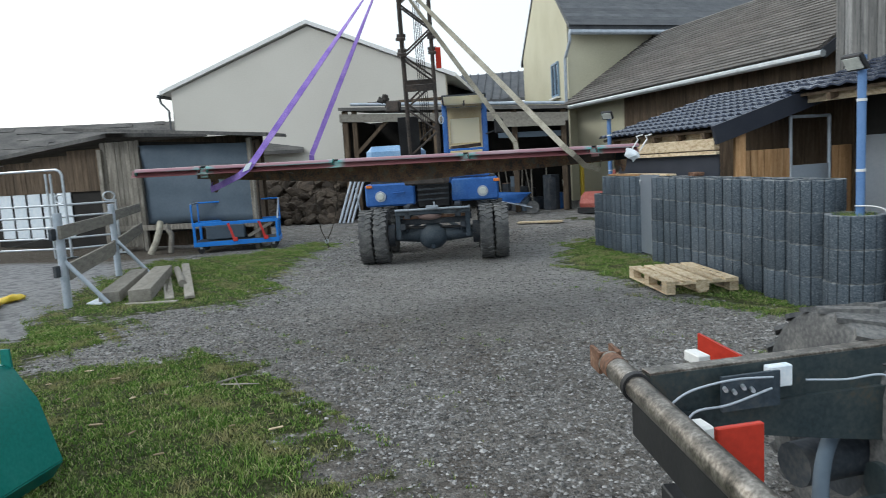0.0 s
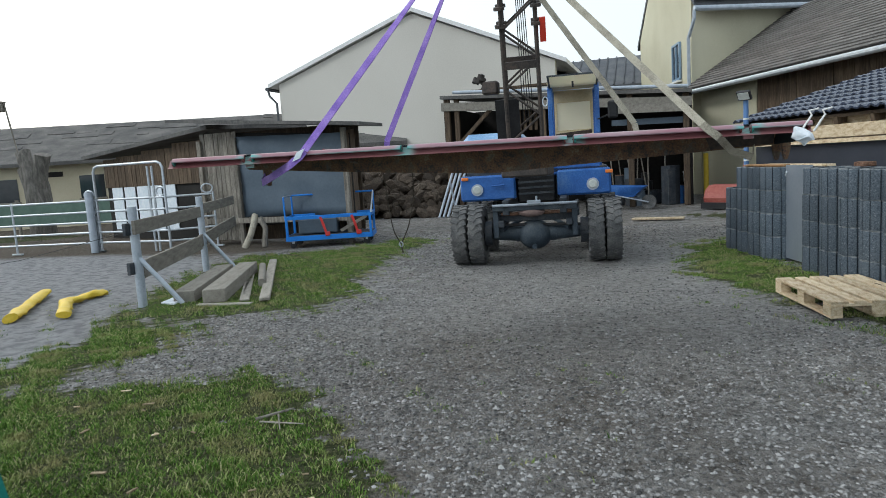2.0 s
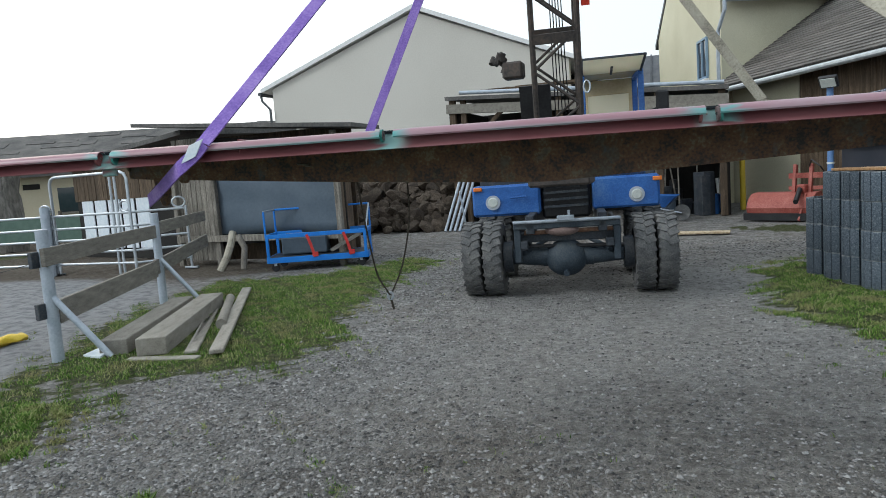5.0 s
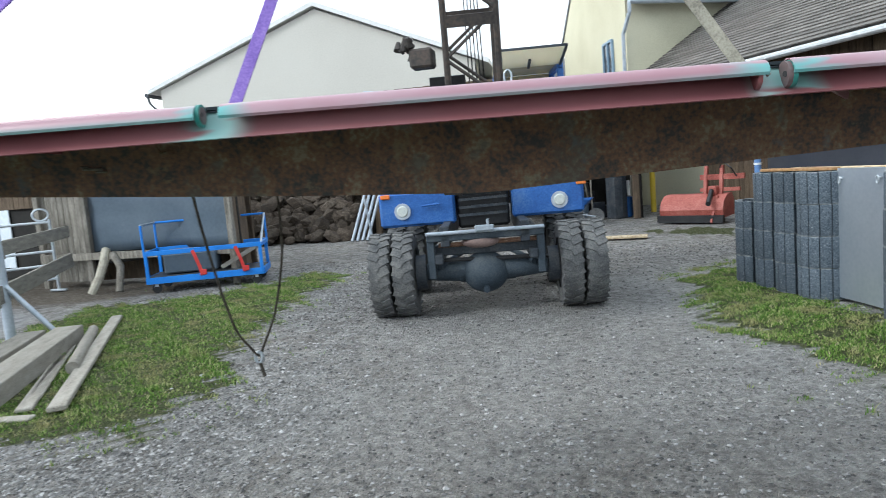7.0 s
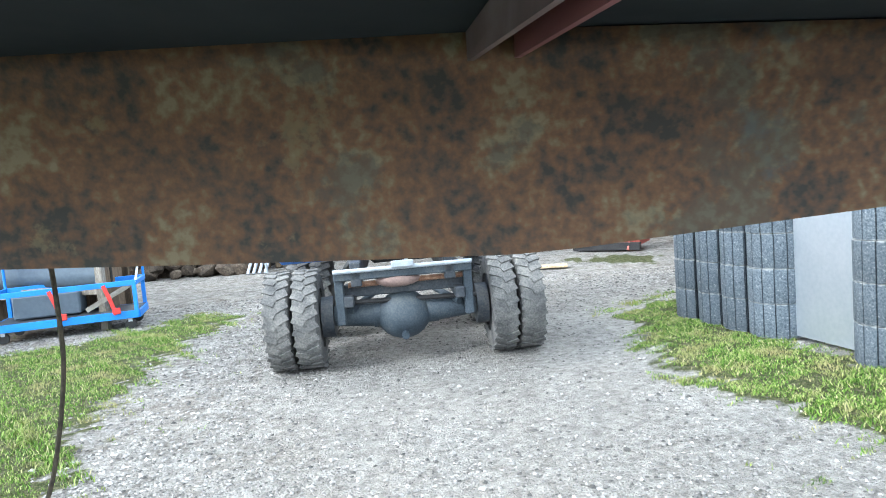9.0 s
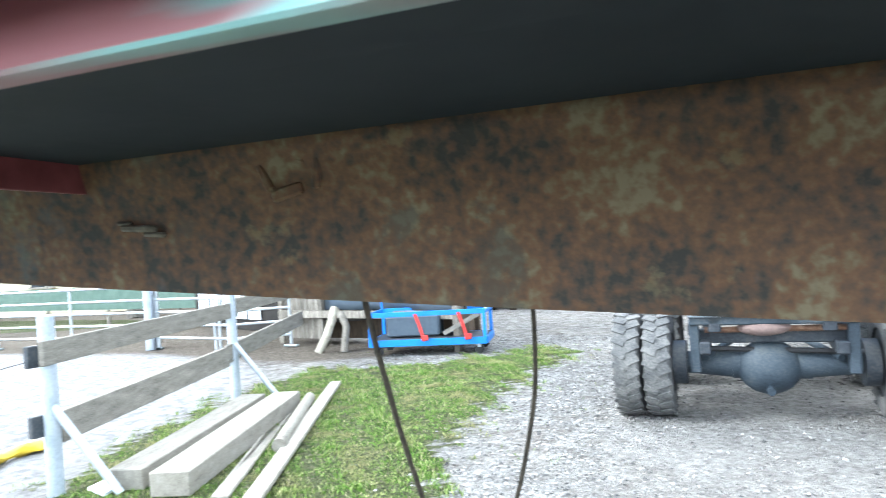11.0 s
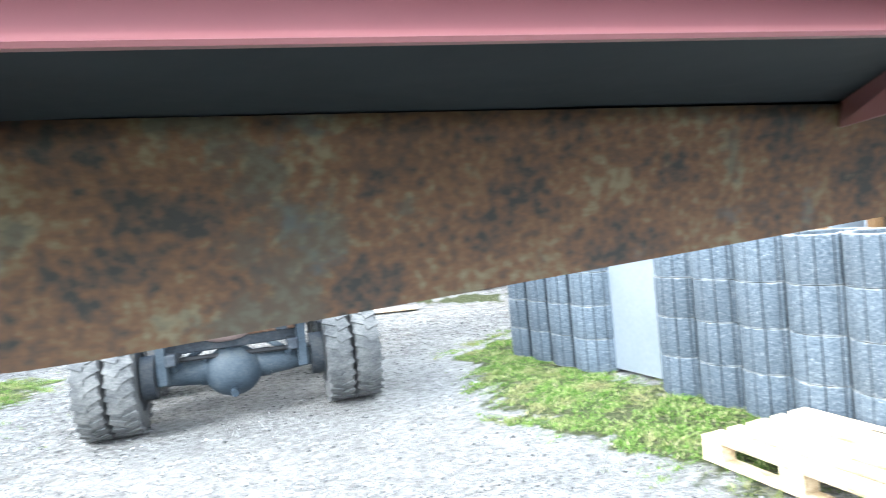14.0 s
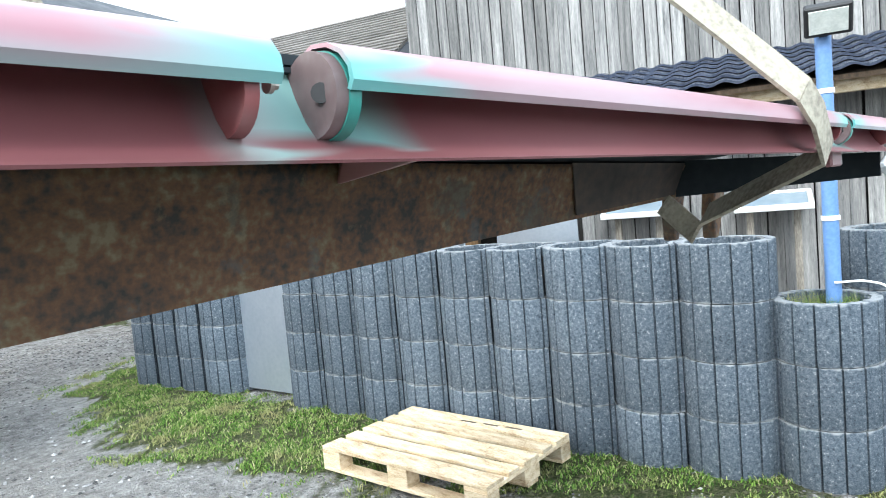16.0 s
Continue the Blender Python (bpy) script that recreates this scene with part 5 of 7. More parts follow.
def crane_truck():
    t = thing("crane_truck", "old blue truck crane seen from its twin-tyred axle end", "truck crane", at=(-0.62, 11.50, -0.045), rz=6.9)
    ty = None
    for y in (0.0, 1.45):
        for s in (-1, 1):
            for k, off in enumerate((0.885, 1.135)):
                wx = s * off
                wheel = part("wheel", rod(B(), (wx - 0.09, y, 0.46), (wx + 0.09, y, 0.46), 0.29, 20), M_chassis, t)
                if ty is None:
                    ob = part("tyre", tyre_mesh(), M_rubber, wheel, "dusty lugged tyre")
                    ty = ob
                else:
                    ob = new("tyre", ty.data)
                    ob.parent = wheel
                    tagged(ob, "dusty lugged tyre")
                ob.matrix_basis = pose(wx, y, 0.46, 17 * k + 31 * (s + 1) + 23 * y)
    bm = B()
    for y in (0.0,):
        rod(bm, (-0.78, y, 0.46), (-0.3, y, 0.45), 0.085, 14, 0.12)
        rod(bm, (0.78, y, 0.46), (0.3, y, 0.45), 0.085, 14, 0.12)
    r = bmesh.ops.create_uvsphere(bm, u_segments=20, v_segments=12, radius=0.24, matrix=Matrix.Translation((-0.02, -0.05, 0.43)) @ Matrix.Diagonal((1.05, 0.8, 0.95, 1)))
    rod(bm, (-0.3, 0, 0.45), (0.3, 0, 0.45), 0.13, 14)
    ax = part("axle", bm, M_axle, t, "blue-grey axle with a round differential")
    part("drain_plug", rod(B(), (-0.02, -0.2, 0.27), (-0.02, -0.26, 0.26), 0.035, 8), M_axle, ax)
    for s in (-1, 1):
        part("brake_drum", rod(B(), (s * 0.77, 0, 0.46), (s * 0.66, 0, 0.46), 0.19, 20), M_chassis, ax)
        part("chassis_beam", box(B(), (s * 0.42, 1.5, 0.86), (0.1, 3.6, 0.22), bev=0.01), M_chassis, t)
        part("hanger", box(B(), (s * 0.58, -0.22, 0.66), (0.08, 0.1, 0.5), bev=0.01), M_axle, t)
        part("leaf_spring", box(B(), (s * 0.5, 0.35, 0.62), (0.09, 1.3, 0.1), bev=0.01), M_chassis, t)
        part("side_rail", box(B(), (s * 0.62, 1.3, 0.72), (0.06, 2.4, 0.1), bev=0.01), M_chassis, t)
        part("torque_rod", rod(B(), (s * 0.5, -0.16, 0.52), (s * 0.25, 0.4, 0.62), 0.03), M_axle, t)
    part("cross_beam", box(B(), (0, -0.26, 0.86), (1.24, 0.08, 0.1), bev=0.01), M_axle, t)
    part("cross_beam", box(B(), (0, -0.1, 0.7), (1.1, 0.06, 0.12), bev=0.01), M_chassis, t)
    part("tow_bar", rod(B(), (-0.62, -0.32, 0.9), (0.62, -0.32, 0.9), 0.02), M_galvgrey, t)
    part("cylinder", rod(B(), (-0.62, -0.14, 0.6), (0.75, -0.12, 0.56), 0.022), M_black, t)
    bm = B()
    bmesh.ops.create_uvsphere(bm, u_segments=16, v_segments=8, radius=0.16, matrix=Matrix.Translation((-0.05, -0.2, 0.78)) @ Matrix.Diagonal((1.3, 0.7, 0.45, 1)))
    part("air_tank", bm, M_airtank, t, "dusty oval air tank")
    part("tank_pipe", rod(B(), (-0.5, -0.2, 0.76), (0.62, -0.2, 0.77), 0.025), M_rustbit, t)
    hl = part("hitch", box(B(), (0.0, -0.34, 0.93), (0.2, 0.08, 0.06), bev=0.01), M_galvgrey, t)
    part("hitch_pin", rod(B(), (0.04, -0.34, 0.93), (0.04, -0.34, 1.02), 0.015), M_galvgrey, hl)
    # blue lower panels with headlights
    for s, x0, x1, z0, z1 in ((-1, -1.2, -0.32, 0.94, 1.34), (1, 0.33, 1.15, 0.96, 1.36)):
        bm = B()
        box(bm, ((x0 + x1) / 2, 0.72, (z0 + z1) / 2), (x1 - x0, 0.6, z1 - z0), bev=0.03)
        pn = part("front_panel", bm, M_blue, t, "blue painted front panel")
        hx = -0.93 if s < 0 else 0.87
        part("headlight_rim", rod(B(), (hx, 0.425, 1.12), (hx, 0.395, 1.12), 0.095, 20), M_galvgrey, pn)
        part("headlight", rod(B(), (hx, 0.4, 1.12), (hx, 0.385, 1.12), 0.072, 20, 0.055), M_lens, pn, "round glass headlight")
        part("indicator", box(B(), (s * 1.12, 0.41, 1.3), (0.11, 0.04, 0.05), bev=0.008), M_orange, pn, "orange indicator lens")
    part("handle", rod(B(), (-0.7, 0.38, 1.17), (-0.5, 0.38, 1.18), 0.012), M_blue, t)
    part("step_panel", box(B(), (-0.42, 0.5, 1.08), (0.16, 0.1, 0.24), bev=0.01), M_blue, t)
    part("engine_block", box(B(), (0.0, 1.1, 1.12), (0.6, 1.2, 0.5), bev=0.03), M_black, t, "dark machinery between the panels")
    for i in range(4):
        part("grille_bar", bar(B(), (-0.28, 0.45, 1.02 + 0.09 * i), (0.28, 0.45, 1.03 + 0.09 * i), 0.03, 0.03), M_chassis, t)
    # superstructure
    bm = B()
    box(bm, (-0.68, 1.55, 1.68), (0.98, 1.8, 0.66), bev=0.1)
    part("engine_hood", bm, surf("pale_blue_hood", [(0.16, 0.3, 0.52), (0.24, 0.4, 0.62), (0.36, 0.5, 0.68)], 2, 40, 0.4, bump=0.05), t, "rounded sun-bleached blue hood")
    part("slew_deck", box(B(), (0.0, 1.5, 1.36), (2.2, 2.0, 0.08), bev=0.01), M_chassis, t)
    # cab: open frame with tan lining
    x0, x1, yf, yb = 0.27, 0.98, 0.5, 1.5
    xm = (x0 + x1) / 2
    cab = part("cab", box(B(), (xm, (yf + yb) / 2, 1.58), (x1 - x0 + 0.08, yb - yf, 0.6), bev=0.03), M_blue, t, "blue crane cab with open front")
    for x in (x0, x1):
        part("cab_post", bar(B(), (x, yf, 1.8), (x, yf + 0.04, 2.62), 0.07, 0.05, (0, 1, 0), bev=0.008), M_blue, cab)
        part("cab_post", bar(B(), (x, yb, 1.8), (x, yb, 2.66), 0.07, 0.06, (0, 1, 0), bev=0.008), M_blue, cab)
        part("side_rail", bar(B(), (x, yf, 2.62), (x, yb, 2.66), 0.06, 0.06, bev=0.006), M_blue, cab)
    part("cab_roof", box(B(), (xm, 1.02, 2.7), (x1 - x0 + 0.08, 1.06, 0.05), bev=0.02), M_cabin, cab, "tan lined cab roof")
    for z, h in ((1.94, 0.12), (2.56, 0.2)):
        part("rear_frame", box(B(), (xm, yb, z), (x1 - x0, 0.04, h)), M_cabin, cab)
    for x in (x0 + 0.05, x1 - 0.05):
        part("rear_frame", box(B(), (x, yb, 2.23), (0.06, 0.04, 0.5)), M_cabin, cab)
    part("rear_pane", box(B(), (xm, yb + 0.01, 2.23), (x1 - x0 - 0.14, 0.012, 0.5)), M_flap, cab, "clouded rear window pane")
    part("dash_clutter", bar(B(), (x0 + 0.08, 0.9, 1.9), (x1 - 0.1, 1.0, 1.94), 0.2, 0.06), M_brownwood, cab)
    fl = part("front_flap", slab(B(), [(x0, yf, 2.63), (x1, yf, 2.63), (x1, yf - 0.66, 2.72), (x0, yf - 0.66, 2.72)], (0, 0, 0.006)), M_flap, cab, "clouded folded-up front window flap")
    for a, b in (((x0, yf, 2.63), (x0, yf - 0.68, 2.725)), ((x1, yf, 2.63), (x1, yf - 0.68, 2.725)), ((x0, yf - 0.68, 2.725), (x1, yf - 0.68, 2.725)), ((xm, yf, 2.62), (xm, yf - 0.3, 2.665))):
        part("flap_frame", bar(B(), a, b, 0.028, 0.022), M_chassis, fl)
    part("lower_window", box(B(), (xm, yf - 0.008, 1.74), (0.56, 0.02, 0.2), bev=0.01), M_cabin, cab)
    mr = part("mirror", box(B(), (x1 + 0.22, 0.3, 2.22), (0.15, 0.05, 0.26), bev=0.03), M_black, cab, "black wing mirror")
    part("mirror_arm", rod(B(), (x1, 0.5, 2.1), (x1 + 0.2, 0.32, 2.16), 0.012), M_black, mr)
    part("tie_rod", rod(B(), (-1.28, 0.4, 0.65), (-1.34, 0.3, 1.3), 0.012), M_galvgrey, t)
    return t


crane_truck()


def boom():
    """Lattice boom, leaning a little towards the load."""
    t = thing("crane_boom", "dark lattice crane boom", "crane boom")
    foot, top = Vector((-0.44, 10.1, 1.35)), Vector((0.05, 6.4, 13.6))
    ax = (top - foot).normalized()
    x = Vector((0.985, 0.17, 0))
    x = (x - ax * x.dot(ax)).normalized()
    y = ax.cross(x)
    L = (top - foot).length

    def at(s, u, v):
        h = 0.21 if s < 3.2 else 0.21 - 0.06 * (s - 3.2) / (L - 3.2)
        return foot + ax * s + x * u * h + y * v * h * 0.9
    for u in (-1, 1):
        for v in (-1, 1):
            part("chord", rod(B(), at(0, u, v), at(L, u, v), 0.026, 8), M_lattice, t)
    s, k = 0.1, 0
    while s < 6.5:
        e = s + 0.34
        for face in range(4):
            if face == 0:
                a, b = (at(s, -1, -1), at(e, 1, -1)) if k % 2 else (at(s, 1, -1), at(e, -1, -1))
            elif face == 1:
                a, b = (at(s, -1, 1), at(e, 1, 1)) if k % 2 else (at(s, 1, 1), at(e, -1, 1))
            elif face == 2:
                a, b = (at(s, -1, -1), at(e, -1, 1)) if k % 2 else (at(s, -1, 1), at(e, -1, -1))
            else:
                a, b = (at(s, 1, -1), at(e, 1, 1)) if k % 2 else (at(s, 1, 1), at(e, 1, -1))
            part("lacing", rod(B(), a, b, 0.014, 6), M_lattice, t)
        s, k = e, k + 1
    for s in (1.4,):
        for v in (-1, 1):
            part("batten", bar(B(), at(s, -1, v), at(s, 1, v), 0.03, 0.09, ax), M_lattice, t)
    for s in (1.86, 2.06):
        for u in (-1, 1):
            for v in (-1, 1):
                part("joint_flange", rod(B(), at(s, u, v) - ax * 0.02, at(s, u, v) + ax * 0.02, 0.065, 14), M_lattice, t)
    q = at(1.78, 1, -1) + x * 0.07
    part("red_box", bar(B(), q - ax * 0.13, q + ax * 0.14, 0.07, 0.09, y), M_red, t, "small red box")
    for i in range(5):
        part("hoist_rope", rod(B(), at(0.6, -0.1 + i * 0.16, 1.4), at(2.5, -0.1 + i * 0.1, 1.2), 0.006, 6), M_black, t)
    part("foot_plate", box(B(), at(0.1, 0, 0), (0.6, 0.5, 0.3), bev=0.02), M_lattice, t)
    part("winch_guard", bar(B(), at(0.25, -1, 0.4), at(0.95, -1, 0.4), 0.3, 0.02, y), M_black, t)
    part("boom_link", bar(B(), foot, (-0.75, 11.7, 1.42), 0.34, 0.16), M_chassis, t)
    blk = box(B(), at(1.1, -1.9, 0.6), (0.2, 0.16, 0.16), bev=0.02)
    rnd = random.Random(6)
    for k in range(9):
        o = at(1.1 + rnd.uniform(-0.08, 0.16), -2.5 + rnd.uniform(-0.5, 0.3), 0.6)
        rod(blk, o, o + Vector((rnd.uniform(-0.06, 0.06), rnd.uniform(-0.05, 0.05), rnd.uniform(0.05, 0.12))), 0.035, 8, 0.02)
    part("hoist_block", blk, M_lattice, t, "gnarled dark hoist block")
    part("carabiner", sweep(B(), [at(0.95, 1.25, -1.3) + Vector((0.03 * math.cos(u), 0, 0.055 * math.sin(u))) for u in [q_ * math.tau / 12 for q_ in range(13)]], 0.008), M_galv, t)


boom()


# ---- concrete ring stacks ----
RING_R, RING_H = 0.245, 0.302


def ring_outline(nb, grooves=15):
    """A round block with upright grooves and a bite where its neighbour nests (nb: offset of the neighbour's centre)."""
    pts = []
    step = math.tau / grooves
    turns = [(k * step + f * step, d) for k in range(grooves) for f, d in ((-0.055, 0.0), (-0.03, 0.02), (0.03, 0.02), (0.055, 0.0), (0.28, -0.0015), (0.5, -0.002), (0.72, -0.0015))]
    for a, d in turns:
        r = RING_R - d
        p = Vector((math.cos(a) * r, math.sin(a) * r))
        if nb is not None:
            q = p - nb
            if q.length < RING_R + 0.004:
                lo, hi = 0.0, 1.0
                for _ in range(20):
                    m = (lo + hi) / 2
                    if (p * m - nb).length < RING_R + 0.004:
                        hi = m
                    else:
                        lo = m
                p = p * lo
        pts.append(p)
    return pts


def ring_mesh(nb):
    bm = B()
    pts = ring_outline(nb)
    n = len(pts)
    lv = [(0.985, 0.002), (1.0, 0.012), (1.0, RING_H - 0.012), (0.985, RING_H - 0.002), (0.8, RING_H - 0.002), (0.78, 0.002)]
    rings = [[bm.verts.new((p.x * f, p.y * f, z)) for p in pts] for f, z in lv]
    for a, b in zip(rings, rings[1:] + rings[:1]):
        for i in range(n):
            bm.faces.new((a[i], a[(i + 1) % n], b[(i + 1) % n], b[i]))
    ob = finish("ring_block", bm, M_concrete)
    me_ = ob.data
    bpy.data.objects.remove(ob)
    return me_


def ring_stack(p, nb, rows, seed, label="stack of grey grooved concrete planter rings"):
    rnd = random.Random(seed)
    t = thing("planter_ring_stack", label, "planter stack", "wall of concrete planter rings", at=(p[0], p[1], 0))
    me_ = ring_mesh(None if nb is None else Vector((nb[0] - p[0], nb[1] - p[1])))
    for k in range(rows):
        ob = new("ring_block", me_)
        ob.parent = t
        ob.matrix_basis = pose(rnd.uniform(-0.004, 0.004), rnd.uniform(-0.004, 0.004), k * RING_H + 0.0)
    fill = B()
    rod(fill, (0, 0, rows * RING_H - 0.22), (0, 0, rows * RING_H - 0.06), 0.17, 20)
    part("soil", fill, M_soil, t, "dark earth filling")
    return t


def wall_of_rings():
    near, far = Vector((3.86, 7.08)), Vector((3.02, 10.12))
    a = [near + (far - near) * k / 8 for k in range(9)]
    b0, b1 = Vector((2.70, 11.22)), Vector((2.36, 12.22))
    b = [b0 + (b1 - b0) * k / 3 for k in range(4)]
    for row, seed in ((a, 0), (b, 40)):
        for k, p in enumerate(row):
            nb = row[k - 1] if k else None
            ring_stack(p, nb, 3 if (row is b and k == 3) else 4, seed + k)
    # planter with the lamp pole, and the stacks beyond it
    ring_stack((4.03, 6.66), None, 3, 91, "shorter planter ring stack holding grass and a lamp pole")
    ring_stack((4.5, 6.5), (4.03, 6.66), 4, 92)
    ring_stack((4.9, 6.3), (4.5, 6.5), 4, 93)
    pn = thing("metal_gate_panel", "flat grey aluminium gate panel with two latch rings", "gate panel")
    q0, q1 = Vector((2.73, 10.98, 0)), Vector((2.9, 10.38, 0))
    part("sheet", slab(B(), [q0 + UP * 0.03, q1 + UP * 0.03, q1 + UP * 1.23, q0 + UP * 1.23], (0.03, 0.008, 0)), M_alu, pn)
    for f, z in ((0.08, 1.12), (0.85, 1.13)):
        c = q0 + (q1 - q0) * f + UP * z
        part("latch", sweep(B(), [c + Vector((-0.02, 0.02 * math.cos(u), 0.035 * math.sin(u))) for u in [k * math.tau / 12 for k in range(13)]], 0.006), M_galv, pn)
        part("latch_bolt", rod(B(), c + Vector((-0.01, -0.06, 0.02)), c + Vector((-0.01, 0.05, 0.02)), 0.008), M_galv, pn)


wall_of_rings()


# ---- pallet ----
def pallet():
    pl, pn_, pf = Vector((2.29, 8.77, 0)), Vector((2.545, 7.6, 0)), Vector((3.06, 8.95, 0))
    ang = math.degrees(math.atan2((pn_ - pl).y, (pn_ - pl).x))
    t = thing("pallet", "pale new wooden pallet lying on the grass", "pallet", at=(pl.x, pl.y, 0.02), rz=ang)
    L, W = 1.2, 0.8
    rnd = random.Random(5)
    for k, w in enumerate((0.145, 0.1, 0.145, 0.1, 0.145)):
        y = [0.0725, 0.236, 0.4, 0.564, 0.7275][k]
        part("top_board", box(B(), (L / 2, y, 0.133), (L, w, 0.022), bev=0.003), M_palewood, t)
    for x in (0.0725, 0.6, 1.1275):
        part("cross_board", box(B(), (x, W / 2, 0.111), (0.145, W, 0.022), bev=0.002), M_palewood, t)
        for y in (0.05, 0.4, 0.75):
            part("block", box(B(), (x, y, 0.061), (0.145, 0.1 if y != 0.4 else 0.145, 0.078), bev=0.003), M_palewood, t)
    for y in (0.05, 0.4, 0.75):
        part("skid", box(B(), (L / 2, y, 0.011), (L, 0.1, 0.022), bev=0.003), M_palewood, t)
    for k in range(3):
        part("stamp_bar", box(B(), (0.55 + 0.16 * k, 0.71 + 0.01 * k, 0.1445), (0.11, 0.018, 0.001)), M_brownwood, t)


pallet()


# ---- lamp poles ----
def lamp_pole(x, y, z0, z1, turn, label):
    t = thing("lamp_pole", label, "lamp pole", "blue lamp poles", at=(x, y, 0), rz=turn)
    part("pole", rod(B(), (0, 0, z0), (0, 0, z1), 0.036, 20), M_bluepole, t)
    for z in (1.29, 1.9, z1 - 0.06):
        part("clamp", rod(B(), (0, 0, z - 0.012), (0, 0, z + 0.012), 0.042, 20), M_whitepaint, t)
    part("bracket", bar(B(), (-0.03, 0, z1 - 0.12), (-0.09, 0, z1 - 0.1), 0.03, 0.02), M_black, t)
    hd = part("floodlight", box(B(), (-0.1, -0.02, z1 - 0.06), (0.05, 0.2, 0.15), Matrix.Rotation(radians(-35), 4, "Y"), 0.008), M_black, t, "black flat floodlight")
    part("pane", box(B(), (-0.125, -0.02, z1 - 0.075), (0.012, 0.16, 0.11), Matrix.Rotation(radians(-35), 4, "Y")), M_lens, hd)
    return t


lamp_pole(4.06, 6.63, 0.75, 2.28, 25, "blue lamp pole with white clamps and black floodlight")
lamp_pole(2.42, 12.45, 0.0, 2.3, 60, "blue lamp pole behind the ring wall with a floodlight")


# ---- fence of posts and boards ----
def board_fence():
    t = thing("board_fence", "grey tube posts with weathered boards", "fence")
    p1, p2, p3 = Vector((-4.92, 7.98, 0)), Vector((-6.08, 10.76, 0)), Vector((-7.0, 13.0, 0))
    for p, h in ((p1, 1.25), (p2, 1.25)):
        part("post", rod(B(), p, p + UP * h, 0.055, 16), M_galvgrey, t, "grey steel tube post")
        part("strut", rod(B(), p + UP * 0.62 + Vector((0.03, 0, 0)), p + Vector((0.47, 0.16, 0.02)), 0.03, 12), M_galvgrey, t)
        for z in (0.5, 0.98):
            part("bracket", box(B(), p + Vector((-0.03, -0.09, z)), (0.05, 0.09, 0.15), bev=0.006), M_chassis, t)
    e = (p2 - p1).normalized()
    part("board", bar(B(), p1 - e * 0.1 + UP * 1.0 + Vector((0.04, 0, 0)), p2 + e * 0.15 + UP * 1.0, 0.04, 0.17, bev=0.004), M_fenceboard, t)
    part("board", bar(B(), p1 + e * 0.05 + UP * 0.47 + Vector((0.04, 0, 0)), p2 - e * 0.15 + UP * 0.5, 0.04, 0.22, bev=0.004), M_fenceboard, t)
    e2 = (p3 - p2).normalized()
    part("board", bar(B(), p2 + e2 * 0.05 + UP * 1.04, p3 + UP * 1.08, 0.04, 0.17, bev=0.004), M_fenceboard, t)
    part("board", bar(B(), p2 - e2 * 0.2 + UP * 0.52, p3 + UP * 0.66, 0.04, 0.2, bev=0.004), M_fenceboard, t)


board_fence()


def timbers():
    """Beams and planks on the grass by the fence."""
    def lie(name, a, b, w, h, z, label, mat=M_flatwood):
        solo(name, bar(B(), (*a, z + h / 2), (*b, z + h / 2), w, h, bev=0.008), mat, label, "timber", "timbers by the fence")
    lie("beam", (-4.48, 8.2), (-5.45, 10.4), 0.26, 0.15, 0.01, "weathered grey timber beam lying on the grass")
    lie("beam", (-4.05, 8.22), (-5.08, 10.5), 0.28, 0.17, 0.01, "pale weathered square timber beam")
    lie("plank", (-3.36, 8.25), (-5.28, 11.55), 0.13, 0.04, 0.03, "long pale plank on the grass")
    lie("plank", (-3.68, 8.3), (-5.1, 10.6), 0.12, 0.03, 0.01, "thin grey plank on the grass")
    lie("plank", (-3.85, 8.6), (-4.9, 10.3), 0.1, 0.03, 0.01, "thin grey plank on the grass")
    lie("plank", (-4.2, 8.08), (-3.5, 8.18), 0.1, 0.025, 0.0, "short plank lying across the ends")
    solo("round_pole", rod(B(), (-4.0, 9.2, 0.08), (-4.95, 10.7, 0.08), 0.055, 14), M_flatwood, "short round pole among the planks", "timber", "timbers by the fence")
    solo("cloth", slab(B(), [(-4.75, 8.1, 0.02), (-4.5, 8.05, 0.02), (-4.72, 8.7, 0.03), (-4.9, 8.75, 0.02)], (0, 0, 0.02)), M_whitelab, "crumpled pale blue cloth by the beam", "cloth")


timbers()


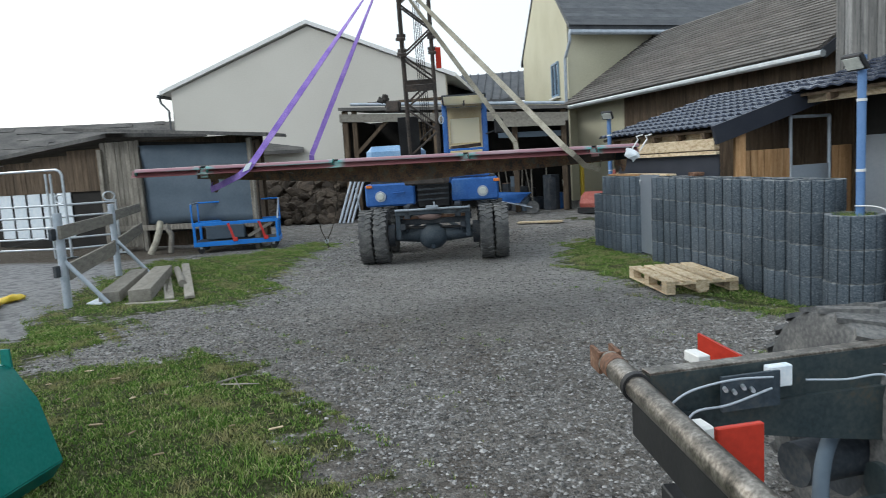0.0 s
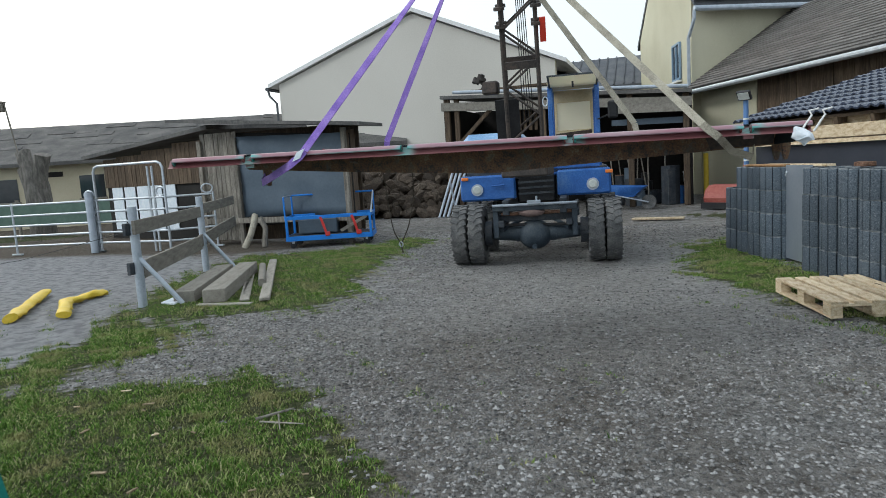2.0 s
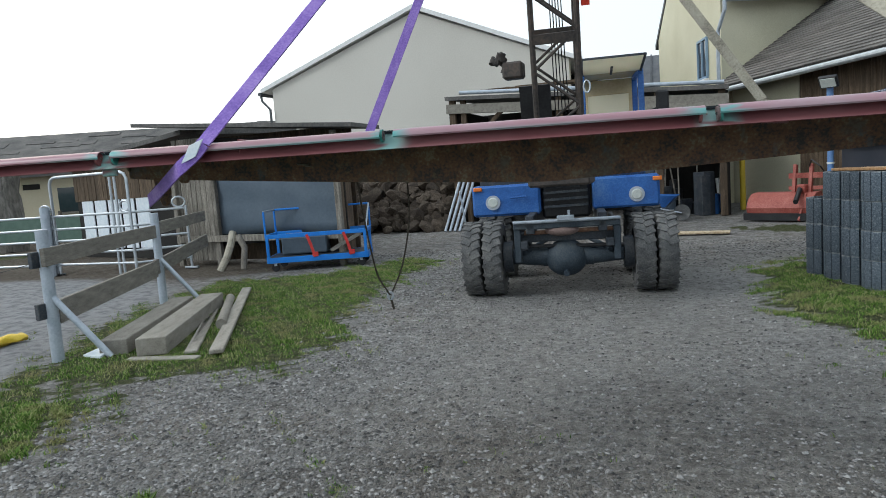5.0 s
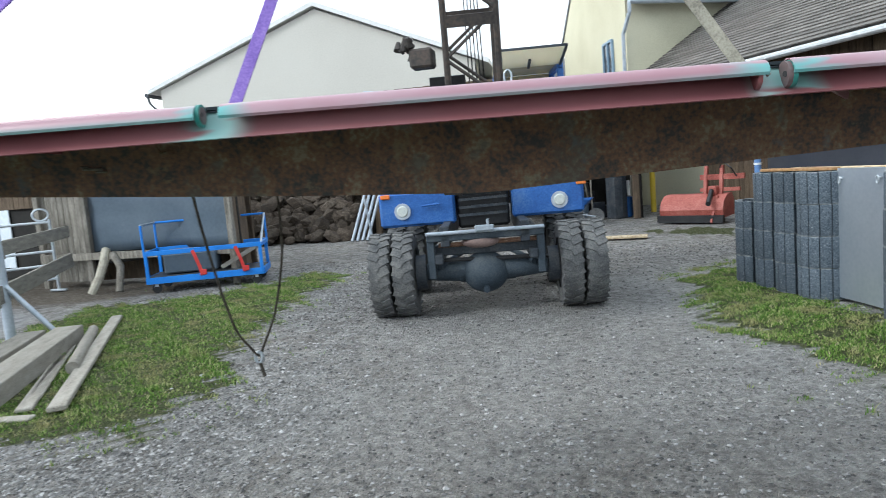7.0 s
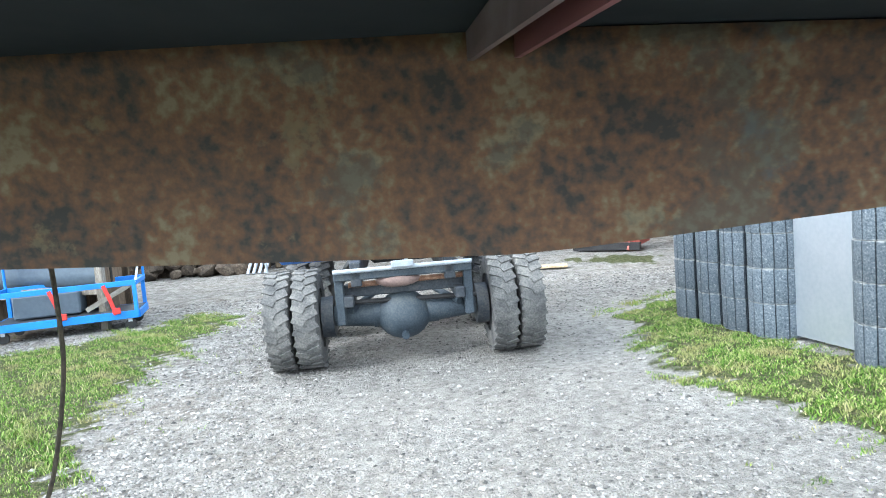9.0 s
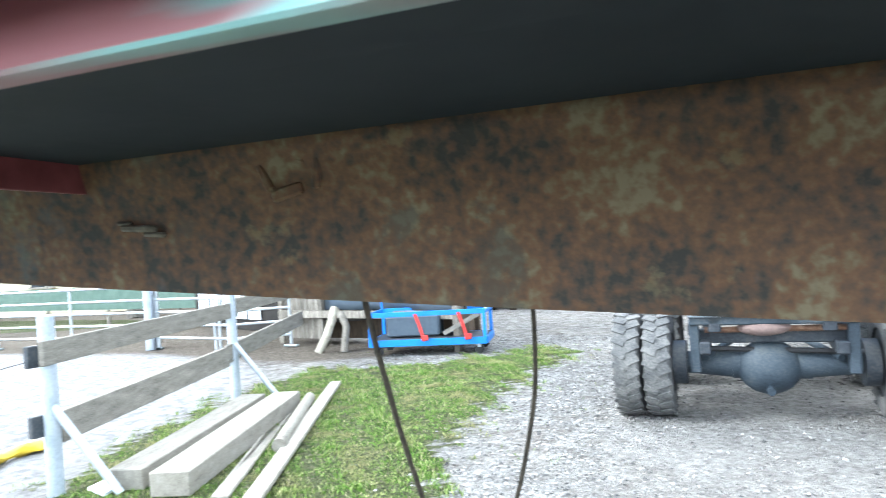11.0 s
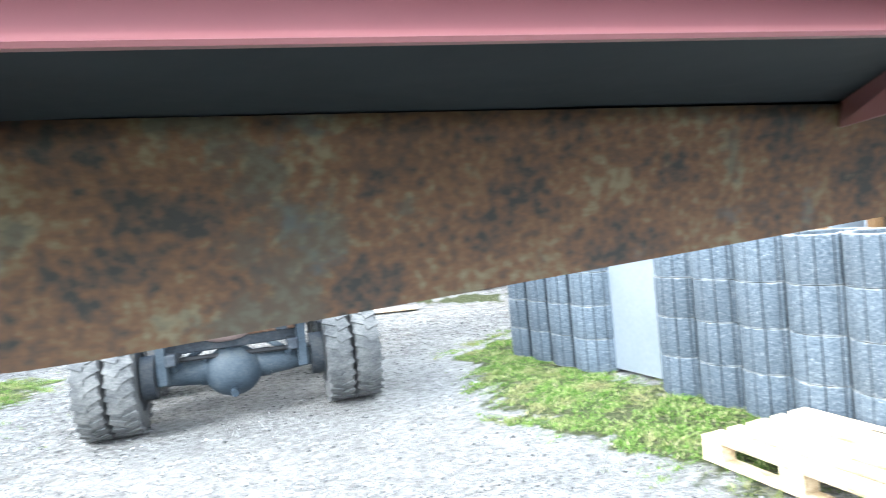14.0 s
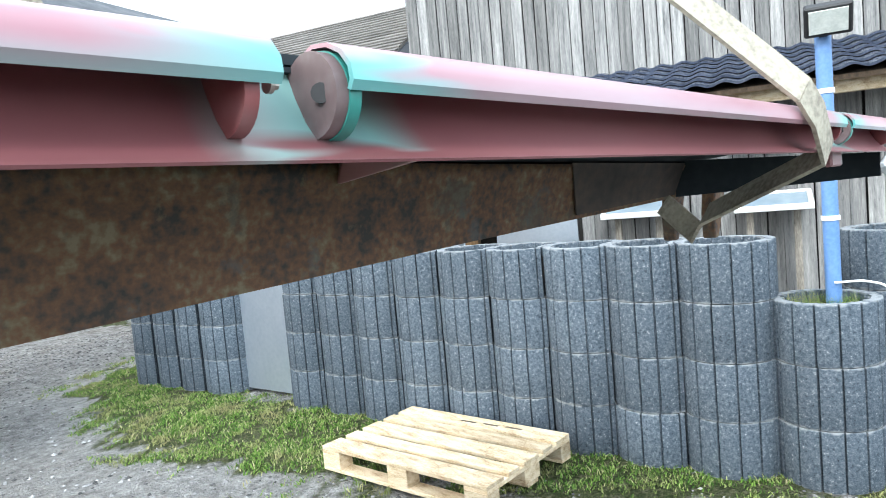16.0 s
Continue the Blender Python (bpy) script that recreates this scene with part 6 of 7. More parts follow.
# ---- blue trolley ----
def trolley():
    o, e = Vector((-6.12, 13.45, 0)), Vector((-4.45, 14.0, 0))
    ang = math.degrees(math.atan2((e - o).y, (e - o).x))
    L, W = 1.75, 0.75
    t = thing("transport_trolley", "bright blue steel trolley with red ratchet straps", "trolley", at=(o.x, o.y, 0), rz=ang)
    for y in (0.0, W):
        part("lower_rail", box(B(), (L / 2, y, 0.2), (L, 0.04, 0.1), bev=0.004), M_trolley, t)
        part("upper_rail", box(B(), (L / 2, y, 0.62), (L, 0.04, 0.07), bev=0.004), M_trolley, t)
        for x in (0.02, L - 0.02):
            part("corner_post", box(B(), (x, y, 0.4), (0.05, 0.05, 0.44), bev=0.004), M_trolley, t)
    for x in (0.0, L):
        part("end_rail", box(B(), (x, W / 2, 0.2), (0.04, W, 0.1), bev=0.004), M_trolley, t)
        part("end_rail", box(B(), (x, W / 2, 0.62), (0.04, W, 0.06), bev=0.004), M_trolley, t)
    part("floor", box(B(), (L / 2, W / 2, 0.24), (L, W, 0.02)), M_chassis, t)
    for x, y in ((0.0, 0.0), (L * 0.75, W), (0.0, W), (L, W)):
        part("upright", rod(B(), (x, y, 0.6), (x, y, 1.06), 0.018), M_trolley, t)
    part("handrail", rod(B(), (0, W, 1.06), (L, W, 1.06), 0.018), M_trolley, t)
    part("handrail", rod(B(), (L, 0, 0.62), (L, W, 1.06), 0.016), M_galvgrey, t)
    part("handrail", rod(B(), (0, 0, 1.06), (0.0, W, 1.06), 0.018), M_galvgrey, t)
    for x in (0.12, L - 0.12):
        for y in (0.06, W - 0.06):
            w = part("castor", rod(B(), (x, y - 0.02, 0.07), (x, y + 0.02, 0.07), 0.07, 16), M_black, t)
            part("fork", box(B(), (x, y, 0.13), (0.05, 0.06, 0.06)), M_galv, w)
    for x in (0.78, 1.42):
        part("ratchet_strap", sweep(B(), [(x - 0.06, -0.035, 0.62), (x + 0.0, -0.04, 0.45), (x + 0.06, -0.035, 0.22)], 0, flat=(0.05, 0.006)), M_ratchet, t, "red ratchet strap")
        part("ratchet", box(B(), (x + 0.07, -0.045, 0.27), (0.1, 0.03, 0.08), bev=0.006), M_ratchet, t)
    part("load_box", box(B(), (0.62, 0.38, 0.42), (0.8, 0.4, 0.3), bev=0.02), M_tarp, t, "grey plastic box in the trolley")
    for k in range(4):
        part("load_board", bar(B(), (1.1, 0.12 + 0.12 * k, 0.3), (1.6, 0.2 + 0.1 * k, 0.55), 0.03, 0.06), M_flatwood, t)


trolley()


# ---- steel paddock panels ----
def paddock():
    pts = [(-8.45, 14.35), (-9.23, 13.72), (-11.3, 13.8), (-15.8, 13.3), (-19.1, 13.2), (-25.0, 12.6)]
    for k, ((ax_, ay_), (bx_, by_)) in enumerate(zip(pts, pts[1:])):
        a, b = Vector((ax_, ay_, 0)), Vector((bx_, by_, 0))
        e = (b - a).normalized()
        gate = k == 1
        t = thing("paddock_gate" if gate else "tube_fence", "tall galvanised tube gate frame with rails" if gate else "galvanised steel tube paddock fence", "fence", "" if gate else "steel paddock fences")
        h = 1.2
        n = max(1, round((b - a).length / 2.6))
        for z in (0.22, 0.46, 0.7, 0.94, h):
            part("rail", rod(B(), a + UP * z, b + UP * z, 0.024, 10), M_galv, t)
        for i in range(n + 1):
            q = a + (b - a) * i / n
            part("upright", rod(B(), q, q + UP * (h + 0.05), 0.026, 10), M_galv, t)
            part("foot", box(B(), q + UP * 0.02, (0.3, 0.08, 0.04), bev=0.01), M_galv, t)
        part("latch_ring", sweep(B(), [a + UP * (h + 0.13) + e * (0.12 + 0.12 * math.cos(u)) + UP * 0.1 * math.sin(u) for u in [q * math.tau / 12 for q in range(13)]], 0.02), M_galv, t)
        if gate:
            part("arch", sweep(B(), [a + UP * 0.02, a + UP * 1.85, a + e * 0.05 + UP * 1.94, a + e * 0.15 + UP * 1.98, a + e * 1.85 + UP * 1.98, a + e * 1.95 + UP * 1.94, a + e * 2.0 + UP * 1.85, a + e * 2.0], 0.03, 10), M_galv, t)
            for f in (0.3, 0.42):
                part("inner_post", rod(B(), a + e * f, a + e * f + UP * 1.9, 0.026, 10), M_galv, t)
    solo("gate_post", rod(B(), (-11.35, 13.7, 0), (-11.35, 13.7, 1.4), 0.085, 16), M_galvgrey, "thick grey steel gate post", "post")


paddock()


def far_paddock():
    net = thing("windbreak_net", "pale green windbreak netting on posts beyond the paddock", "netting")
    for k in range(6):
        x = -27 + k * 3.0
        part("post", rod(B(), (x, 17.6 - 0.05 * k, 0), (x, 17.6 - 0.05 * k, 1.25), 0.05, 8), M_oldwood, net)
    part("net", slab(B(), [(-27, 17.55, 0.45), (-12, 17.3, 0.45), (-12, 17.3, 1.1), (-27, 17.55, 1.1)], (0, 0.01, 0)), M_net, net)
    tr = thing("covered_cart", "cart with turquoise tarpaulin beyond the fence", "cart")
    part("tarpaulin", box(B(), (-20.8, 13.9, 1.35), (2.4, 1.2, 1.1), bev=0.1), M_teal, tr)
    part("frame", box(B(), (-20.8, 13.9, 0.7), (2.6, 1.3, 0.15), bev=0.02), M_galvgrey, tr)
    for x in (-21.7, -19.9):
        part("wheel", rod(B(), (x, 13.2, 0.32), (x, 13.35, 0.32), 0.32, 18), M_rubber, tr)
        part("leg", rod(B(), (x, 14.4, 0), (x, 14.4, 0.7), 0.04), M_galvgrey, tr)
    a = Vector((-4.98, 7.9, 0.95))
    solo("fence_wire", sweep(B(), [a, a + Vector((-1.6, -0.1, -0.3)), a + Vector((-3.2, -0.15, -0.48)), a + Vector((-5.5, -0.2, -0.6)), a + Vector((-8.5, -0.3, -0.93))], 0.004, 6), M_black, "thin sagging wire from the fence post", "wire")


far_paddock()


def stump():
    t = thing("dead_tree", "dead grey tree stump with forked top", "tree stump", at=(-19.5, 19.6, 0))
    bm = B()
    sweep(bm, [(0, 0, 0), (0.05, 0, 0.8), (-0.1, 0, 1.6), (-0.2, 0, 2.3)], 0.42, 12)
    sweep(bm, [(0.05, 0, 1.6), (0.25, 0, 2.2), (0.42, 0, 2.75)], 0.26, 10)
    sweep(bm, [(-0.15, 0, 2.0), (-0.35, 0, 2.5), (-0.5, 0.05, 2.9)], 0.22, 10)
    for v in bm.verts:
        nv = noise.noise_vector(v.co * 2.2)
        v.co += nv * 0.12
    part("trunk", bm, M_bark, t)
    solo("bird_pole", rod(B(), (-19.75, 19.5, 1.2), (-20.4, 19.5, 4.6), 0.025, 8), M_oldwood, "thin pole leaning on the dead tree", "pole")
    bx = thing("bird_box", "small wooden bird box on a thin pole", "bird box")
    part("body", box(B(), (-20.55, 19.45, 4.45), (0.28, 0.24, 0.32), bev=0.01), M_oldwood, bx)
    part("lid", box(B(), (-20.57, 19.42, 4.64), (0.36, 0.32, 0.04), Matrix.Rotation(radians(12), 4, "Y")), M_oldwood, bx)


stump()


# ---- yard machines ----
def mulcher():
    t = thing("flail_mower", "faded red tractor flail mower on the ground", "mower", at=(2.28, 19.35, 0), rz=-34)
    t.scale = (0.82, 0.82, 0.92)
    bm = B()
    n = 12
    prof = [(-0.05, 0.12), (-0.1, 0.3), (0.0, 0.5), (0.2, 0.62), (0.5, 0.64), (0.62, 0.5), (0.62, 0.15)]
    ra = [bm.verts.new((-0.1, y, z)) for y, z in prof]
    rb = [bm.verts.new((1.55, y, z)) for y, z in prof]
    for j in range(len(prof) - 1):
        bm.faces.new((ra[j], ra[j + 1], rb[j + 1], rb[j]))
    bm.faces.new(ra), bm.faces.new(rb[::-1])
    part("hood", bm, M_salmon, t, "rounded faded red hood")
    part("skid_plate", bar(B(), (-0.14, -0.12, 0.1), (1.58, -0.12, 0.1), 0.12, 0.16), M_black, t)
    for x in (0.95, 1.35):
        part("mast", bar(B(), (x, 0.3, 0.5), (x, 0.45, 1.25), 0.08, 0.1), M_salmon, t)
    part("mast_bar", bar(B(), (0.8, 0.42, 1.0), (1.9, 0.42, 1.0), 0.1, 0.12), M_salmon, t)
    part("mast_bar", bar(B(), (0.8, 0.4, 0.72), (1.8, 0.4, 0.72), 0.08, 0.08), M_salmon, t)
    part("gearbox", box(B(), (1.2, 0.25, 0.7), (0.22, 0.25, 0.22), bev=0.03), M_salmon, t)
    part("drive_shaft", rod(B(), (1.2, 0.1, 0.7), (1.3, -0.35, 0.45), 0.06, 12), M_black, t)
    part("stand", bar(B(), (1.3, -0.2, 0.02), (1.35, 0.1, 0.6), 0.05, 0.05), M_salmon, t)
    part("hose", sweep(B(), [(1.3, 0.4, 1.2), (1.45, 0.2, 1.35), (1.7, 0.1, 1.2), (1.75, 0.3, 1.0)], 0.018), M_black, t)


mulcher()


def yard_clutter():
    solo("yellow_post", rod(B(), (2.42, 22.6, 0), (2.42, 22.6, 1.35), 0.07, 12), M_yellowpost, "yellow steel bollard post", "post")
    solo("white_post", rod(B(), (1.95, 23.2, 0), (1.85, 23.2, 0.85), 0.08, 12, 0.06), M_whitepaint, "white and red leaning marker post", "post")
    solo("board_on_ground", box(B(), (1.1, 17.0, 0.03), (1.1, 0.25, 0.04), Matrix.Rotation(radians(-8), 4, "Z"), 0.005), M_palewood, "pale board lying on the yard", "board")
    rnd = random.Random(12)
    # stones heaped against the shelter
    for k in range(170):
        f = rnd.random()
        x = -8.2 + 3.2 * rnd.random()
        lay = rnd.random()
        z = 0.08 + 1.3 * lay
        y = 20.3 + 0.9 * lay + rnd.uniform(-0.15, 0.15)
        bm = B()
        bmesh.ops.create_icosphere(bm, subdivisions=1, radius=rnd.uniform(0.12, 0.24), matrix=pose(x, y, z, rnd.random() * 360, rnd.random() * 360, 0) @ Matrix.Diagonal((1.3, 1.0, 0.7, 1)))
        for v in bm.verts:
            v.co += noise.noise_vector(v.co * 5) * 0.04
        solo("field_stone", bm, M_stone, "brown field stone in a heap", "stone", "stone heap")
    solo("stone_bank", slab(B(), [(-8.4, 20.6, -0.05), (-4.9, 20.6, -0.05), (-4.9, 21.6, 1.5), (-8.4, 21.6, 1.5)], (0, 0.6, 0)), M_stone, "earth bank behind the stone heap", "bank", kind="structure")
    # tools and barrels in the shelter
    for k in range(26):
        x = rnd.uniform(-0.2, 1.8)
        y = rnd.uniform(21.3, 22.6)
        h = rnd.uniform(0.3, 1.1)
        bm = B()
        if k % 3 == 0:
            rod(bm, (x, y, 0), (x + rnd.uniform(-0.05, 0.05), y, h), rnd.uniform(0.12, 0.2), 14)
            solo("barrel", bm, (M_black, M_tarp, M_blue, M_rustbit)[k % 4], "old barrel in the shelter", "barrel", "clutter in the shelter")
        elif k % 3 == 1:
            box(bm, (x, y, h / 2), (rnd.uniform(0.2, 0.5), 0.35, h), Matrix.Rotation(rnd.random(), 4, "Z"), 0.01)
            solo("crate", bm, (M_brownwood, M_chassis, M_rustbit)[k % 3], "dusty crate in the shelter", "crate", "clutter in the shelter")
        else:
            rod(bm, (x, y - 0.2, 0), (x + rnd.uniform(-0.3, 0.3), y + 0.2, rnd.uniform(1.2, 1.9)), 0.02, 8)
            solo("tool_handle", bm, M_oldwood, "tool leaning in the shelter", "tool", "clutter in the shelter")
    for k in range(4):
        x = -4.75 + 0.13 * k
        solo("prop_pole", rod(B(), (x - 0.2, 19.9, 0), (x + 0.1, 20.8, 1.5), 0.035, 8), M_galvgrey, "grey pole leaning at the shelter", "pole", "poles leaning at the shelter")
    sweepb = sweep(B(), [(-7.35, 13.75, 0.0), (-7.25, 13.85, 0.25), (-7.2, 13.95, 0.5), (-7.25, 14.1, 0.68)], 0.07, 10)
    solo("bent_pipe", sweepb, M_greystrap, "bent pale drain pipe under the shed", "pipe")
    solo("bent_pipe", sweep(B(), [(-6.95, 13.9, 0.0), (-6.95, 14.0, 0.4), (-7.1, 14.05, 0.62)], 0.06, 10), M_oldwood, "short grey pipe under the shed", "pipe")
    # yellow tubes in the sand
    for a, b in (((-5.5, 7.35), (-6.27, 8.1)), ((-6.27, 8.1), (-6.27, 8.75)), ((-6.1, 7.15), (-7.3, 8.7))):
        va, vb = Vector((*a, 0.06)), Vector((*b, 0.06))
        bm = sweep(B(), [va + (vb - va) * f for f in [k / 14 for k in range(15)]], 0.08, 12)
        for v in bm.verts:
            v.co.z = 0.05 + (v.co.z - 0.06) * 0.6
            v.co += noise.noise_vector(v.co * 9) * 0.03
        solo("yellow_tube", bm, M_yellowbag, "wrinkled yellow plastic tube in the sand", "tube", "yellow tubes in the sand")


yard_clutter()


def wheelbarrow(x, y):
    t = thing("wheelbarrow", "blue steel wheelbarrow standing by the shelter", "wheelbarrow", at=(x, y, 0), rz=-10)
    bm = B()
    lo = [bm.verts.new(p) for p in ((-0.3, -0.2, 0.34), (0.35, -0.2, 0.34), (0.35, 0.2, 0.34), (-0.3, 0.2, 0.34))]
    hi = [bm.verts.new(p) for p in ((-0.5, -0.32, 0.66), (0.62, -0.32, 0.6), (0.62, 0.32, 0.6), (-0.5, 0.32, 0.66))]
    bm.faces.new(lo)
    for k in range(4):
        bm.faces.new((lo[k], lo[(k + 1) % 4], hi[(k + 1) % 4], hi[k]))
    tray = part("tray", bm, M_blue, t)
    so = tray.modifiers.new("thick", "SOLIDIFY")
    so.thickness = 0.012
    part("wheel", rod(B(), (0.7, -0.04, 0.19), (0.7, 0.04, 0.19), 0.19, 20), M_rubber, t)
    for sgn in (-1, 1):
        part("handle", sweep(B(), [(0.7, sgn * 0.08, 0.19), (0.2, sgn * 0.2, 0.32), (-0.9, sgn * 0.3, 0.58)], 0.018), M_galvgrey, t)
        part("leg", sweep(B(), [(-0.3, sgn * 0.24, 0.4), (-0.42, sgn * 0.24, 0.0)], 0.016), M_galvgrey, t)


wheelbarrow(0.17, 20.2)


# ---- near the start: trailer frame and green tub ----
def trailer():
    t = thing("trailer_frame", "black trailer frame with worn steel cross pipe", "trailer", at=(0.06, 0.08, 0))
    z = 0.845
    a, b = Vector((1.45, 2.42, z)), Vector((1.89, 0.35, z))
    e = (b - a).normalized()
    pp = part("cross_pipe", rod(B(), a + e * 0.06, b, 0.037, 24), M_chrome, t, "worn bare steel pipe")
    part("pipe_collar", rod(B(), a + e * 0.05, a + e * 0.3, 0.041, 24), M_chrome, pp, "worn pipe sleeve")
    part("rust_band", rod(B(), a + e * 0.07, a + e * 0.14, 0.0425, 24), M_rustbit, pp)
    part("pipe_collar", rod(B(), a + e * 0.3, a + e * 0.325, 0.046, 24), M_black, pp)
    fk = B()
    for s in (-1, 1):
        side = Vector((-e.y, e.x, 0)) * 0.034 * s
        bar(fk, a + side - e * 0.06, a + side + e * 0.05, 0.012, 0.075)
    box(fk, a + e * 0.04, (0.07, 0.02, 0.07), Matrix.Rotation(math.atan2(-e.x, e.y), 4, "Z"))
    part("fork_end", fk, M_rustbit, pp, "rusty forked pipe end")
    part("side_beam", bar(B(), a + e * 0.28 + Vector((0.02, 0, -0.1)), b + Vector((0.02, 0, -0.1)), 0.05, 0.13, bev=0.004), M_black, t)
    part("lower_beam", bar(B(), a + e * 0.5 + Vector((0.03, 0, -0.26)), b + Vector((0.03, 0, -0.26)), 0.06, 0.08, bev=0.004), M_black, t)
    part("buffer", box(B(), a + e * 0.66 + Vector((-0.02, 0, -0.3)), (0.12, 0.2, 0.09), bev=0.015), M_black, t, "black rubber buffer")
    c0, c1 = Vector((1.57, 2.2, z + 0.005)), Vector((3.1, 2.75, z + 0.005))
    part("head_beam", slab(B(), [c0 + UP * -0.15, c1 + UP * -0.17, c1, c0], (-0.012, 0.03, 0)), M_oily, t, "greasy dark head beam")
    part("mount_plate", slab(B(), [(1.79, 2.235, 0.72), (1.985, 2.305, 0.72), (1.985, 2.305, 0.835), (1.79, 2.235, 0.835)], (0.004, -0.012, 0)), M_axle, t, "blue-grey mounting plate")
    part("head_edge", bar(B(), c0 + Vector((-0.01, 0.03, 0.002)), c1 + Vector((-0.01, 0.03, 0.002)), 0.055, 0.014, bev=0.002), M_chrome, t, "worn bare metal edge")
    q0 = c0 + (c1 - c0) * 0.7
    part("long_beam", bar(B(), q0 + UP * -0.05, q0 + Vector((0.35, -1.6, -0.05)), 0.06, 0.1, bev=0.004), M_chrome, t)
    bxc = c0 + (c1 - c0) * 0.275 + Vector((0.0, -0.03, -0.04))
    rot = Matrix.Rotation(math.atan2((c1 - c0).y, (c1 - c0).x), 4, "Z")
    jb = part("junction_box", box(B(), bxc, (0.085, 0.035, 0.072), rot, 0.004), M_whitelab, t, "pale grey plastic junction box")
    for k, pts in enumerate(([(1.6, 2.1, 0.78), (1.68, 2.14, 0.82), (1.82, 2.2, 0.835), (1.96, 2.27, 0.82)], [(1.64, 2.05, 0.7), (1.68, 2.1, 0.765), (1.8, 2.17, 0.765), (1.95, 2.25, 0.79)], [(2.07, 2.3, 0.8), (2.2, 2.33, 0.79), (2.34, 2.36, 0.79), (2.38, 2.3, 0.7)])):
        part("cable", sweep(B(), smooth_path(pts), 0.0038, 8), M_galvgrey, jb, "grey cable")
    for k in range(4):
        part("bolt", rod(B(), (1.8 + 0.03 * k, 2.24 + 0.01 * k, 0.8 - 0.012 * (k % 2)), (1.8 + 0.03 * k, 2.2 + 0.01 * k, 0.8 - 0.012 * (k % 2)), 0.007, 8), M_galv, t)
    part("inner_web", slab(B(), [(1.66, 2.22, 0.66), (2.1, 2.36, 0.58), (3.1, 2.72, 0.4), (3.1, 2.72, 0.72), (1.66, 2.22, 0.72)], (-0.01, 0.02, 0)), M_oily, t)
    part("under_tray", slab(B(), [(1.8, 1.2, 0.3), (3.1, 1.2, 0.3), (3.1, 2.66, 0.34), (1.72, 2.2, 0.34)], (0, 0, 0.02)), M_oily, t, "greasy dark under tray")
    part("brake_chamber", rod(B(), (2.36, 2.46, 0.36), (2.62, 2.5, 0.38), 0.085, 18), M_oily, t)
    part("axle_case", rod(B(), (2.1, 2.5, 0.42), (3.0, 2.9, 0.42), 0.08, 14), M_chassis, t)
    part("air_hose", sweep(B(), smooth_path([(2.6, 2.72, 0.57), (2.45, 2.66, 0.58), (2.33, 2.6, 0.57), (2.2, 2.46, 0.52), (2.1, 2.26, 0.42), (2.06, 2.1, 0.2)]), 0.026, 12), M_tarp, t)
    # red and white warning plates
    part("warning_plate", slab(B(), [(1.83, 2.76, 0.55), (1.95, 2.61, 0.55), (1.95, 2.61, 0.79), (1.83, 2.76, 0.84)], (0.01, 0.01, 0)), M_red, t, "red warning plate")
    part("white_bracket", box(B(), (1.795, 2.6, 0.79), (0.05, 0.1, 0.04), rot, 0.004), M_whitepaint, t)
    part("tail_lamp", box(B(), (1.665, 1.950, 0.765), (0.06, 0.07, 0.06), rot, 0.008), M_whitepaint, t, "white lamp bracket")
    part("mud_flap", box(B(), (1.786, 2.000, 0.639), (0.15, 0.02, 0.26), rot, 0.003), M_red, t, "red metal flap")
    wh = part("wheel", rod(B(), (2.34, 2.81, 0.455), (2.66, 2.87, 0.455), 0.28, 20), M_chassis, t)
    ob = part("tyre", tyre_mesh(0.46, 0.4, 24), M_rubber, wh, "dusty treaded tyre")
    ob.matrix_basis = pose(2.5, 2.84, 0.455, 0, 0, 12)
    # legs so that the frame stands
    for p in ((1.75, 0.6), (1.66, 1.75)):
        part("leg", bar(B(), (p[0] + 0.04, p[1], 0.0), (p[0] + 0.04, p[1], 0.62), 0.06, 0.06, (0, 1, 0)), M_black, t)


trailer()


def green_tub():
    t = thing("green_hopper", "teal green steel hopper with folded corners", "hopper", at=(-1.52, 3.1, 0))
    bm = B()
    prof = [(0.0, 0.66), (0.14, 0.46), (0.24, 0.12), (0.16, 0.02), (-0.9, 0.02), (-0.9, 0.6)]
    ya, yb = 0.12, -1.4
    ra = [bm.verts.new((x, ya, z)) for x, z in prof]
    rb = [bm.verts.new((x, yb, z)) for x, z in prof]
    k = len(prof)
    for j in range(k):
        bm.faces.new((ra[j], ra[(j + 1) % k], rb[(j + 1) % k], rb[j]))
    bm.faces.new(ra), bm.faces.new(rb[::-1])
    bmesh.ops.bevel(bm, geom=bm.edges[:], offset=0.008, segments=2, affect="EDGES")
    part("body", bm, M_green, t)
    part("lifting_eye", slab(B(), [(-0.03, 0.1, 0.64), (0.03, 0.1, 0.64), (0.025, 0.1, 0.74), (-0.025, 0.1, 0.74)], (0, -0.012, 0)), M_green, t)
    part("trunnion", rod(B(), (0.18, -0.5, 0.34), (0.26, -0.5, 0.33), 0.05, 16), M_green, t)


green_tub()


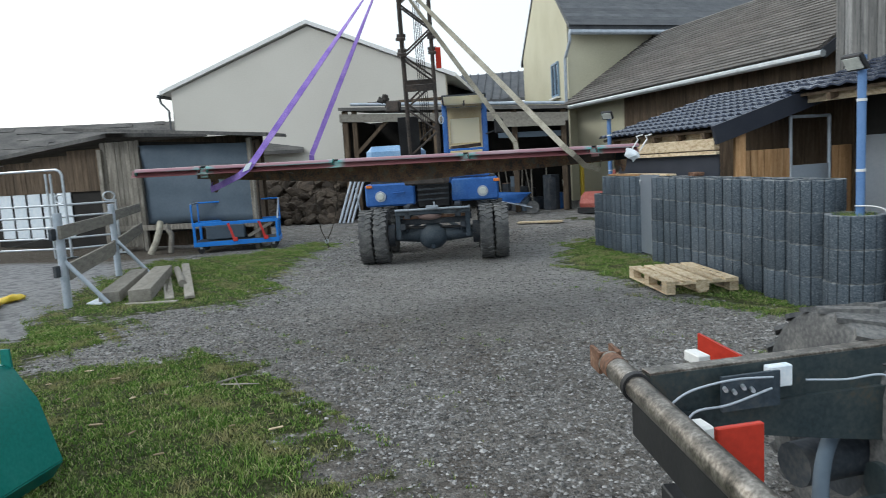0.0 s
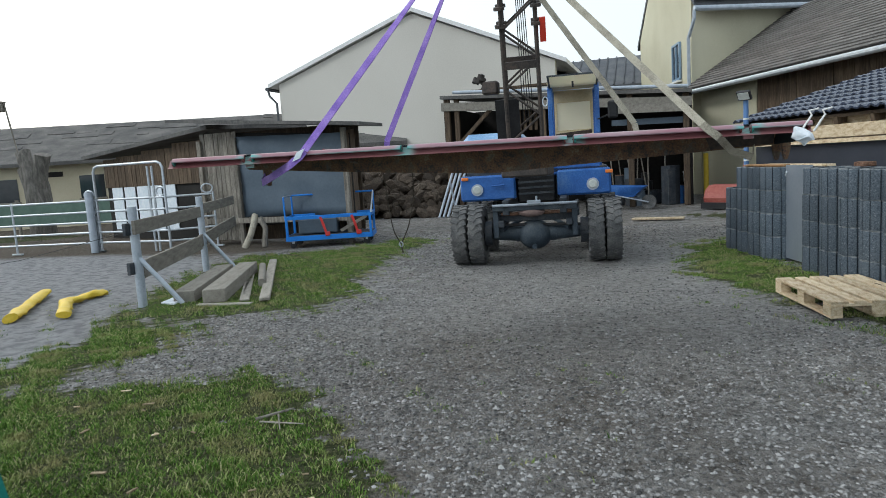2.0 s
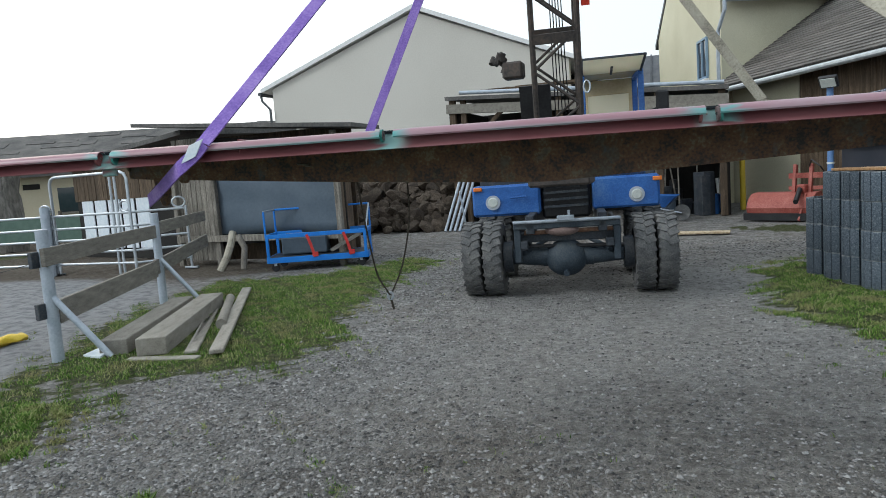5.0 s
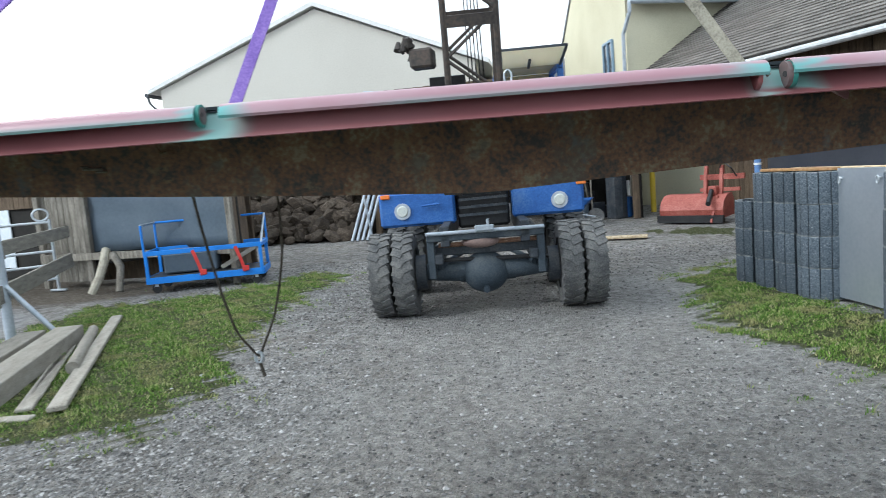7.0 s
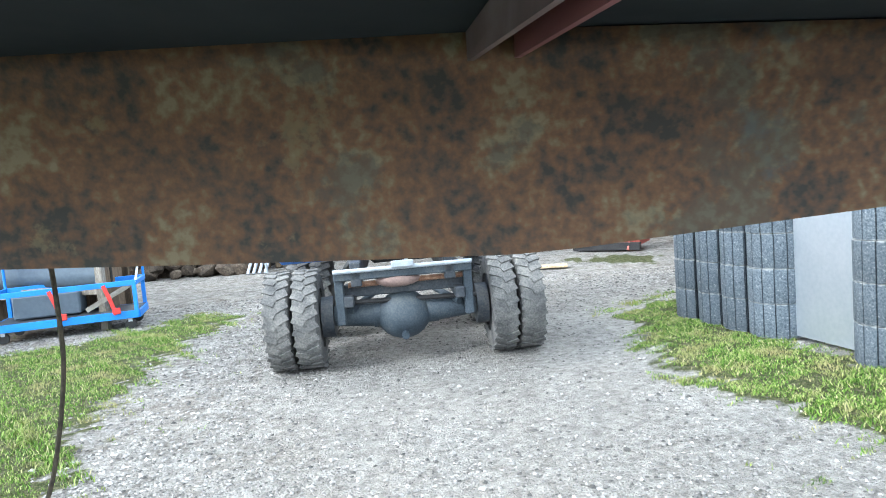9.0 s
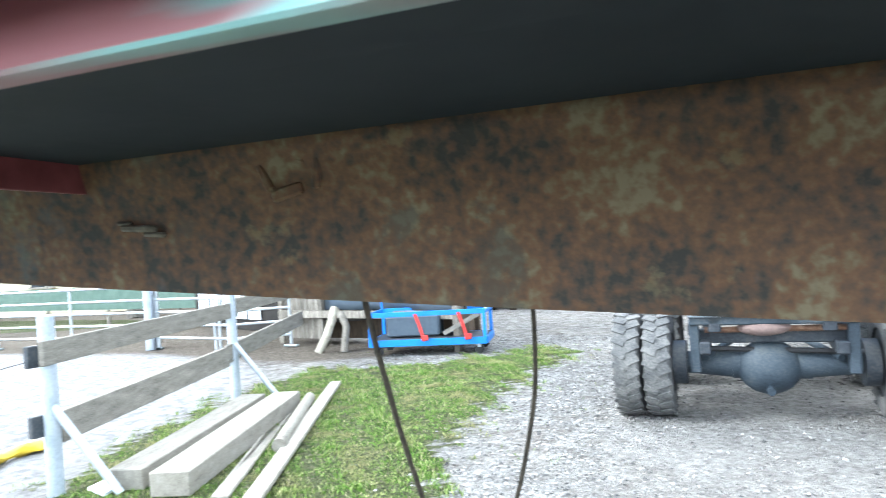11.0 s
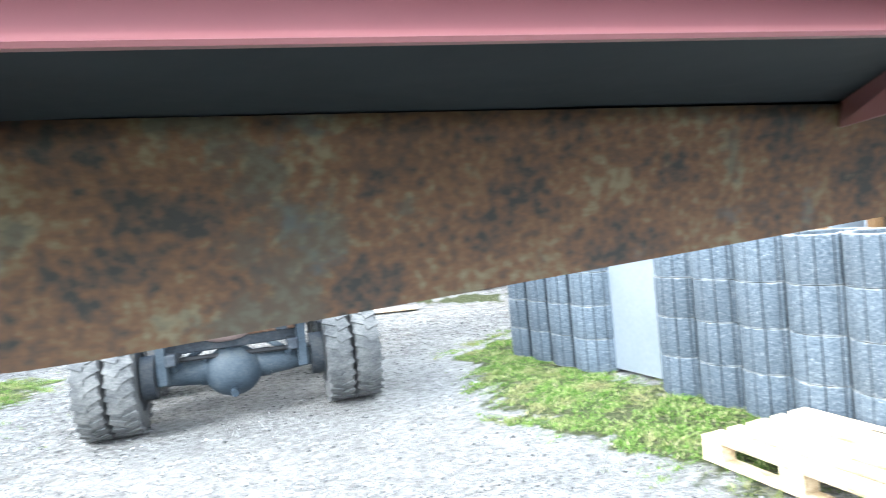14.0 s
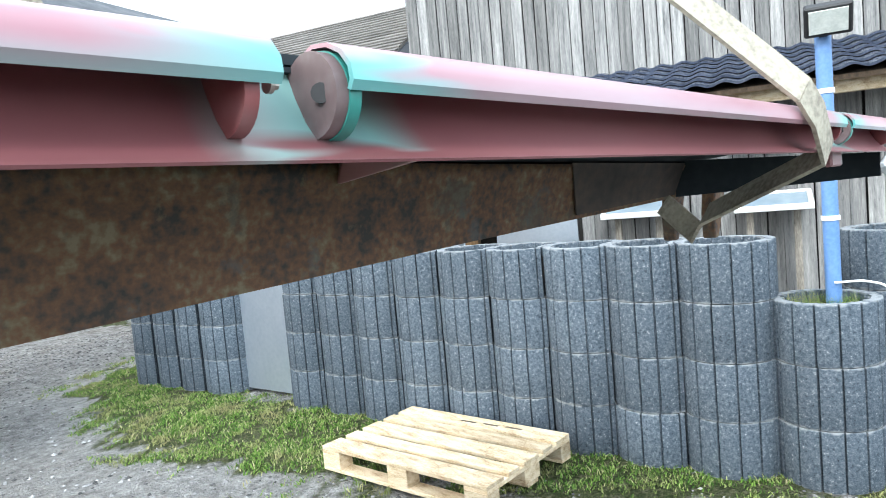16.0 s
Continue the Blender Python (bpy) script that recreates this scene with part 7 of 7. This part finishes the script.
# ---- behind and on the ring wall ----
def roof_window(x, y, z, rz):
    t = thing("roof_window", "white framed roof window leaning behind the ring wall", "window", "spare roof windows", at=(x, y, 0), rz=rz)
    tilt_m = Matrix.Rotation(radians(18), 4, "X")
    bm = B()
    for cx, cy, sx, sy in ((0, -0.19, 0.66, 0.045), (0, 0.19, 0.66, 0.045), (-0.31, 0, 0.045, 0.335), (0.31, 0, 0.045, 0.335)):
        box(bm, Vector((0, 0, z)) + tilt_m @ Vector((cx, cy, 0)), (sx, sy, 0.05), tilt_m, 0.006)
    fr = part("frame", bm, M_whitepaint, t)
    part("pane", box(B(), (0, 0, z), (0.576, 0.336, 0.014), tilt_m), M_windowpane, fr, "blue-grey glass pane")
    for dx in (-0.14, 0.14):
        part("bracket", box(B(), Vector((0, 0, z)) + tilt_m @ Vector((dx, -0.06, -0.02)), (0.05, 0.02, 0.03), tilt_m, 0.003), M_black, fr)
    part("handle", bar(B(), (-0.06, -0.12, z - 0.05), (0.06, -0.12, z - 0.05), 0.02, 0.03), M_black, fr)
    for dx in (-0.2, 0.2):
        part("trestle_leg", bar(B(), (dx, 0.12, 0), (dx, 0.04, z - 0.05), 0.06, 0.06, (0, 1, 0)), M_oldwood, t)


roof_window(6.30, 9.38, 1.27, -63)
roof_window(6.86, 8.28, 1.25, -63)
for q0, q1, w, mat, lab in (((2.42, 12.1), (2.78, 11.1), 0.16, M_newboard, "reddish board lying on the ring wall"), ((2.62, 11.9), (3.1, 10.3), 0.12, M_palewood, "pale board lying on the ring wall")):
    solo("board", bar(B(), (*q0, 4 * RING_H + 0.014), (*q1, 4 * RING_H + 0.014), w, 0.026, bev=0.003), mat, lab, "board", "boards on the ring wall")
rnd_b = random.Random(21)
for k in range(2):
    f = k / 7 * 0.5 + 0.55
    q = Vector((3.86, 7.08)).lerp(Vector((3.02, 10.12)), f + 0.25)
    solo("brick_piece", box(B(), (q.x + rnd_b.uniform(0.08, 0.2), q.y + rnd_b.uniform(-0.05, 0.05), 4 * RING_H + 0.03), (0.08, 0.14, 0.05), Matrix.Rotation(rnd_b.random() * 3, 4, "Z"), 0.008), M_rustbit, "broken red brick on the ring wall", "brick", "bricks on the ring wall")
solo("cable", sweep(B(), smooth_path([(4.0, 6.6, 0.98), (4.14, 6.5, 0.97), (4.2, 6.42, 0.9), (4.24, 6.4, 0.6), (4.22, 6.4, 0.3), (4.3, 6.3, 0.02)]), 0.006, 8), M_whitepaint, "white cable hanging from the lamp pole", "cable")


# ---- grass, gravel, litter ----
def scatter_mesh(name, verts, faces, material, label, category):
    me_ = bpy.data.meshes.new(name)
    me_.from_pydata(verts.reshape(-1, 3).tolist(), [], faces.tolist())
    me_.materials.append(material)
    return tagged(new(name, me_), label, category, kind="stuff")


def grass_blades(count, seed, xr, yr, hmin, hmax, name, label, material):
    rng = np.random.default_rng(seed)
    x, y = rng.uniform(*xr, count * 3), rng.uniform(*yr, count * 3)
    g = grass_mask(x, y) + 0.4 * ripple(x, y, 3.6, 7) + 0.45 * ripple(x, y, 9.7, 3) + 0.3 * ripple(x, y, 21.0, 4) - 0.15
    keep = rng.uniform(0.25, 1.15, count * 3) < g
    x, y = x[keep][:count], y[keep][:count]
    z = ground_z(x, y)
    k = len(x)
    a = rng.uniform(0, math.tau, k)
    h = rng.uniform(hmin, hmax, k) * (0.6 + 1.1 * np.clip(ripple(x, y, 4.3, 9), 0, 1))
    w = rng.uniform(0.0022, 0.005, k)
    lean = rng.uniform(0.3, 1.6, k) * h
    la = rng.uniform(0, math.tau, k)
    p0 = np.stack([x - np.cos(a) * w, y - np.sin(a) * w, z - 0.005], -1)
    p1 = np.stack([x + np.cos(a) * w, y + np.sin(a) * w, z - 0.005], -1)
    mx, my = x + np.cos(la) * lean * 0.35, y + np.sin(la) * lean * 0.35
    p2 = np.stack([mx + np.cos(a) * w * 0.7, my + np.sin(a) * w * 0.7, z + h * 0.6], -1)
    p3 = np.stack([mx - np.cos(a) * w * 0.7, my - np.sin(a) * w * 0.7, z + h * 0.6], -1)
    p4 = np.stack([x + np.cos(la) * lean, y + np.sin(la) * lean, z + h], -1)
    v = np.stack([p0, p1, p2, p3, p4], 1)
    base = np.arange(k)[:, None] * 5
    f = np.concatenate([base + [0, 1, 2], base + [0, 2, 3], base + [3, 2, 4]])
    return scatter_mesh(name, v, f, material, label, "grass")


def island_material(name, colours, rough=0.9):
    m = bpy.data.materials.new(name)
    m.use_nodes = True
    n, l = m.node_tree.nodes, m.node_tree.links
    geo = n.new("ShaderNodeNewGeometry")
    r = n.new("ShaderNodeValToRGB")
    e = r.color_ramp.elements
    e[0].color, e[1].color = (*colours[0], 1), (*colours[-1], 1)
    for i, c in enumerate(colours[1:-1], 1):
        e.new(i / (len(colours) - 1)).color = (*c, 1)
    l.new(geo.outputs["Random Per Island"], r.inputs["Fac"])
    l.new(r.outputs["Color"], n["Principled BSDF"].inputs["Base Color"])
    n["Principled BSDF"].inputs["Roughness"].default_value = rough
    n["Principled BSDF"].inputs["Specular IOR Level"].default_value = 0.25
    return m


M_blade = island_material("grass_blades", [(0.035, 0.075, 0.014), (0.085, 0.17, 0.026), (0.145, 0.255, 0.042), (0.24, 0.33, 0.085), (0.45, 0.42, 0.23)])


def dry_patches(m):
    """Lush and dry areas, half a metre and a hand wide."""
    n, l = m.node_tree.nodes, m.node_tree.links
    b = n["Principled BSDF"]
    old = b.inputs["Base Color"].links[0].from_socket
    geo = n.new("ShaderNodeNewGeometry")
    t = n.new("ShaderNodeTexNoise")
    t.inputs["Scale"].default_value, t.inputs["Detail"].default_value = 2.6, 5
    l.new(geo.outputs["Position"], t.inputs["Vector"])
    mr = n.new("ShaderNodeMapRange")
    mr.inputs["From Min"].default_value, mr.inputs["From Max"].default_value = 0.5, 0.66
    mr.inputs["To Min"].default_value, mr.inputs["To Max"].default_value = 0.0, 0.7
    l.new(t.outputs["Fac"], mr.inputs["Value"])
    mix = n.new("ShaderNodeMixRGB")
    mix.inputs["Color2"].default_value = (0.34, 0.29, 0.15, 1)
    l.new(mr.outputs[0], mix.inputs["Fac"]), l.new(old, mix.inputs["Color1"])
    l.new(mix.outputs[0], b.inputs["Base Color"])


dry_patches(M_blade)
grass_blades(170000, 1, (-4.6, 1.0), (-0.5, 6.9), 0.014, 0.042, "grass", "short patchy lawn grass", M_blade)
grass_blades(80000, 2, (-6.6, -1.8), (5.6, 15.0), 0.015, 0.042, "grass", "short grass round the planks and trolley", M_blade)
grass_blades(80000, 3, (1.3, 4.8), (5.4, 13.8), 0.015, 0.042, "grass", "short grass along the ring wall", M_blade)


def tuft(cx, cy, z0, r, count, seed):
    """A tuft of grass growing in a planter."""
    rng = np.random.default_rng(seed)
    a, q = rng.uniform(0, math.tau, count), r * np.sqrt(rng.uniform(0, 1, count))
    x, y = cx + q * np.cos(a), cy + q * np.sin(a)
    h, d = rng.uniform(0.03, 0.1, count), rng.uniform(-0.04, 0.04, (2, count))
    w = 0.003
    v = np.stack([np.stack([x - w, y, x * 0 + z0], -1), np.stack([x + w, y, x * 0 + z0], -1), np.stack([x + d[0], y + d[1], z0 + h], -1)], 1)
    f = np.arange(count)[:, None] * 3 + np.array([[0, 1, 2]])
    return scatter_mesh("grass", v, f, M_blade, "grass tuft growing in the planter ring", "grass")


tuft(4.03, 6.66, 0.84, 0.18, 500, 31)


def pebbles(count, seed, xr, yr, rmin, rmax, name, label, material):
    rng = np.random.default_rng(seed)
    x, y = rng.uniform(*xr, count), rng.uniform(*yr, count)
    keep = (grass_mask(x, y) < rng.uniform(0.2, 0.8, count)) & (track_mask(x, y) < rng.uniform(0.35, 1.6, count)) & (dust_mask(x, y) < rng.uniform(0.25, 1.3, count)) & (sand_mask(x, y) < 0.5 + 0.5 * (rng.uniform(0, 1, count) < 0.12))
    x, y = x[keep], y[keep]
    k = len(x)
    r = rmin + (rmax - rmin) * rng.uniform(0, 1, k) ** 2.8
    octo = np.array([(1, 0, 0), (0, 1, 0), (-1, 0, 0), (0, -1, 0), (0, 0, 1), (0, 0, -1)], float)
    v = octo[None] * rng.uniform(0.65, 1.25, (k, 6, 1))
    v[:, :, 2] *= rng.uniform(0.35, 0.7, (k, 1))
    a = rng.uniform(0, math.tau, k)
    c, s = np.cos(a)[:, None], np.sin(a)[:, None]
    vx, vy = v[:, :, 0] * c - v[:, :, 1] * s, v[:, :, 0] * s + v[:, :, 1] * c
    v = np.stack([vx * r[:, None] + x[:, None], vy * r[:, None] + y[:, None], v[:, :, 2] * r[:, None] + (ground_z(x, y) + 0.15 * r)[:, None]], -1)
    f = np.array([(0, 1, 4), (1, 2, 4), (2, 3, 4), (3, 0, 4)])
    f = (np.arange(k)[:, None, None] * 6 + f[None]).reshape(-1, 3)
    return scatter_mesh(name, v, f, material, label, "gravel")


M_pebble = island_material("gravel_stones", [(0.06, 0.059, 0.058), (0.125, 0.121, 0.117), (0.2, 0.194, 0.188), (0.28, 0.273, 0.266), (0.43, 0.42, 0.41)])
pebbles(210000, 5, (-3.6, 4.2), (0.8, 9.0), 0.003, 0.018, "gravel", "loose grey gravel stones", M_pebble)
pebbles(60000, 6, (-6.0, 3.5), (9.0, 16.0), 0.004, 0.024, "gravel", "loose grey gravel stones by the truck", M_pebble)

pebbles(7000, 7, (-3.2, 1.2), (3.4, 9.4), 0.008, 0.026, "gravel", "coarser broken stones on the way", M_pebble)


def litter():
    rnd = random.Random(8)
    for a, b, r in (((-1.2, 4.75), (-1.05, 4.95), 0.012), ((-1.15, 4.72), (-0.85, 4.72), 0.007), ((-1.1, 4.85), (-0.95, 4.62), 0.006)):
        solo("twig", rod(B(), (*a, 0.03), (*b, 0.035), r, 8, r * 0.6), M_flatwood, "dry broken twig on the grass", "twig", "twigs on the grass")
    for k in range(26):
        x, y = rnd.uniform(-3.2, -0.2), rnd.uniform(2.6, 5.2)
        q = rnd.random() * 3.14
        s = rnd.uniform(0.03, 0.09)
        solo("wood_chip", box(B(), (x, y, 0.035), (s, s * 0.25, 0.008), Matrix.Rotation(q, 4, "Z"), 0.002), M_hay if k % 3 else M_palewood, "pale wood chip on the grass", "wood chip", "wood chips on the grass")


litter()
